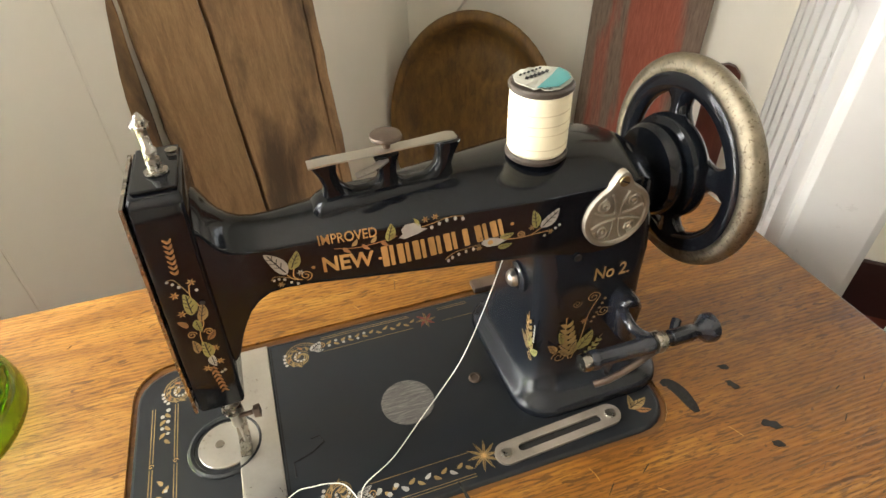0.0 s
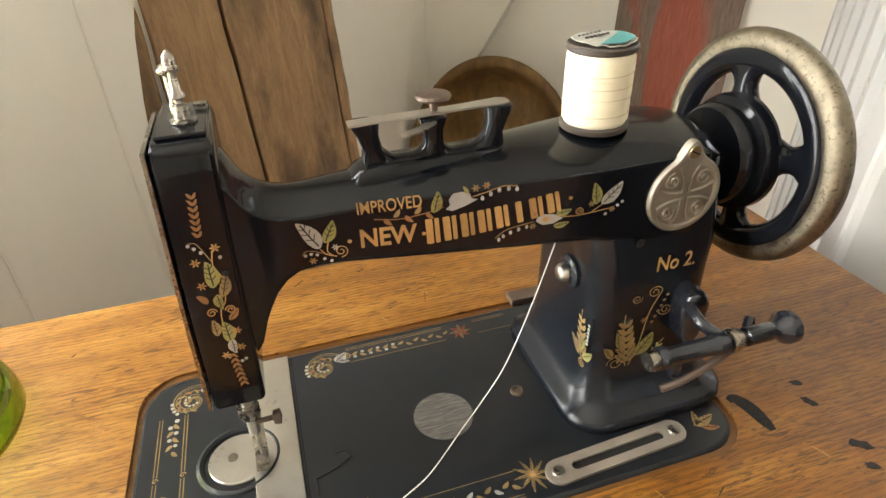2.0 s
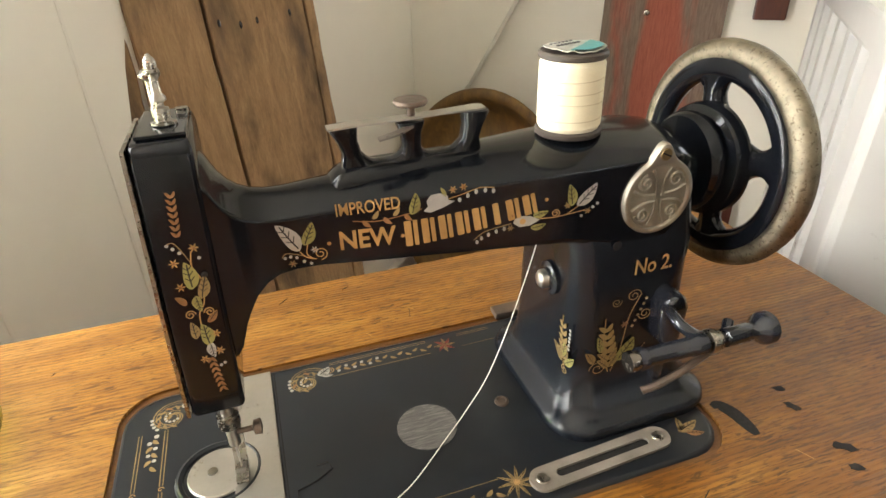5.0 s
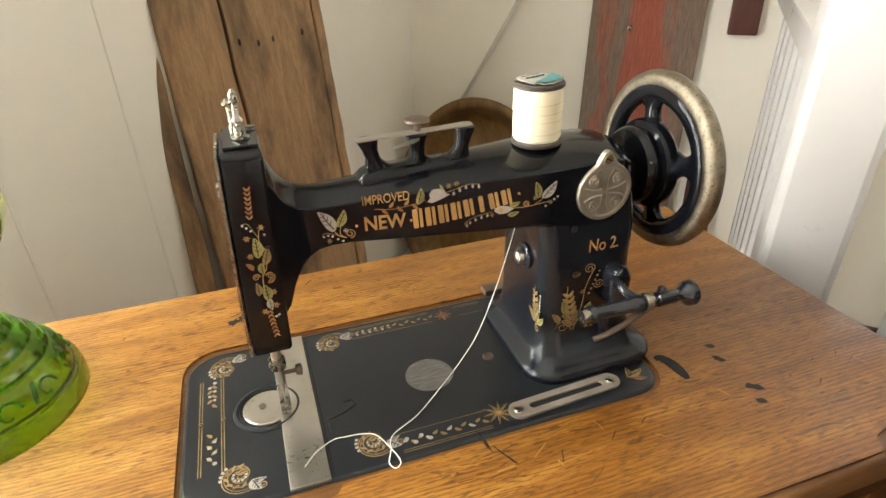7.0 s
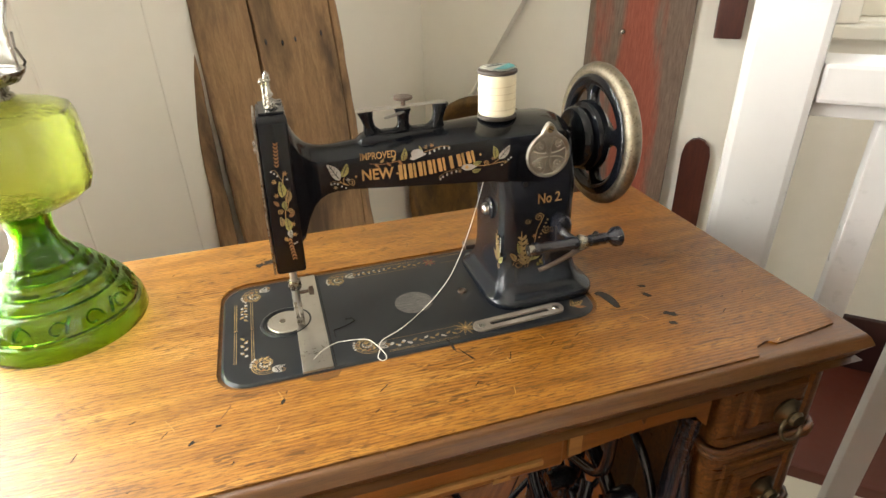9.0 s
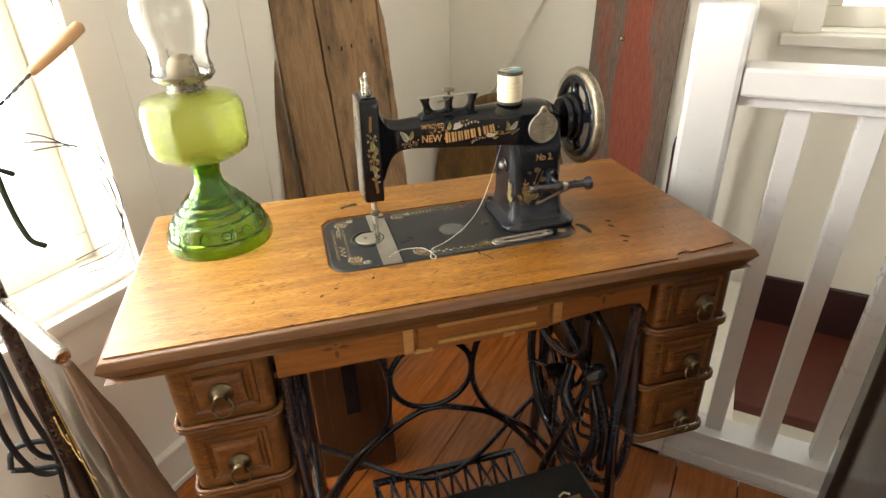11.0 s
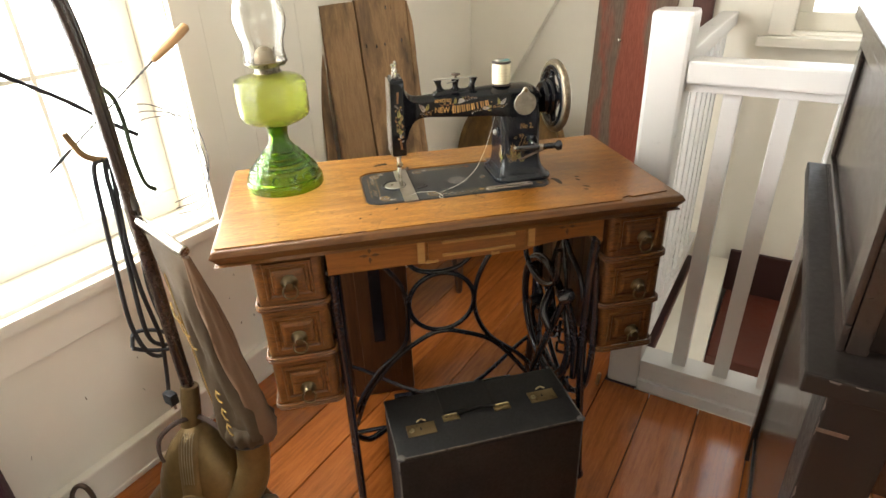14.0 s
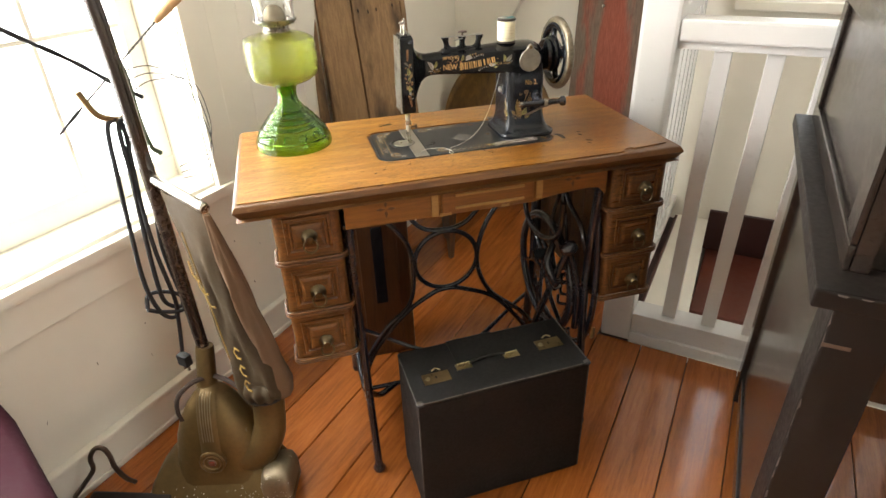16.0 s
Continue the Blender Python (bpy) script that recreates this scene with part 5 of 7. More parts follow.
for x, y in ((-0.135, -0.020), (0.139, 0.002)):
    pl = part("latch_plate", boxed((x - 0.030, y - 0.016, 0.3316), (x + 0.030, y + 0.016, 0.3332), 0.0006), BRASS_DARK, case, "tarnished brass latch", keep=False)
    part("latch_button", lathed([(0.0001, 0), (0.0058, 0), (0.005, 0.002), (0.0001, 0.0026)], pose(x - 0.02, y, 0.3332), 16), BRASS_BRIGHT, pl, keep=False)
    part("keyhole", boxed((x - 0.002, y - 0.003, 0.3332), (x + 0.001, y + 0.004, 0.3335)), BLACKINK, pl, keep=False)
    part("hasp", tubed([(x - 0.006, y + 0.021, 0.334), (x + 0.004, y + 0.024, 0.337), (x + 0.014, y + 0.020, 0.334)], 0.0018, 6), BRASS_BRIGHT, pl, keep=False)
for x in (-0.068, 0.044):
    hm = part("handle_mount", boxed((x - 0.018, -0.014, 0.3316), (x + 0.018, 0.004, 0.3330), 0.0005), BRASS_BRIGHT, case, "bright brass handle mount", keep=False)
    part("mount_bail", tubed([(x - 0.014, -0.004, 0.333), (x - 0.014, -0.002, 0.3385), (x + 0.014, -0.002, 0.3385), (x + 0.014, -0.004, 0.333)], 0.0014, 6), BRASS_BRIGHT, hm, keep=False)
part("handle", tubed(smooth_line([(-0.055, -0.002, 0.336), (-0.03, 0.003, 0.3365), (0.0, 0.005, 0.337), (0.032, -0.001, 0.337)]), 0.0035, 8, flat=0.6), LEATHER_SIDE, case, "flat black handle", keep=False)

# ---- railing ----
rail = thing("stair_railing", ROOM @ pose(0.45, 0.63, 0), "white painted stair railing with square balusters", "railing")


# the old railing leans a little towards the room
LEAN = ROOM @ Matrix(((1, 0, 0.010, -0.010), (0, 1, -0.045, 0.044), (0, 0, 1, 0), (0, 0, 0, 1)))


def rbox(name, lo, hi, bev=0.003, label="", mat=None):
    return part(name, boxed(lo, hi, bev, LEAN), mat or WHITE, rail, label)


NX0, NX1, NY0, NY1 = 0.378, 0.468, 0.600, 0.690
nw = rbox("newel_post", (NX0, NY0, 0), (NX1, NY1, 1.065), 0.010, "square white newel post")
rbox("plinth", (NX1, NY0 - 0.002, 0.0), (1.9, NY1 - 0.02, 0.036), 0.003)
rbox("plinth", (NX1, NY0 + 0.008, 0.0362), (1.9, NY1 - 0.02, 0.082), 0.003)
rbox("bottom_rail", (NX1, NY0 + 0.002, 0.0822), (1.9, NY1 - 0.01, 0.108), 0.003)
rbox("handrail", (NX1, NY0 + 0.005, 0.912), (1.9, NY1 - 0.005, 0.962), 0.006, "flat white handrail")
rbox("under_rail", (NX1, NY0 + 0.018, 0.893), (1.9, NY1 - 0.018, 0.9118), 0.002)
for k in range(9):
    x = 0.548 + 0.110 * k
    rbox("baluster", (x, 0.628, 0.1082), (x + 0.038, 0.664, 0.8928), 0.002)
rbox("handrail", (0.395, NY1, 0.915), (0.450, BACK_Y - 0.02, 0.962), 0.006)
rbox("bottom_rail", (0.395, NY1, 0.05), (0.450, BACK_Y - 0.02, 0.09), 0.003)
for k in range(7):
    y = 0.78 + 0.11 * k
    rbox("baluster", (0.407, y, 0.0902), (0.439, y + 0.032, 0.9148), 0.002)

# ---- dark desk by the railing ----
desk = thing("writing_desk", ROOM @ pose(1.2, 0.2, 0), "tall dark-stained wooden desk with scuffed ledge", "desk")


DESK = ROOM @ pose(0.748, 0.585, 0, 0, 0, 2) @ pose(-0.748, -0.585, 0)


def dbox(name, lo, hi, bev=0.003, label="", mat=None):
    return part(name, boxed(lo, hi, bev, DESK), mat or EBONY, desk, label)


DX = 0.768
dbox("side_ledge", (0.735, -0.185, 0.762), (0.845, 0.556, 0.788), 0.003, "scuffed dark ledge", EBONY_WORN)
dbox("side_panel", (DX + 0.012, -0.06, 0.09), (DX + 0.026, 0.50, 0.7545), 0.002, "polished dark side panel")
dbox("back_leg", (DX, 0.50, 0.0), (DX + 0.05, 0.545, 0.7545), 0.003)
dbox("front_leg", (DX, -0.145, 0.0), (DX + 0.075, -0.062, 0.7545), 0.004, "scuffed square front leg", EBONY_WORN)
dbox("bottom_rail", (DX + 0.006, -0.06, 0.05), (DX + 0.034, 0.50, 0.089), 0.003)
dbox("keybed", (0.846, -0.185, 0.755), (2.1, 0.585, 0.7878), 0.004, "", EBONY_WORN)
dbox("drawer_rail", (DX + 0.076, -0.13, 0.60), (2.05, -0.10, 0.7545), 0.003)
dbox("upper_side", (0.773, -0.13, 0.7882), (0.795, 0.535, 1.06), 0.003, "upper cabinet side with a framed panel")
for lo, hi in (((0.765, -0.13, 0.7884), (0.7725, 0.535, 0.825)), ((0.765, -0.13, 0.8252), (0.7725, -0.075, 1.02)), ((0.765, 0.480, 0.8252), (0.7725, 0.535, 1.02)), ((0.765, -0.13, 1.0202), (0.7725, 0.535, 1.06))):
    dbox("panel_frame", lo, hi, 0.003)
dbox("upper_front", (0.7955, -0.115, 0.7882), (2.05, -0.095, 1.06), 0.003)
dbox("upper_back", (0.7955, 0.51, 0.7882), (2.05, 0.53, 1.06), 0.003)
dbox("cabinet_top", (0.750, -0.16, 1.0602), (2.1, 0.59, 1.085), 0.004)
dbox("far_leg", (2.0, -0.145, 0.0), (2.075, -0.062, 0.7545), 0.004)

rnd = random.Random(11)
SCUFF = plain("bare_scuff", (0.12, 0.10, 0.09), 0.7, 0, 0.5, 220)
bm = bmesh.new()
for k in range(30):
    z, h = rnd.uniform(0.08, 0.74), rnd.uniform(0.004, 0.030)
    w = rnd.uniform(0.0012, 0.0045)
    prism(bm, [(0.001, 0), (w, h * rnd.uniform(0, 0.4)), (w * rnd.uniform(0.4, 0.9), h), (0.001, h * rnd.uniform(0.7, 1))], DESK @ pose(DX, -0.1452, z, 90, 0, 0), 0.0003)
tagged(part("scuff_mark", bm, SCUFF, desk, "pale scuffs along the leg's edge", smooth=0), kind="stuff")
bm = bmesh.new()
for k in range(14):
    x, h = 0.752 + 0.024 * k + rnd.uniform(0, 0.01), rnd.uniform(0.002, 0.006)
    w = rnd.uniform(0.004, 0.018)
    prism(bm, [(0, 0), (w, -h * 0.2), (w * 0.8, -h), (w * 0.1, -h * 0.7)], DESK @ pose(x, -0.1852, 0.7865, 90, 0, 0), 0.0003)
tagged(part("scuff_mark", bm, SCUFF, desk, "pale chips along the ledge", smooth=0), kind="stuff")
dbox("repair_strip", (DX + 0.001, -0.1460, 0.683), (DX + 0.034, -0.1452, 0.689), 0, "", KNOB_METAL)

# ---- planks, dish and red board in the corner ----
bench = thing("low_bench", (0.2, 0.85, 0), "low wooden bench with tapered legs in the corner", "bench")
BM_ = pose(0.195, 0.86, 0, 0, 0, 22)
part("top", boxed((-0.17, -0.13, 0.285), (0.28, 0.06, 0.30), 0.003, BM_), OAK_DARK, bench)
for x, y in ((-0.14, -0.10), (0.165, -0.10), (-0.14, 0.04), (0.25, 0.04)):
    part("leg", loft(bmesh.new(), [[BM_ @ Vector((x + sx * w, y + sy * w, z)) for sx, sy in ((-1, -1), (1, -1), (1, 1), (-1, 1))] for w, z in ((0.008, 0.0), (0.022, 0.2848))]), OAK_DARK, bench, smooth=0)


def plank(x0, x1, z1, bottom, off, label, top=(0, 0, 0), w=0.022):
    """An upright board leaning back; x0..x1 across its top, bottom = the same at its foot, z1 its length."""
    m = pose(-0.02, 0.775, 0.301, -6, 0, 20) @ pose(0, off, 0)
    bm = bmesh.new()
    n = 16
    rings = []
    rnd = random.Random(str(x0))
    b0, b1 = bottom
    for k in range(n + 1):
        f = k / n
        l = b0 + (x0 - b0) * f + rnd.uniform(-0.0018, 0.0018)
        r = b1 + (x1 - b1) * f + rnd.uniform(-0.0018, 0.0018)
        z = z1 * f
        up = top if k == n else (0, 0, 0)
        c = (l + r) / 2
        rings.append([m @ Vector(p) for p in ((l, 0.002, z + up[0]), (l + 0.002, 0, z + up[0]), (c, -0.0015, z + up[1]), (r - 0.002, 0, z + up[2]), (r, 0.002, z + up[2]), (r, w, z + up[2]), (c, w, z + up[1]), (l, w, z + up[0]))])
    loft(bm, rings)
    return single("wooden_plank", bm, PLANK_WOOD, label, "plank", group="planks in the corner", smooth=30)


plank(0.004, 0.029, 0.700, (-0.022, 0.016), 0.012, "narrow weathered brown board strip leaning in the corner", (0.002, 0, -0.004))
plank(0.034, 0.145, 0.756, (0.036, 0.163), 0.0, "weathered brown board with dark stain leaning in the corner", (0, 0.003, 0.004))
wide = plank(0.152, 0.329, 0.764, (0.169, 0.339), 0.003, "wide weathered board with nail holes leaning in the corner", (0, 0.001, 0.012))
plank(0.333, 0.352, 0.690, (0.3425, 0.366), 0.006, "narrow weathered brown board strip leaning beside the wide board", (0.06, 0.03, 0))
PM = pose(-0.02, 0.775, 0.301, -6, 0, 20) @ pose(0, 0.003, 0)
for x, z in ((0.172, 0.628), (0.208, 0.622), (0.238, 0.626), (0.300, 0.632), (0.255, 0.735)):
    part("nail_hole", lathed([(0.0001, 0), (0.0028, 0), (0.0022, 0.0006), (0.0001, 0.0007)], PM @ pose(x, -0.0012, z, 90, 0, 0) @ Matrix.Diagonal((1, 2.2, 1, 1))), EBONY, wide, "dark nail hole")
part("patch", boxed((0.272, -0.004, 0.725), (0.303, -0.0016, 0.79), 0.0008, PM), PLANK_WOOD, wide)


def dish():
    """Oval carved wooden tray leaning in the corner, hollow side to the room."""
    m = ROOM @ pose(-0.323, 1.43, 0.334, -98, 0, 0)
    bm = bmesh.new()
    rings = []
    for k, z in ((0.80, 0.045), (0.92, 0.03), (0.99, -0.02), (1.0, -0.035), (0.985, -0.042), (0.93, -0.042), (0.905, -0.034), (0.87, -0.008), (0.78, 0.020), (0.66, 0.030), (0.64, 0.027), (0.5, 0.034), (0.2, 0.036)):
        rings.append([m @ Vector((0.262 * k * math.cos(a), 0.333 * k * math.sin(a), z + 0.003 * math.sin(7 * a) * (1 - k))) for a in (2 * math.pi * i / 56 for i in range(56))])
    loft(bm, rings)
    return bm


single("wooden_dish", dish(), DISH_WOOD, "large oval carved wooden dish leaning in the corner", "dish", smooth=60)
m = ROOM @ pose(0.07, 1.585, 0, -2, 1.5, 0)
bm = boxed((-0.145, -0.025, 0.002), (0.145, 0.0, 1.75), 0.003, m)


def red_board_material():
    m, nt, b = material("peeling_red_paint")
    v = coords(nt, (6, 6, 0.8))
    n = noise_tex(nt, v, 1.5, 6, 0.6, 0.4)
    fine = noise_tex(nt, coords(nt, (30, 30, 3)), 8, 5, 0.7)
    bare = ramp(nt, fine, [(0.3, (0.10, 0.075, 0.055)), (0.7, (0.22, 0.17, 0.125))])
    red = ramp(nt, fine, [(0.3, (0.225, 0.050, 0.026)), (0.7, (0.36, 0.100, 0.058))])
    sep = nt.nodes.new("ShaderNodeSeparateXYZ")
    nt.links.new(coords(nt, (1, 1, 1), (0, 0, 43)), sep.inputs[0])
    across = nt.nodes.new("ShaderNodeMapRange")
    for key, value in (("From Min", -0.075), ("From Max", 0.215)):
        across.inputs[key].default_value = value
    nt.links.new(sep.outputs[0], across.inputs["Value"])
    band = mix(nt, 0.45, across.outputs[0], n)
    paint = ramp(nt, band, [(0.0, grey(0.0)), (0.27, grey(0.05)), (0.31, grey(0.75)), (0.36, grey(0.1)), (0.43, grey(0.05)), (0.48, grey(0.95)), (0.66, grey(1.0)), (0.72, grey(0.1))])
    nt.links.new(mix(nt, paint, bare, red), b.inputs["Base Color"])
    b.inputs["Roughness"].default_value = 0.75
    bump(nt, b, fine, 0.4)
    return m


board = single("painted_board", bm, red_board_material(), "tall old board with peeling red paint against the wall", "board")
part("nail", lathed([(0.0001, 0), (0.0075, 0), (0.006, 0.003), (0.0001, 0.004)], ROOM @ pose(0.062, 1.531, 0.857, 90, 0, 0), 14), NICKEL, board, "old round nail head")
# wooden things on the back wall beyond the red board
bm = bmesh.new()
prism(bm, [(-0.04, 0.0), (0.04, 0.0), (0.04, 0.50), (0.034, 0.53), (0.018, 0.548), (0.0, 0.553), (-0.018, 0.548), (-0.034, 0.53), (-0.04, 0.50)], ROOM @ pose(0.305, 1.59, 0.002, 88, 0, 0), 0.02)
single("wooden_paddle", bm, MAHOGANY, "dark red-brown rounded board standing against the wall", "board")
single("wall_rack", boxed((0.295, 1.585, 0.84), (0.365, 1.618, 1.35), 0.004, ROOM), MAHOGANY, "dark red-brown wooden strip hung on the wall", "rack")

# ---- wooden box under the table ----
bx = thing("machine_cover", (0.04, 0.36, 0), "dark oak machine cover standing on end under the table", "cover")
part("body", boxed((-0.055, 0.325, 0.0), (0.125, 0.42, 0.63), 0.006), OAK_DARK, bx)
part("panel", boxed((-0.02, 0.319, 0.06), (0.09, 0.3248, 0.57), 0.002), OAK_DARK, bx)
part("metal_plate", boxed((0.018, 0.3165, 0.20), (0.050, 0.3188, 0.45), 0.001), IRON, bx, "tarnished embossed metal plate")

# ---- vacuum cleaner ----
vac = thing("vacuum_cleaner", (-0.42, 0.0, 0), "old bronze upright vacuum cleaner with cloth bag", "vacuum cleaner")
hp = [(-0.412, 0.045, 0.33), (-0.416, 0.052, 0.45), (-0.420, 0.060, 0.70), (-0.423, 0.064, 0.95), (-0.428, 0.066, 1.08), (-0.437, 0.064, 1.16), (-0.450, 0.058, 1.24), (-0.455, 0.05, 1.34)]
part("handle_tube", tubed(smooth_line(hp), 0.0135, 14), TUBE, vac, "dark brown tubular handle", smooth=60)
part("socket", tubed([(-0.424, 0.028, 0.265), (-0.421, 0.032, 0.28), (-0.410, 0.044, 0.358), (-0.4095, 0.0445, 0.362)], [0.024, 0.0215, 0.0200, 0.0185], 18), VAC_METAL, vac, "bronze handle socket", smooth=50)
VM = pose(-0.425, -0.012, 0.004, 0, 0, -14)
bm = bmesh.new()
dome = [(0.0, 0.132, 0.080, 0.004), (0.03, 0.126, 0.077, 0.006), (0.055, 0.116, 0.071, 0.010), (0.075, 0.108, 0.066, 0.012), (0.10, 0.101, 0.063, 0.013), (0.15, 0.091, 0.057, 0.015), (0.19, 0.077, 0.050, 0.018), (0.225, 0.058, 0.042, 0.022), (0.25, 0.036, 0.030, 0.028), (0.264, 0.016, 0.016, 0.034)]
loft(bm, [[VM @ Vector((a, b, z)) for a, b in rounded(0.0, s, hx, hy, hy * 0.85, 7)] for z, hx, hy, s in dome])
part("motor_housing", bm, VAC_METAL, vac, "domed bronze motor housing", smooth=60)
strap = [(0.0, 0.036, 0.264), (0.0, 0.004, 0.258), (0.0, -0.018, 0.228), (0.0, -0.034, 0.185), (0.0, -0.046, 0.140), (0.0, -0.052, 0.115)]
part("front_strap", tubed([VM @ p for p in smooth_line(strap)], 0.022, 10, flat=0.3, up=VM.to_3x3() @ Vector((0, -1, 0.6))), VAC_METAL, vac, "ribbed strap down the housing", smooth=50)
badge = VM @ pose(0.0, -0.0560, 0.110, 84, 0, 0)
bd = part("badge", lathed([(0.0001, -0.008), (0.030, -0.008), (0.030, 0.003), (0.027, 0.005), (0.024, 0.003), (0.021, 0.003), (0.019, 0.005), (0.017, 0.003), (0.0001, 0.003)], badge, 32), VAC_METAL, vac, "round embossed badge")
for e in (-0.004, 0.0, 0.004):
    part("badge_bar", boxed((-0.006, e - 0.0012, 0.0046), (0.006, e + 0.0012, 0.0054), 0, badge), REDDECAL, bd)
part("badge_centre", lathed([(0.0001, 0.003), (0.010, 0.003), (0.009, 0.0045), (0.0001, 0.005)], badge, 20), KNOB_METAL, bd)
NM = pose(-0.415, -0.055, 0.002, 0, 0, -14)
nz = [(0.0, 0.170, 0.046), (0.010, 0.173, 0.049), (0.016, 0.172, 0.048), (0.020, 0.166, 0.045), (0.040, 0.160, 0.043), (0.062, 0.148, 0.040), (0.085, 0.128, 0.035), (0.105, 0.105, 0.028), (0.118, 0.085, 0.018)]
part("nozzle", loft(bmesh.new(), [[NM @ Vector((a, b, z)) for a, b in rounded(-0.018, 0.62 * max(0.0, z - 0.02), hx, hy, 0.018, 5)] for z, hx, hy in nz]), VAC_METAL, vac, "bronze floor nozzle", smooth=50)
part("nozzle_end", loft(bmesh.new(), [[NM @ Vector((a, b, z)) for a, b in rounded(0.118, 0.004, hx, hy, 0.014, 5)] for z, hx, hy in ((0.0, 0.036, 0.050), (0.045, 0.036, 0.050), (0.072, 0.032, 0.044), (0.080, 0.024, 0.036))]), VAC_CAST, vac, "scuffed bare metal nozzle end", smooth=50)
for e in (-0.012, -0.006, 0.0, 0.006, 0.012):
    part("strap_rib", tubed([VM @ (p + Vector((e * (1 - 0.15 * k / 30), -0.0062, 0.004))) for k, p in enumerate(smooth_line(strap)[4:-9])], 0.0011, 5), VAC_CAST, vac, smooth=60)
BROWN_STRAP = plain("brown_leather_strap", (0.030, 0.015, 0.008), 0.95, 0, 0.35, 60, 0, 0.3)
part("bail_strap", tubed(smooth_line([(-0.418, 0.020, 0.292), (-0.448, -0.002, 0.300), (-0.478, -0.018, 0.282), (-0.486, -0.026, 0.250), (-0.482, -0.030, 0.222)]), 0.0055, 8, flat=0.35), BROWN_STRAP, vac, "worn leather handle strap", smooth=60)
part("bail_strap", tubed(smooth_line([(-0.405, 0.022, 0.292), (-0.372, -0.006, 0.292), (-0.342, -0.030, 0.272), (-0.333, -0.040, 0.242)]), 0.0055, 8, flat=0.35), BROWN_STRAP, vac, smooth=60)
PAINT_SPECK = plain("white_paint_speck", (0.55, 0.52, 0.45), 0.8, 0, 0.3, 100)
rnd = random.Random(77)
bm = bmesh.new()
for k in range(90):
    x = rnd.choice((rnd.uniform(-0.18, 0.15), rnd.uniform(0.04, 0.15)))
    z = 0.012 + 0.05 * rnd.random() ** 1.5
    y = -(0.0495 - 0.00013 * 1000 * max(0, z - 0.02) * 1.6)
    r = rnd.uniform(0.0006, 0.0017)
    lathe(bm, [(0.0001, -r * 0.6), (r, 0.0), (0.0001, r * 0.6)], NM @ pose(x, y, z, 70, 0, rnd.uniform(0, 90)), 6, close=False)
tagged(part("paint_speck", bm, PAINT_SPECK, vac, "tiny white paint splashes on the nozzle", smooth=0), kind="stuff")
part("rear_block", boxed((-0.125, 0.03, 0.0), (-0.065, 0.085, 0.07), 0.012, NM), VAC_METAL, vac)
neck = smooth_line([(-0.365, -0.035, 0.085), (-0.335, -0.045, 0.10), (-0.305, -0.040, 0.15), (-0.296, -0.030, 0.20), (-0.293, -0.024, 0.255)])
part("bag_neck", tubed(neck, [0.046 - 0.010 * min(1, i / 14) for i in range(len(neck))], 18), VAC_METAL, vac, "curved bronze outlet", smooth=60)
AX = Vector((0.64, -0.77, 0)).normalized()
AY2 = Vector((0.77, 0.64, 0)).normalized()


def bag_rings(rows, seed=0):
    out = []
    for x, y, z, hw, hd in rows:
        ring = []
        for i in range(40):
            a = 2 * math.pi * i / 40
            f = 1 + (0.30 * math.sin(4 * a + z * 9 + seed) + 0.12 * math.sin(9 * a - z * 23)) * min(1, hd / 0.02)
            ring.append(Vector((x, y, z)) + AX * hw * math.cos(a) * (1 + 0.03 * math.sin(z * 40 + seed)) + AY2 * hd * math.sin(a) * f)
        out.append(ring)
    return out


def densify(rows, n=5):
    out = []
    for a, b in zip(rows, rows[1:]):
        for k in range(n):
            t = k / n
            out.append(tuple(p + (q - p) * t for p, q in zip(a, b)))
    out.append(rows[-1])
    return out


bagp = [(-0.292, -0.024, 0.240, 0.036, 0.036), (-0.292, -0.024, 0.262, 0.040, 0.040), (-0.293, -0.026, 0.285, 0.062, 0.042), (-0.303, -0.024, 0.36, 0.062, 0.037), (-0.322, -0.018, 0.47, 0.050, 0.028), (-0.342, -0.010, 0.59, 0.050, 0.020), (-0.360, -0.004, 0.69, 0.060, 0.010), (-0.365, -0.003, 0.742, 0.066, 0.005)]
part("dust_bag", loft(bmesh.new(), bag_rings(densify(bagp))), VAC_BAG, vac, "sagging khaki cloth dust bag", smooth=80)
fold = [(-0.262, -0.040, 0.262, 0.032, 0.020), (-0.262, -0.044, 0.30, 0.036, 0.024), (-0.272, -0.048, 0.40, 0.028, 0.022), (-0.290, -0.050, 0.52, 0.020, 0.020), (-0.305, -0.052, 0.63, 0.014, 0.015), (-0.318, -0.056, 0.725, 0.008, 0.006)]
part("bag_fold", loft(bmesh.new(), bag_rings(densify(fold), 2)), VAC_BAG_INNER, vac, "pinkish brown folded bag side", smooth=80)
part("bag_cuff", lathed([(0.041, 0.0), (0.049, 0.006), (0.054, 0.02), (0.057, 0.036), (0.050, 0.05), (0.040, 0.052)], pose(-0.290, -0.026, 0.256), 72, wobble=0.07, flutes=13), VAC_BAG, vac, "gathered cuff of the bag", smooth=70)
tie = bmesh.new()
ring_bm(tie, pose(-0.292, -0.024, 0.254), 0.043, 0.004, 32, 8)
part("bag_tie", tie, CORD, vac)
line = [Vector((x, y, z)) - AY2 * (hd * 1.12 + 0.0012) - AX * hw * 0.30 for x, y, z, hw, hd in densify(bagp)[11:30]]
part("printed_line", tubed(line, 0.0012, 5), BAG_PRINT, vac, smooth=60)
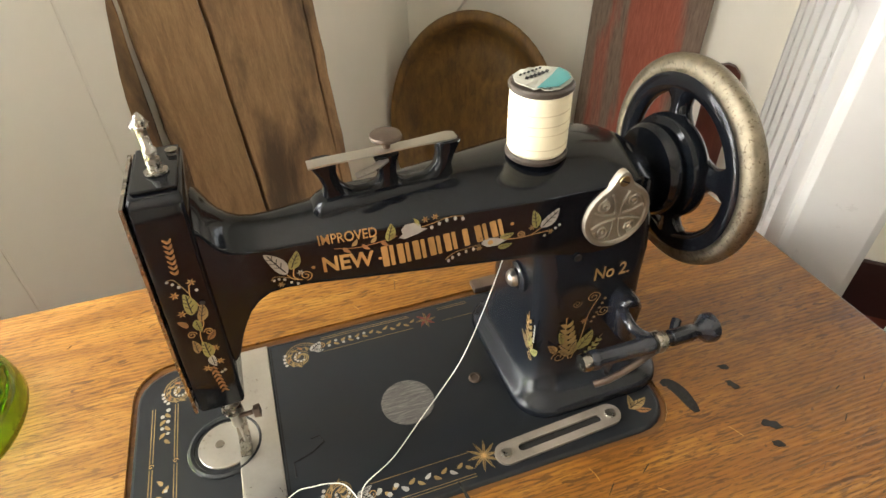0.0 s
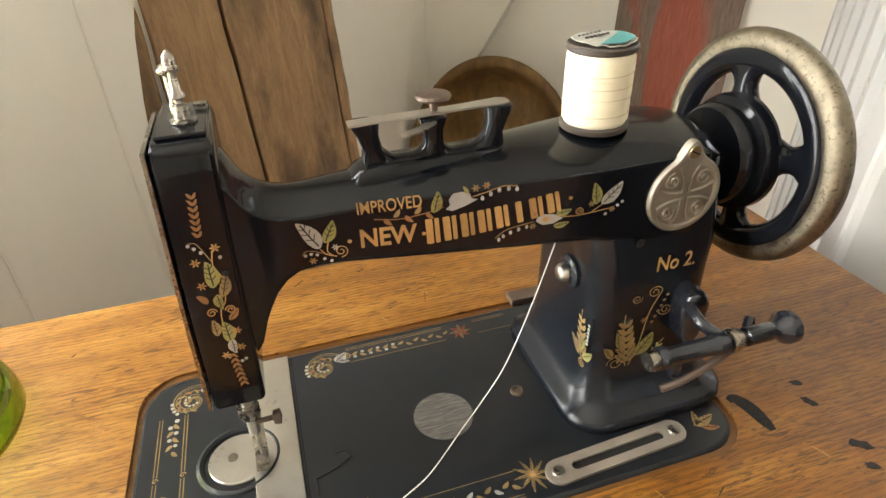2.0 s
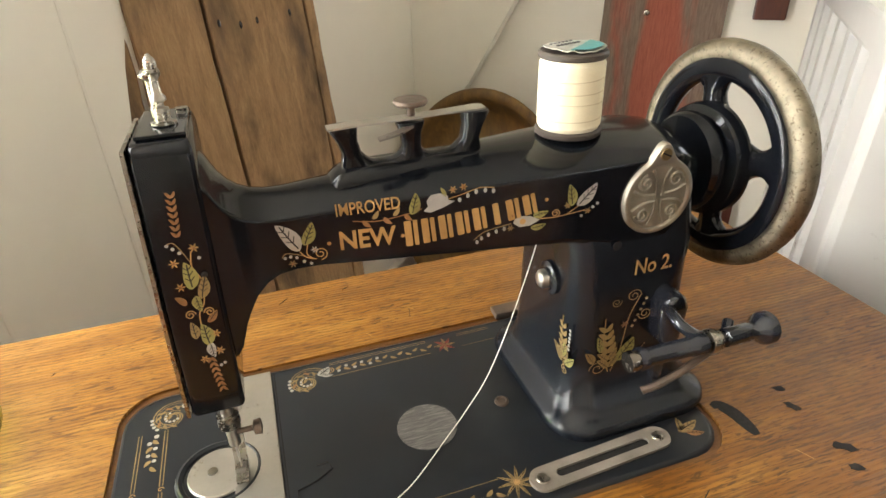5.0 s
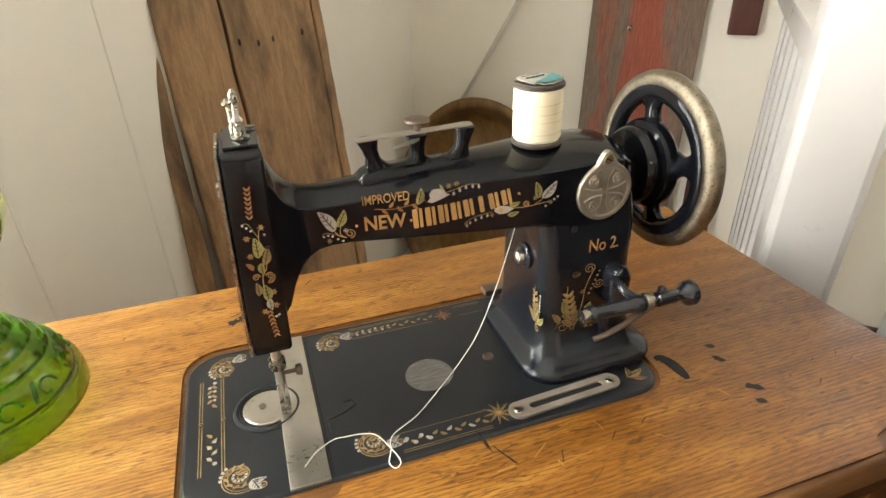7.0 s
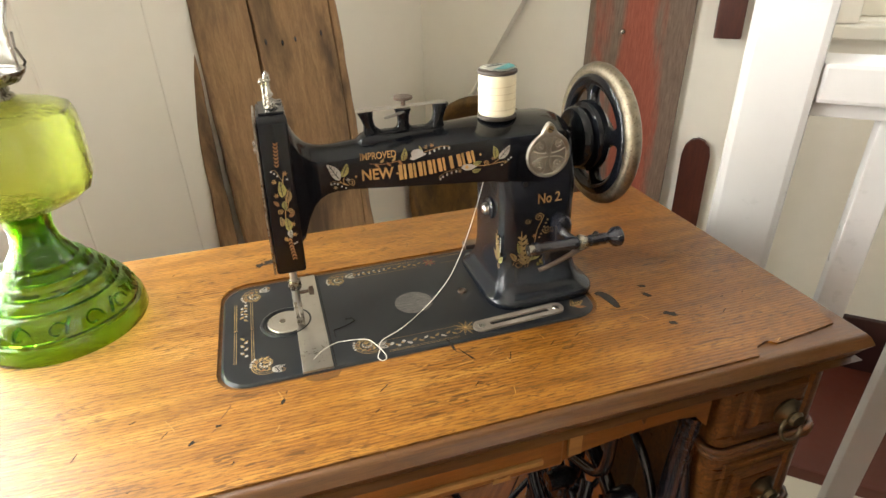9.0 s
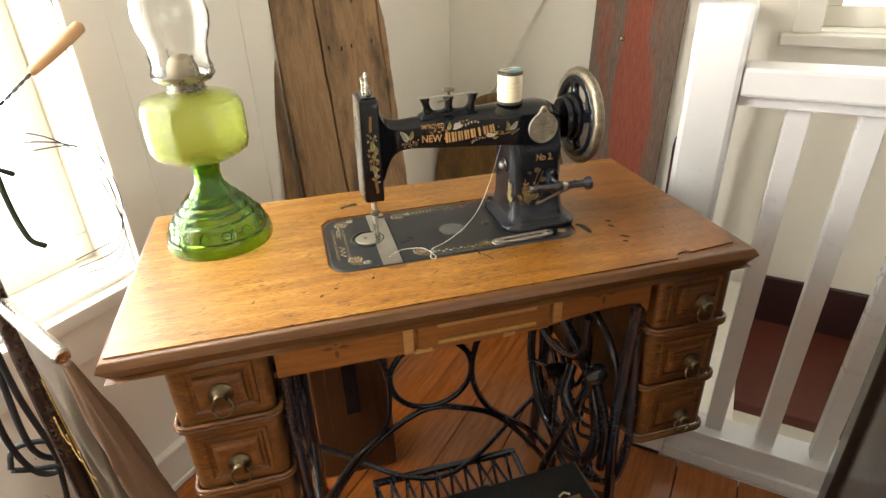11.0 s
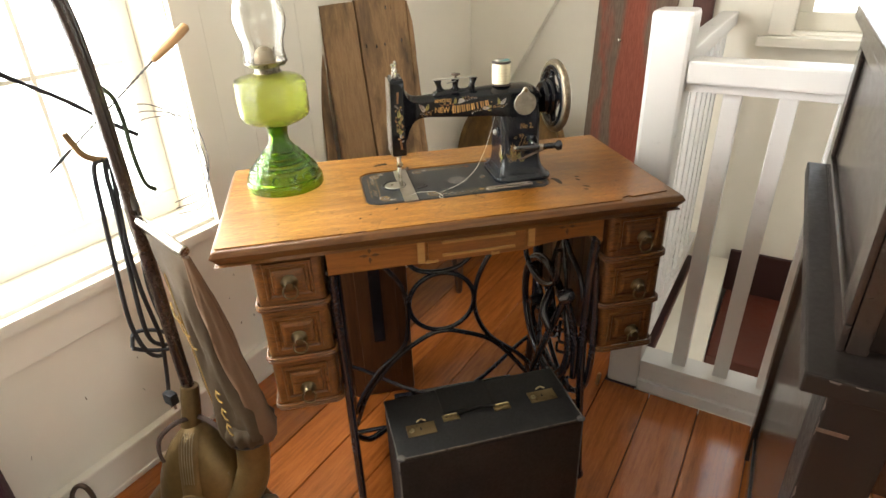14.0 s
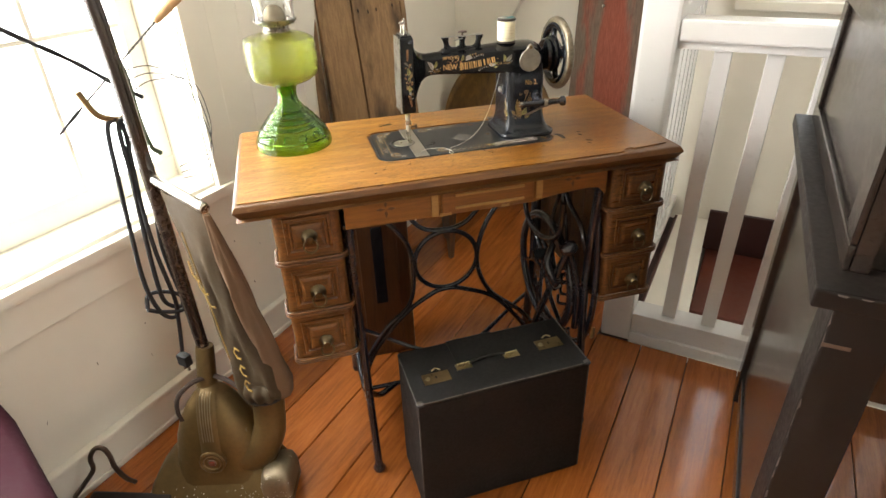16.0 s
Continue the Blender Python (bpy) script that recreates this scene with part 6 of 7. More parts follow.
for z, w, o in ((0.58, 0.012, -0.014), (0.55, 0.015, -0.010), (0.52, 0.015, -0.006)):
    c = Vector((-0.342 + (0.59 - z) * 0.17, -0.010 - (0.59 - z) * 0.07, z)) - AY2 * 0.0300 + AX * o
    part("printed_stripe", tubed([c + AX * dx + Vector((0, 0, dz)) for dx, dz in ((-0.012, 0.03), (-0.010, 0.0), (0.0, -0.012), (w, -0.008))], 0.0028, 6, flat=0.4, up=AY2), BAG_PRINT, vac)
for z, o in ((0.40, 0.008), (0.355, 0.014), (0.315, 0.018)):
    c = Vector((-0.302, -0.025, z)) - AY2 * 0.0415 + AX * o
    part("printed_bar", tubed([c + AX * dx + Vector((0, 0, dz)) for dx, dz in ((0.012, 0.012), (-0.002, 0.014), (-0.008, 0.0), (0.0, -0.012), (0.012, -0.010))], 0.0032, 6, flat=0.4, up=AY2), BAG_PRINT, vac, "yellow printed mark")
part("bag_bar", tubed([(-0.412, 0.052, 0.764), (-0.409, 0.048, 0.763), (-0.318, -0.060, 0.7395), (-0.315, -0.064, 0.7385)], [0.009, 0.0105, 0.0105, 0.009], 16), NICKEL, vac, "metal bag clamp bar")
part("bag_spring", tubed(smooth_line([(-0.419, 0.062, 0.842), (-0.415, 0.057, 0.812), (-0.411, 0.053, 0.785)]), 0.0065, 10), WIRE, vac, "coiled bag spring", smooth=60)
part("spring_hook", tubed(smooth_line([(-0.411, 0.053, 0.785), (-0.409, 0.050, 0.778), (-0.411, 0.048, 0.772), (-0.415, 0.050, 0.774)]), 0.0014, 6), WIRE, vac, smooth=60)
part("spring_hook", tubed(smooth_line([(-0.419, 0.062, 0.842), (-0.421, 0.063, 0.852), (-0.425, 0.060, 0.856), (-0.427, 0.056, 0.850)]), 0.0014, 6), WIRE, vac, smooth=60)


def rm(v, u, z):
    return ROOM @ Vector((v, u, z))


for k in range(2):
    e = 0.017 * k
    cpts = [rm(-0.395 + e * 0.5, -0.243 + e, 0.876), rm(-0.40 + e * 0.5, -0.262 + e, 0.862), rm(-0.40 + e, -0.273 + e, 0.77), rm(-0.405 + e, -0.280 + e, 0.66), rm(-0.405 + e, -0.288 + e, 0.53), rm(-0.40, -0.276 + e, 0.45 + e), rm(-0.395, -0.250 + e, 0.425 + e),
            rm(-0.385, -0.246 + e, 0.47), rm(-0.38, -0.258 + e, 0.60), rm(-0.38 + e, -0.256 + e, 0.72), rm(-0.385 + e * 0.5, -0.240 + e, 0.84), rm(-0.395 + e * 0.5, -0.236 + e, 0.875)]
    part("cord_loop", tubed(smooth_line(cpts, 8), 0.0047, 8), CORD, vac, "black rubber power cord", smooth=60)
part("cord_wrap", tubed(smooth_line([rm(-0.405, -0.300, 0.475), rm(-0.41, -0.285, 0.50), rm(-0.40, -0.250, 0.49), rm(-0.38, -0.230, 0.47), rm(-0.38, -0.238, 0.44), rm(-0.40, -0.275, 0.452), rm(-0.405, -0.300, 0.472)]), 0.0045, 8), CORD, vac, smooth=60)
part("cord_tail", tubed(smooth_line([rm(-0.39, -0.246, 0.44), rm(-0.395, -0.252, 0.38), rm(-0.40, -0.258, 0.33)]), 0.0045, 8), CORD, vac, smooth=60)
plug = part("plug", boxed((-0.015, -0.010, -0.016), (0.015, 0.010, 0.014), 0.004, ROOM @ pose(-0.40, -0.259, 0.306)), CORD, vac, "black two-pin plug")
for dx in (-0.007, 0.007):
    part("pin", boxed((dx - 0.001, -0.003, -0.032), (dx + 0.001, 0.003, -0.0162), 0, ROOM @ pose(-0.40, -0.259, 0.306)), NICKEL, plug)
part("cord_hook", tubed(smooth_line([rm(-0.385, -0.218, 0.885), rm(-0.395, -0.238, 0.873), rm(-0.405, -0.268, 0.888), rm(-0.41, -0.280, 0.915), rm(-0.412, -0.287, 0.935)]), 0.0062, 8), BRASS_DARK, vac, "tarnished brass cord hook")

# ---- things hung before the window ----
beater = thing("rug_beater", ROOM @ pose(-0.52, 0.0, 1.0), "wire rug beater with a pale wooden grip before the window", "rug beater")
gl = [(0.092, 1.066), (0.088, 1.063), (0.060, 1.047), (0.020, 1.024), (-0.008, 1.009), (-0.013, 1.006)]
part("grip", tubed([rm(-0.52, u, z) for u, z in gl], [0.005, 0.0105, 0.011, 0.0095, 0.0075, 0.005], 12), CORK, beater, "pale turned wooden grip", smooth=60)
for s in (0, math.pi):
    part("twisted_shaft", tubed([rm(-0.52 + 0.0016 * math.cos(k * 1.1 + s), -0.010 - 0.262 * k / 60, 1.007 - 0.156 * k / 60 + 0.0016 * math.sin(k * 1.1 + s)) for k in range(61)], 0.0013, 5), WIRE, beater, smooth=60)
part("tip", tubed([rm(-0.52, -0.235, 0.873), rm(-0.52, -0.285, 0.842)], [0.004, 0.0022], 8), CORD, beater)
for k in range(3):
    pts = [rm(-0.515, -0.15 + 0.02 * k, 0.925 - 0.02 * k), rm(-0.51, -0.06, 0.925 - 0.015 * k), rm(-0.505, 0.010 + 0.012 * k, 0.87), rm(-0.505, 0.042 + 0.008 * k, 0.77), rm(-0.505, 0.046 - 0.006 * k, 0.70), rm(-0.51, 0.015, 0.655 + 0.02 * k), rm(-0.515, -0.05, 0.66 + 0.015 * k)]
    part("wire_loop", tubed(smooth_line(pts), 0.0011, 5), WIRE, beater, smooth=60)
whip = thing("leather_whip", ROOM @ pose(-0.53, -0.3, 1.0), "dark braided cord hanging across the window", "whip")
part("braid", tubed(smooth_line([rm(-0.53, -0.48, 1.185), rm(-0.53, -0.39, 1.10), rm(-0.53, -0.30, 1.03), rm(-0.53, -0.21, 0.965), rm(-0.53, -0.14, 0.905), rm(-0.53, -0.085, 0.862)]), [0.0035 + 0.0016 * abs(math.sin(i * 0.9)) for i in range(31)], 8), CORD, whip, smooth=60)
part("cord_end", tubed(smooth_line([rm(-0.525, -0.15, 0.985), rm(-0.525, -0.12, 0.955), rm(-0.525, -0.110, 0.90), rm(-0.522, -0.112, 0.83), rm(-0.52, -0.105, 0.76), rm(-0.52, -0.085, 0.735)]), 0.0052, 8), TWINE, whip, "green-brown cord end", smooth=60)

# ---- floor clutter by the window wall ----
hk = thing("iron_hook", (-0.70, 0.03, 0), "rusty bent iron hook with a dark block on the floor", "hook")
part("rod", tubed(smooth_line([(-0.769, 0.003, 0.030), (-0.738, 0.004, 0.065), (-0.707, 0.000, 0.105), (-0.700, -0.004, 0.145), (-0.684, -0.003, 0.170), (-0.666, -0.007, 0.170), (-0.661, -0.003, 0.140), (-0.664, 0.004, 0.095), (-0.658, 0.017, 0.040), (-0.646, 0.025, 0.012)]), 0.0055, 8), KNOB_METAL, hk, smooth=60)
part("block", boxed((0, -0.07, 0.0), (0.192, 0, 0.035), 0.006, pose(-0.729, 0.006, 0, 0, 0, -18.5)), EBONY_WORN, hk)
bm = bmesh.new()
loft(bm, [[ROOM @ pose(-0.30, -0.628, 0, 0, 0, -16) @ Vector((x, y - 0.20, z)) for x, y in rounded(0.0, 0.0, 0.285 - e, 0.20 - e, 0.06, 7)] for z, e in ((0.0, 0.004), (0.02, 0.0), (0.34, 0.0), (0.385, 0.006), (0.398, 0.022), (0.40, 0.05))])
trunk = single("maroon_trunk", bm, MAROON, "dark maroon painted trunk on the floor", "trunk", smooth=50)

bm = boxed((-0.005, -0.004, 0.0), (0.006, 0.004, 0.040), 0.0015, pose(0.670, 0.206, 0, 4, 3, 30))
single("wood_chip", bm, OAK_PALE, "small pale wood chip standing on the floor", "chip")

MARK = plain("old_scuff", (0.16, 0.12, 0.08), 0.8, 0, 0.4, 120)
bm = bmesh.new()
rnd = random.Random(21)
for k in range(16):
    x, z = rnd.uniform(-0.75, 0.35), rnd.uniform(0.16, 0.43)
    w, h = rnd.uniform(0.001, 0.003), rnd.uniform(0.002, 0.010)
    s = rnd.uniform(-0.006, 0.006)
    prism(bm, [(x, z), (x + w, z), (x + w + s, z + h), (x + s, z + h * 0.9)], WINWALL @ pose(0, -0.0003, 0, 90, 0, 0), 0.0002)
marks = single("wall_mark", bm, MARK, "small dark scuffs on the cream wall", "mark", "structure", smooth=0)

# ---- floor boards, last ----
floor = single("floor", boxed((WALL_X, -3.0, -0.06), (0.45, BACK_Y, -0.021), 0, ROOM), DARK_SKIRT, "red-brown varnished fir floor", "floor", "structure", smooth=0)
single("floor", boxed((0.4501, -3.0, -0.06), (3.0, 0.64, -0.021), 0, ROOM), DARK_SKIRT, "red-brown varnished fir floor under the desk", "floor", "structure", smooth=0)
rnd = random.Random(4)
W = 0.137
shared = {}
k = -9
while True:
    x0 = 0.5 + W * k
    k += 1
    if x0 + W < WALL_X:
        continue
    if x0 > 3.0:
        break
    a, b = max(x0, WALL_X) + 0.0011, min(x0 + W, 3.0) - 0.0011
    end = BACK_Y if b < 0.46 else 0.64
    cut = -0.9 + rnd.uniform(-0.8, 0.5)
    for y0, y1 in ((-3.0, cut - 0.001), (cut + 0.001, end)):
        ob = new("floor_board", mesh("floor_board", boxed((0, 0, -0.02), (b - a, y1 - y0, 0.0), 0.0016, seg=1), FLOOR_WOOD, 30))
        ob.parent = floor
        ob.matrix_basis = ROOM @ pose(a, y0, 0)

# ---- painted and gilt decoration ----


class Decal:
    """Thin flat ornaments on one face, gathered by colour."""

    def __init__(self, m, lift=0.0002):
        self.m, self.lift, self.by = m @ pose(0, 0, lift), lift, {}

    def bm(self, mat):
        return self.by.setdefault(mat.name, (mat, bmesh.new()))[1]

    def poly(self, pts, mat, h=0.00012):
        prism(self.bm(mat), pts, self.m, h)

    def leaf(self, x, y, size, wide, ang, mat):
        c, s = math.cos(radians(ang)), math.sin(radians(ang))
        out = []
        for k in range(16):
            a = 2 * math.pi * k / 16
            px = size * (0.5 + 0.5 * math.cos(a))
            py = wide * (0.56 * math.sin(a) * abs(math.sin(a)) ** 0.35 * (1 - 0.35 * math.cos(a)) + 0.10 * math.cos(2 * a))
            out.append((x + c * px - s * py, y + s * px + c * py))
        self.poly(out, mat)
        if size > 0.0075:
            self.line([(x + c * size * f - s * wide * 0.06 * math.sin(f * 6), y + s * size * f + c * wide * 0.06 * math.sin(f * 6)) for f in (0.08, 0.45, 0.9)], wide * 0.11, BLACKINK, True, 0.00016)
            for f in (0.3, 0.5, 0.7):
                for side in (-1, 1):
                    q = wide * 0.36 * side
                    self.line([(x + c * size * f, y + s * size * f), (x + c * (size * (f + 0.14)) - s * q, y + s * (size * (f + 0.14)) + c * q)], wide * 0.07, BLACKINK, False, 0.00016)

    def dot(self, x, y, r, mat, ry=None):
        self.poly([(x + r * math.cos(a), y + (ry or r) * math.sin(a)) for a in (2 * math.pi * k / 10 for k in range(10))], mat, 0.00016)

    def flower(self, x, y, r, mat, n=6):
        out = []
        for k in range(n * 4):
            a = 2 * math.pi * k / (n * 4)
            q = r * (0.62 + 0.38 * math.cos(n * a))
            out.append((x + q * math.cos(a), y + q * math.sin(a)))
        self.poly(out, mat)
        self.dot(x, y, r * 0.25, RUST)

    def line(self, pts, w, mat, curved=True, z=0.0):
        pts = smooth_line([(x, y, z) for x, y in pts], 6) if curved else [Vector((x, y, z)) for x, y in pts]
        tube(self.bm(mat), [self.m @ p for p in pts], w / 2, 4, flat=0.15, up=self.m.to_3x3() @ Vector((0, 0, 1)))

    def curl(self, x, y, r, turn, hand, w, mat, turns=1.6):
        pts = []
        for k in range(22):
            f = k / 21
            a = radians(turn) + hand * f * turns * 2 * math.pi
            pts.append(Vector((x + r * (1 - 0.8 * f) * math.cos(a), y + r * (1 - 0.8 * f) * math.sin(a), 0)))
        tube(self.bm(mat), [self.m @ p for p in pts], w / 2, 4, flat=0.15, up=self.m.to_3x3() @ Vector((0, 0, 1)))

    def sprig(self, x, y, ang, size, mat, leafmat, n=5):
        """A tapering twig with pairs of leaves."""
        c, s = math.cos(radians(ang)), math.sin(radians(ang))
        self.line([(x, y), (x + c * size * 0.5 - s * size * 0.05, y + s * size * 0.5 + c * size * 0.05), (x + c * size, y + s * size)], size * 0.02, mat)
        for k in range(n):
            f = 0.15 + 0.75 * k / n
            for side in (-38, 38):
                self.leaf(x + c * size * f, y + s * size * f, size * (0.26 - 0.14 * f), size * (0.10 - 0.05 * f), ang + side, leafmat)

    def done(self, name, parent, label=""):
        for mat, bm in self.by.values():
            tagged(part(name, bm, mat, parent, label, smooth=0), kind="stuff")


def face(origin, across, up):
    x, y = Vector(across).normalized(), Vector(up).normalized()
    z = x.cross(y)
    m = Matrix((x, y, z)).transposed().to_4x4()
    m.translation = origin
    return m


def lettering(name, text, size, m, mat, parent, label="", wide=1.0, bold=0.0):
    data = bpy.data.curves.new(name, 'FONT')
    data.body, data.size, data.extrude, data.offset = text, size, 0.00008, bold
    tmp = bpy.data.objects.new(name, data)
    scene.collection.objects.link(tmp)
    me = bpy.data.meshes.new_from_object(tmp.evaluated_get(bpy.context.evaluated_depsgraph_get()))
    bpy.data.objects.remove(tmp)
    bm = bmesh.new()
    bm.from_mesh(me)
    bmesh.ops.transform(bm, matrix=m @ Matrix.Diagonal((wide, 1, 1, 1)), verts=bm.verts)
    return part(name, bm, mat, parent, label, smooth=0)


# arm: lettering and flowers (local x from the arm's left end, local y from z = 0.90)
ARM = face((0.142, arm_front(0.142), 0.90), (0.18, -0.023, 0), (0, 0, 1))
d = Decal(ARM)
lettering("lettering", "IMPROVED", 0.0098, ARM @ pose(0.0335, 0.0300, 0.0003, 0, 0, 1.5), GOLD, machine, "gold painted word", 0.72, 0.0001)
lettering("lettering", "NEW", 0.0150, ARM @ pose(0.0335, 0.0105, 0.0003), GOLD, machine, "gold painted word", 0.86, 0.00038)
for k in range(8):
    f = k / 7
    x = 0.0728 + 0.0668 * f
    y = 0.0078 + 0.0022 * f + 0.0085 * f ** 1.5
    w, h = (0.0074 if k != 5 else 0.0034), 0.0152 - 0.0030 * f
    mm = pose(x, y, 0, 0, 0, 3 + 9 * f)
    for q0, q1 in (((-0.5, 0.02), (0.16, 0.48)) if k != 5 else ((-0.5, 0.5),)):
        block = rounded((q0 + q1) / 2 * w, h / 2, (q1 - q0) / 2 * w, h / 2, 0.0008, 4)
        d.poly([tuple((mm @ Vector((px, py, 0)))[:2]) for px, py in block], GOLD)
for x, y in ((0.0285, 0.0150), (0.0675, 0.0145), (0.1478, 0.0262)):
    d.dot(x, y, 0.0011, GOLD)
# left flower
d.leaf(0.0135, 0.0130, 0.019, 0.0075, 122, SILVER)
d.leaf(0.016, 0.0155, 0.014, 0.0055, 66, GREENGOLD)
d.line([(0.013, 0.012), (0.016, 0.0085), (0.021, 0.0068)], 0.0006, GOLD)
d.line([(0.0175, 0.016), (0.0165, 0.0105), (0.019, 0.0075)], 0.0006, GOLD)
d.curl(0.0235, 0.0098, 0.0038, -90, 1, 0.0006, GOLD)
d.line([(0.019, 0.0075), (0.012, 0.0105), (0.006, 0.0118), (0.0035, 0.0095)], 0.0005, OLDGOLD)
d.flower(0.0085, 0.0055, 0.0024, OLDGOLD)
d.flower(0.0208, 0.0125, 0.0022, SILVER)
for x, y in ((0.005, 0.0092), (0.008, 0.0098), (0.011, 0.009), (0.0145, 0.0062), (0.018, 0.0045)):
    d.dot(x, y, 0.0009, SILVER)
# vine over the first word
d.line([(0.042, 0.0262), (0.055, 0.0248), (0.070, 0.0268), (0.0785, 0.0290)], 0.0006, RUST)
for k in range(6):
    d.leaf(0.047 + 0.0055 * k, 0.0257 + 0.0003 * k, 0.0058, 0.0022, 55 if k % 2 else -45, OLDGOLD if k % 2 else RUST)
d.leaf(0.0735, 0.0262, 0.0125, 0.0050, 78, GREENGOLD)
d.poly([(0.0795, 0.0275), (0.083, 0.0262), (0.090, 0.0285), (0.0965, 0.0315), (0.0930, 0.0325), (0.0925, 0.0350), (0.0885, 0.0368), (0.0835, 0.0362), (0.0812, 0.0330), (0.0818, 0.0298)], SILVER)
d.leaf(0.0915, 0.0345, 0.006, 0.002, 115, GREENGOLD)
d.flower(0.0955, 0.0380, 0.0025, OLDGOLD)
d.flower(0.1012, 0.0390, 0.0024, GOLD)
d.line([(0.093, 0.033), (0.101, 0.0350), (0.110, 0.0375), (0.118, 0.0368)], 0.0005, GOLD)
for x, y in ((0.1035, 0.0338), (0.108, 0.0355), (0.113, 0.0358), (0.1175, 0.0350), (0.099, 0.0318)):
    d.dot(x, y, 0.0010, SILVER, 0.0014)
# right flower
d.poly([(0.129, 0.0140), (0.133, 0.0112), (0.139, 0.0115), (0.1445, 0.0145), (0.139, 0.0172), (0.134, 0.0178), (0.130, 0.0165)], SILVER)
d.dot(0.1345, 0.0145, 0.0018, GOLD)
d.leaf(0.1405, 0.0170, 0.009, 0.0036, 12, GREENGOLD)
d.leaf(0.1395, 0.0095, 0.009, 0.0034, 10, GREENGOLD)
d.flower(0.1285, 0.0185, 0.0020, OLDGOLD)
d.flower(0.1275, 0.0112, 0.0022, OLDGOLD)
d.line([(0.128, 0.014), (0.120, 0.0125), (0.112, 0.0105), (0.1065, 0.0062)], 0.0005, OLDGOLD)
for x, y in ((0.124, 0.0112), (0.1195, 0.0102), (0.115, 0.0088), (0.111, 0.007), (0.1085, 0.005)):
    d.dot(x, y, 0.0009, SILVER, 0.0013)
d.line([(0.1445, 0.0150), (0.153, 0.0148), (0.163, 0.0160), (0.171, 0.0172)], 0.0006, GOLD)
d.line([(0.160, 0.0156), (0.167, 0.0205), (0.170, 0.0235)], 0.0006, GOLD)
d.curl(0.1535, 0.0172, 0.0026, -60, 1, 0.0006, GOLD)
d.leaf(0.1635, 0.0205, 0.0135, 0.0050, 100, GREENGOLD)
d.leaf(0.1665, 0.0200, 0.0165, 0.0062, 50, SILVER)
d.flower(0.1605, 0.0212, 0.0024, OLDGOLD)
d.flower(0.1725, 0.0165, 0.0022, OLDGOLD)
for x, y in ((0.1755, 0.0185), (0.178, 0.0205), (0.169, 0.0138)):
    d.dot(x, y, 0.0009, SILVER)
d.done("arm_decal", machine)

# pillar
lettering("lettering", "No 2.", 0.0150, face((0.3475, 0.0556, 0.8685), (1, 0, 0), (0, 0, 1)) @ pose(0, 0, 0.0004), GOLD, machine, "gold painted number", 0.80, 0.0002)
d = Decal(face((0.3420, 0.0512, 0.7880), (1, 0, 0), (0, 0.055, 1)) @ Matrix.Diagonal((1.45, 1.26, 1, 1)), 0.0004)
d.sprig(-0.004, 0.006, 96, 0.036, GOLD, OLDGOLD, 6)
d.line([(-0.004, 0.006), (0.001, 0.022), (0.004, 0.040), (0.009, 0.052)], 0.0007, GOLD)
d.curl(0.0055, 0.052, 0.0036, 0, 1, 0.0006, GOLD)
d.curl(-0.010, 0.012, 0.0045, 180, -1, 0.0006, GOLD)
d.leaf(0.000, 0.014, 0.015, 0.0065, 58, GREENGOLD)
d.leaf(-0.009, 0.022, 0.010, 0.003, 100, GREENGOLD)
d.flower(0.002, 0.036, 0.0022, RUST)
for k in range(6):
    d.dot(0.006 + 0.0012 * k, 0.034 + 0.003 * k, 0.0008, OLDGOLD)
d.sprig(0.004, 0.004, 60, 0.020, GOLD, GREENGOLD, 4)
d.curl(0.012, 0.040, 0.0034, 200, 1, 0.0006, GOLD)
d.curl(-0.003, 0.050, 0.0026, 20, -1, 0.0006, OLDGOLD)
d.leaf(-0.012, 0.016, 0.009, 0.0035, 120, OLDGOLD)
d.done("pillar_decal", machine)
d = Decal(face((0.3103, 0.0640, 0.7970), (0, -1, 0), (0.01, 0, 1)) @ Matrix.Diagonal((1.34, 1.17, 1, 1)), 0.0008)
d.sprig(0.000, 0.004, 98, 0.032, GOLD, OLDGOLD, 5)
d.leaf(-0.001, 0.010, 0.010, 0.0040, 88, GREENGOLD)
d.leaf(0.001, 0.006, 0.012, 0.004, 50, GREENGOLD)
d.leaf(-0.002, 0.006, 0.012, 0.004, 135, OLDGOLD)
for k in range(6):
    d.dot(0.003, 0.018 + 0.0025 * k, 0.001, SILVER)
d.curl(0.001, 0.002, 0.003, 90, 1, 0.0006, GOLD)
d.done("pillar_decal", machine)

# head
HD = face((0.0990, 0.0655, 0.834), (1, 0, 0), (0.0045, 0.0080, 0.145))
d = Decal(HD, 0.0005)
for k in range(7):
    for side in (-35, 35):
        d.leaf(-0.0015 + 0.0002 * k, 0.102 + 0.0032 * k, 0.0038, 0.0013, 90 + side, RUST)
        d.leaf(0.0040 - 0.0004 * k, 0.014 + 0.0032 * k, 0.0038, 0.0013, -90 + side, RUST)
d.leaf(0.0005, 0.074, 0.015, 0.0062, 94, GREENGOLD)
d.leaf(0.0005, 0.070, 0.009, 0.004, -82, GREENGOLD)
d.leaf(0.0025, 0.041, 0.013, 0.0058, 97, GREENGOLD)
d.leaf(0.0025, 0.042, 0.009, 0.004, -85, SILVER)
for x, y in ((-0.0055, 0.089), (0.0045, 0.0955), (-0.005, 0.076), (0.0065, 0.0365), (-0.0015, 0.033), (0.0062, 0.047)):
    d.flower(x, y, 0.0026, GOLD)
d.line([(0.003, 0.094), (0.002, 0.086), (0.005, 0.078), (0.004, 0.066), (0.0008, 0.060), (0.0005, 0.050), (0.002, 0.042)], 0.0006, GOLD)
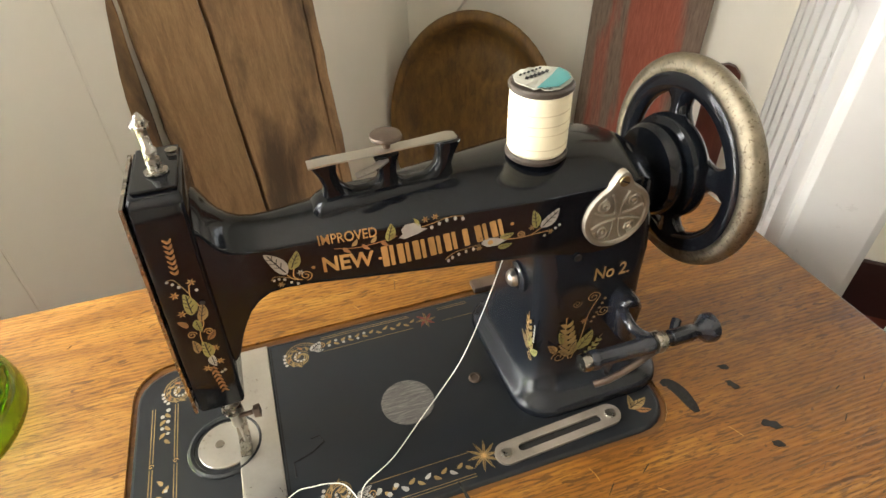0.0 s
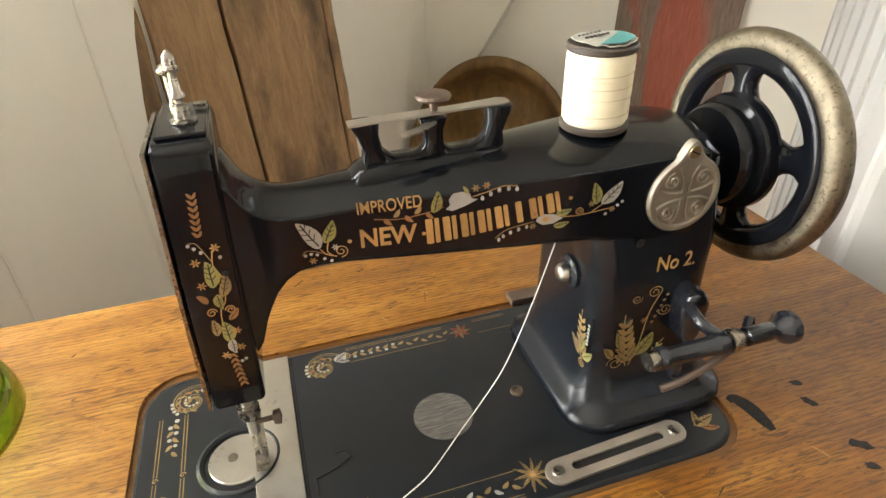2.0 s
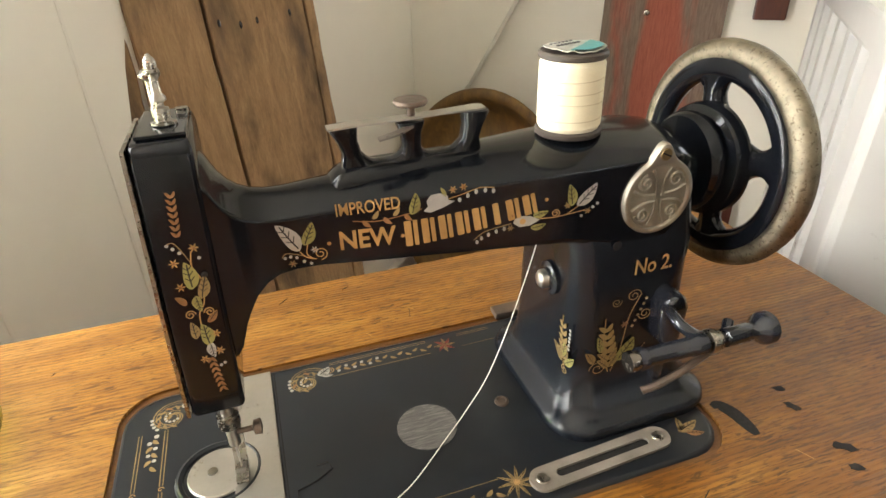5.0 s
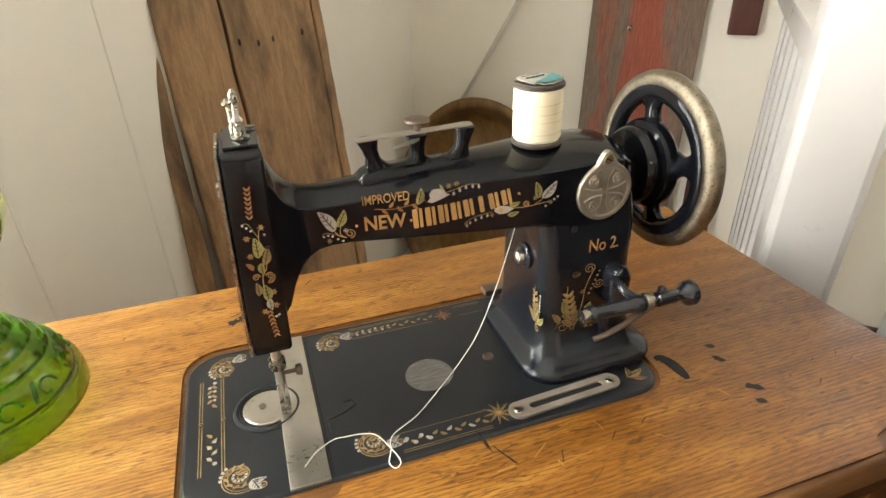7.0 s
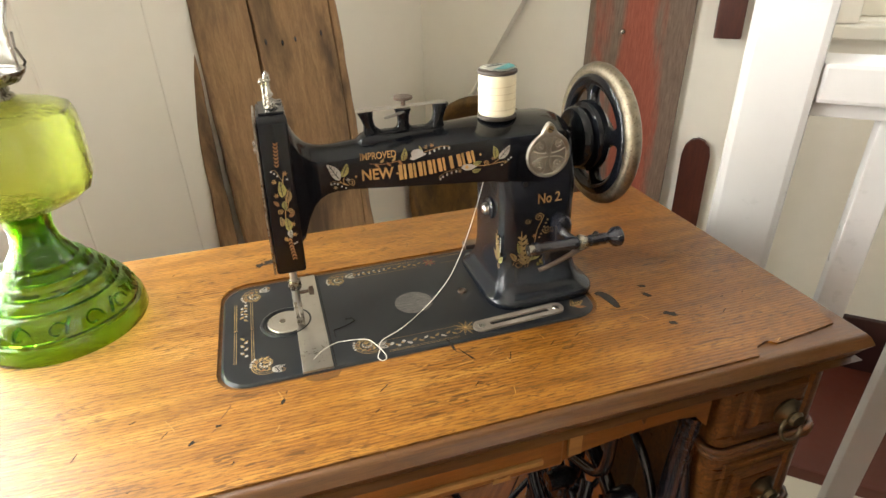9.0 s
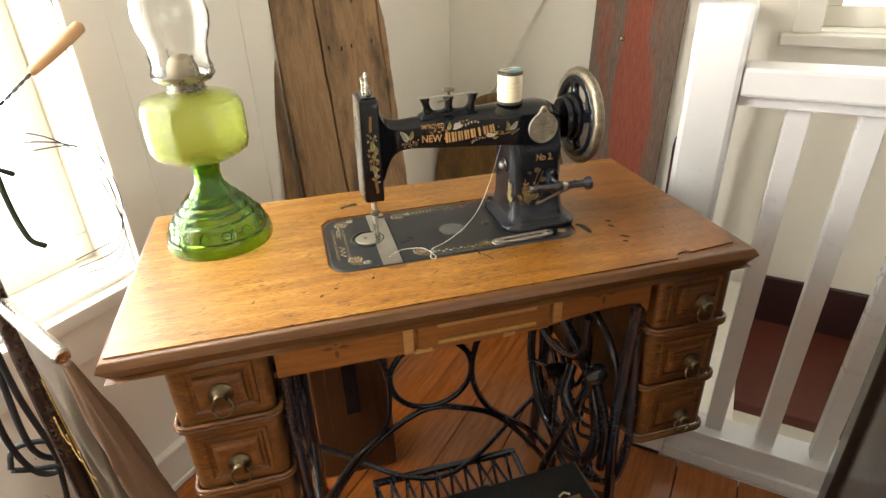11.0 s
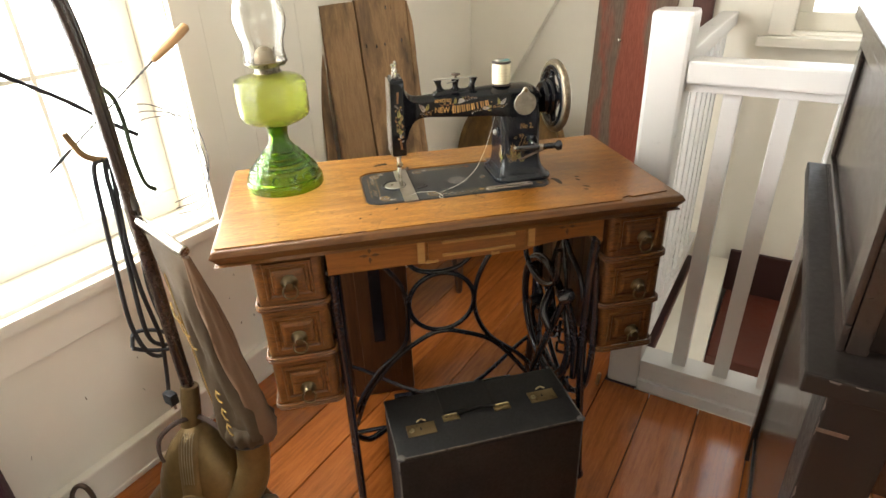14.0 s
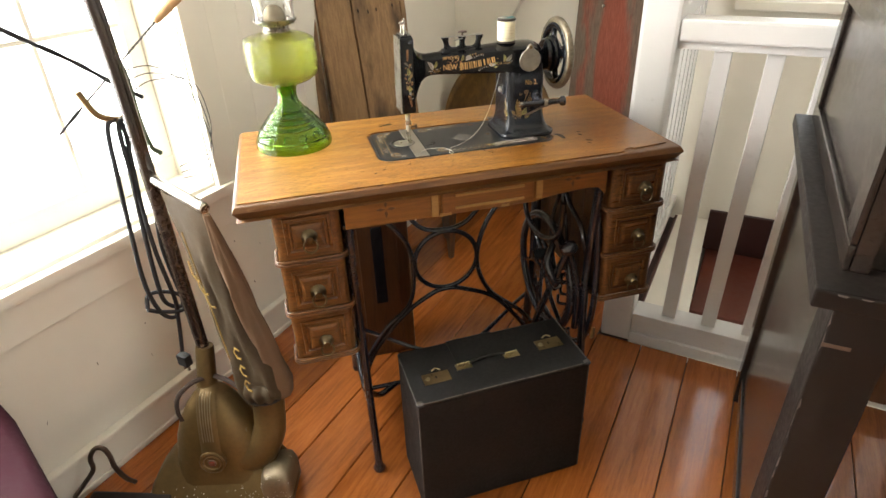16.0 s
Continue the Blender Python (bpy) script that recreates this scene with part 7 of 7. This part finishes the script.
d.leaf(0.0035, 0.068, 0.013, 0.0048, 75, OLDGOLD)
d.leaf(-0.004, 0.066, 0.007, 0.003, 130, RUST)
d.leaf(-0.003, 0.046, 0.010, 0.0040, 95, OLDGOLD)
d.leaf(0.004, 0.054, 0.008, 0.003, 50, RUST)
d.curl(-0.0035, 0.060, 0.0026, 0, 1, 0.0006, GOLD)
d.curl(0.0055, 0.060, 0.0026, 180, -1, 0.0006, GOLD)
d.line([(0.002, 0.088), (-0.003, 0.0985), (-0.0065, 0.0995)], 0.0005, OLDGOLD)
for x, y in ((-0.0068, 0.0985), (-0.0045, 0.0965), (-0.002, 0.094), (0.006, 0.090), (0.0075, 0.0285), (0.0055, 0.0275)):
    d.dot(x, y, 0.0009, SILVER)
d.done("head_decal", machine)

# bed borders
BD = pose(0, 0, ZT)
d = Decal(BD, 0.0001)


def corner_scroll(x, y, a, hand):
    for r, w, n in ((0.0172, 0.0008, 1.15), (0.0150, 0.0005, 1.1), (0.0112, 0.0008, 1.3), (0.0070, 0.0006, 1.4)):
        d.curl(x, y, r, a, hand, w, OLDGOLD, n)
    c, s = math.cos(radians(a)), math.sin(radians(a))
    for k in range(7):
        q = radians(a) + hand * (0.3 + 0.6 * k)
        d.leaf(x + 0.0080 * math.cos(q), y + 0.0080 * math.sin(q), 0.0056, 0.0017, math.degrees(q) + 65 * hand, (OLDGOLD, RUST, OLDGOLD)[k % 3])
        d.dot(x + 0.0046 * math.cos(q + 1), y + 0.0046 * math.sin(q + 1), 0.0010, SILVER)
    for k in range(4):
        d.dot(x + 0.0133 * math.cos(radians(a) + hand * (2.4 + 0.28 * k)), y + 0.0133 * math.sin(radians(a) + hand * (2.4 + 0.28 * k)), 0.0013, SILVER)
    d.leaf(x - c * 0.003, y - s * 0.003, 0.0085, 0.0040, a + 60, OLDGOLD)
    d.leaf(x + c * 0.010, y + s * 0.010, 0.0120, 0.0070, a + 20 * hand, SILVER)
    d.leaf(x + c * 0.012, y + s * 0.012, 0.0090, 0.0036, a - 40 * hand, SILVER)
    d.curl(x + c * 0.020, y + s * 0.020, 0.0036, a + 180, -hand, 0.0007, GOLD)


corner_scroll(0.052, 0.154, 40, 1)
corner_scroll(0.060, 0.028, -40, -1)
corner_scroll(0.147, 0.157, 20, 1)
corner_scroll(0.157, 0.026, -20, -1)
for x in (0.0315, 0.0335, 0.0480, 0.0500):
    d.line([(x, 0.036), (x, 0.088)], 0.0006, OLDGOLD, False)
    d.line([(x, 0.093), (x, 0.142)], 0.0006, OLDGOLD, False)
for x in (0.0325, 0.049):
    d.curl(x, 0.0905, 0.002, 0, 1, 0.0005, GOLD, 1.0)
for y0, s in ((0.138, -1), (0.046, 1)):
    for k in range(5):
        d.dot(0.041 + 0.002 * (-1) ** k, y0 + s * 0.0055 * k, 0.0017 - 0.0001 * k, SILVER)
        d.leaf(0.041, y0 + s * (0.003 + 0.006 * k), 0.006, 0.0024, (90 if s > 0 else -90) + 40 * (-1) ** k, OLDGOLD)
for y in (0.1705, 0.1725, 0.1565):
    d.line([(0.166, y), (0.245, y)], 0.0005, OLDGOLD, False)
    d.line([(0.272, y), (0.300, y)], 0.0005, OLDGOLD, False)
for k in range(13):
    x = 0.170 + 0.0062 * k
    d.leaf(x, 0.1635, 0.0055, 0.0022, 35 * (-1) ** k, OLDGOLD)
    if k < 6:
        d.dot(x + 0.002, 0.1635 - 0.002 * (-1) ** k, 0.0014, SILVER)
for k in range(8):
    d.leaf(0.2585, 0.1625, 0.009, 0.0022, 45 * k, REDDECAL if k % 2 else OLDGOLD)
for y in (0.0075, 0.0095, 0.0265):
    d.line([(0.176, y), (0.247, y)], 0.0005, OLDGOLD, False)
for k in range(12):
    x = 0.178 + 0.0058 * k
    d.leaf(x, 0.0170, 0.0060, 0.0024, 35 * (-1) ** k, SILVER if k % 3 == 0 else OLDGOLD)
    if k < 4:
        d.dot(x + 0.003, 0.0170 + 0.0025 * (-1) ** k, 0.0018, SILVER)
for k in range(10):
    d.leaf(0.2570, 0.0205, 0.0125, 0.0018, 36 * k, OLDGOLD)
d.dot(0.2570, 0.0205, 0.0022, GOLD)
d.leaf(0.375, 0.020, 0.018, 0.006, 15, OLDGOLD)
d.leaf(0.377, 0.020, 0.012, 0.004, 70, OLDGOLD)
d.leaf(0.379, 0.018, 0.012, 0.004, -20, RUST)
d.done("bed_decal", machine)

# print on the spool's torn label
d = Decal(pose(0.3185, 0.097, 0.9996), 0.0002)
d.poly([(0.0145, -0.008), (0.017, 0.002), (0.0155, 0.009), (0.004, -0.002), (-0.010, -0.0135), (0.002, -0.0165)], TEAL)
for k in range(6):
    d.poly([(-0.011 + 0.003 * k, 0.000 + 0.001 * k), (-0.0095 + 0.003 * k, -0.0015 + 0.001 * k), (-0.007 + 0.003 * k, 0.002 + 0.001 * k), (-0.0085 + 0.003 * k, 0.0035 + 0.001 * k)], BLACKINK)
    d.poly([(-0.012 + 0.003 * k, 0.006 + 0.001 * k), (-0.011 + 0.003 * k, 0.005 + 0.001 * k), (-0.009 + 0.003 * k, 0.0075 + 0.001 * k), (-0.010 + 0.003 * k, 0.0085 + 0.001 * k)], BLACKINK)
d.line([(-0.004, -0.010), (0.002, -0.007), (0.008, -0.006), (0.013, -0.003)], 0.0012, PAPER)
d.done("label_print", spool)

# dents, holes and cracks in the table top
d = Decal(BD, 0.0)


def blot(x, y, rx, ry, a, rough=0.3):
    rnd2 = random.Random(int((x + 2) * 10000 + y * 7777))
    c, s = math.cos(radians(a)), math.sin(radians(a))
    out = []
    for k in range(12):
        q = 2 * math.pi * k / 12
        f = 1 + rnd2.uniform(-rough, rough)
        px, py = rx * f * math.cos(q), ry * f * math.sin(q)
        out.append((x + c * px - s * py, y + s * px + c * py))
    d.poly(out, BLACKINK, 0.0003)


blot(0.468, 0.0295, 0.0042, 0.0028, -30)
blot(0.4628, 0.0125, 0.0055, 0.0032, -60)
blot(0.4642, -0.0258, 0.0075, 0.0034, -40)
blot(0.4575, -0.0412, 0.0045, 0.003, -30)
mid = smooth_line([(0.4110, 0.0315, 0), (0.4165, 0.0310, 0), (0.4205, 0.0215, 0), (0.4212, 0.0080, 0), (0.4212, 0.0005, 0)], 5)
wid = [0.0022 + 0.0030 * math.sin(math.pi * k / (len(mid) - 1)) for k in range(len(mid))]
sid = [(mid[min(k + 1, len(mid) - 1)] - mid[max(k - 1, 0)]).normalized().cross(Vector((0, 0, 1))) for k in range(len(mid))]
d.poly([tuple((p + s2 * w2)[:2]) for p, s2, w2 in zip(mid, sid, wid)] + [tuple((p - s2 * w2)[:2]) for p, s2, w2 in reversed(list(zip(mid, sid, wid)))], BLACKINK, 0.0003)
blot(0.077, 0.232, 0.0125, 0.006, 10, 0.4)
blot(0.060, 0.226, 0.006, 0.004, 40, 0.4)
blot(0.235, -0.0035, 0.0012, 0.010, 8, 0.4)
blot(0.245, -0.022, 0.0008, 0.012, 25, 0.5)
blot(0.073, -0.030, 0.004, 0.0016, 60)
blot(0.0, -0.055, 0.003, 0.0018, 60)
blot(0.02, -0.042, 0.0025, 0.0012, 0)
for k in range(26):
    rnd3 = random.Random(k)
    x, y = rnd3.uniform(-0.24, 0.60), rnd3.choice((rnd3.uniform(-0.10, -0.012), rnd3.uniform(0.21, 0.28)))
    a = rnd3.uniform(20, 75)
    blot(x, y, rnd3.uniform(0.0015, 0.006), 0.0004, a, 0.4)
d.done("dent", table, "dark dents and worm holes")
d = Decal(BD, 0.0)
for k in range(46):
    rnd3 = random.Random(100 + k)
    x = rnd3.uniform(-0.25, 0.30) if k < 34 else rnd3.uniform(0.30, 0.60)
    y = rnd3.choice((rnd3.uniform(-0.108, -0.012), rnd3.uniform(-0.108, -0.012), rnd3.uniform(0.20, 0.285)))
    a, n = radians(rnd3.uniform(-80, 80)), rnd3.uniform(0.004, 0.022)
    d.line([(x, y), (x + 0.5 * n * math.cos(a) + rnd3.uniform(-0.001, 0.001), y + 0.5 * n * math.sin(a)), (x + n * math.cos(a), y + n * math.sin(a))], rnd3.uniform(0.0004, 0.0009), OAK_PALE if k % 3 else OAK_DARK)
d.done("scratch", table, "fine pale scratches")
part("hinge", boxed((0.312, 0.1805, ZT - 0.002), (0.345, 0.1945, ZT + 0.0045), 0.0015), KNOB_METAL, machine, "small dark steel hinge")
part("stain_patch", prism(bmesh.new(), [(0.094, -0.0045), (0.128, -0.0045), (0.124, -0.011), (0.114, -0.014), (0.103, -0.0125), (0.096, -0.009)], pose(0, 0, ZT), 0.0002), OAK_EDGE, table, "reddish worn patch", smooth=0)
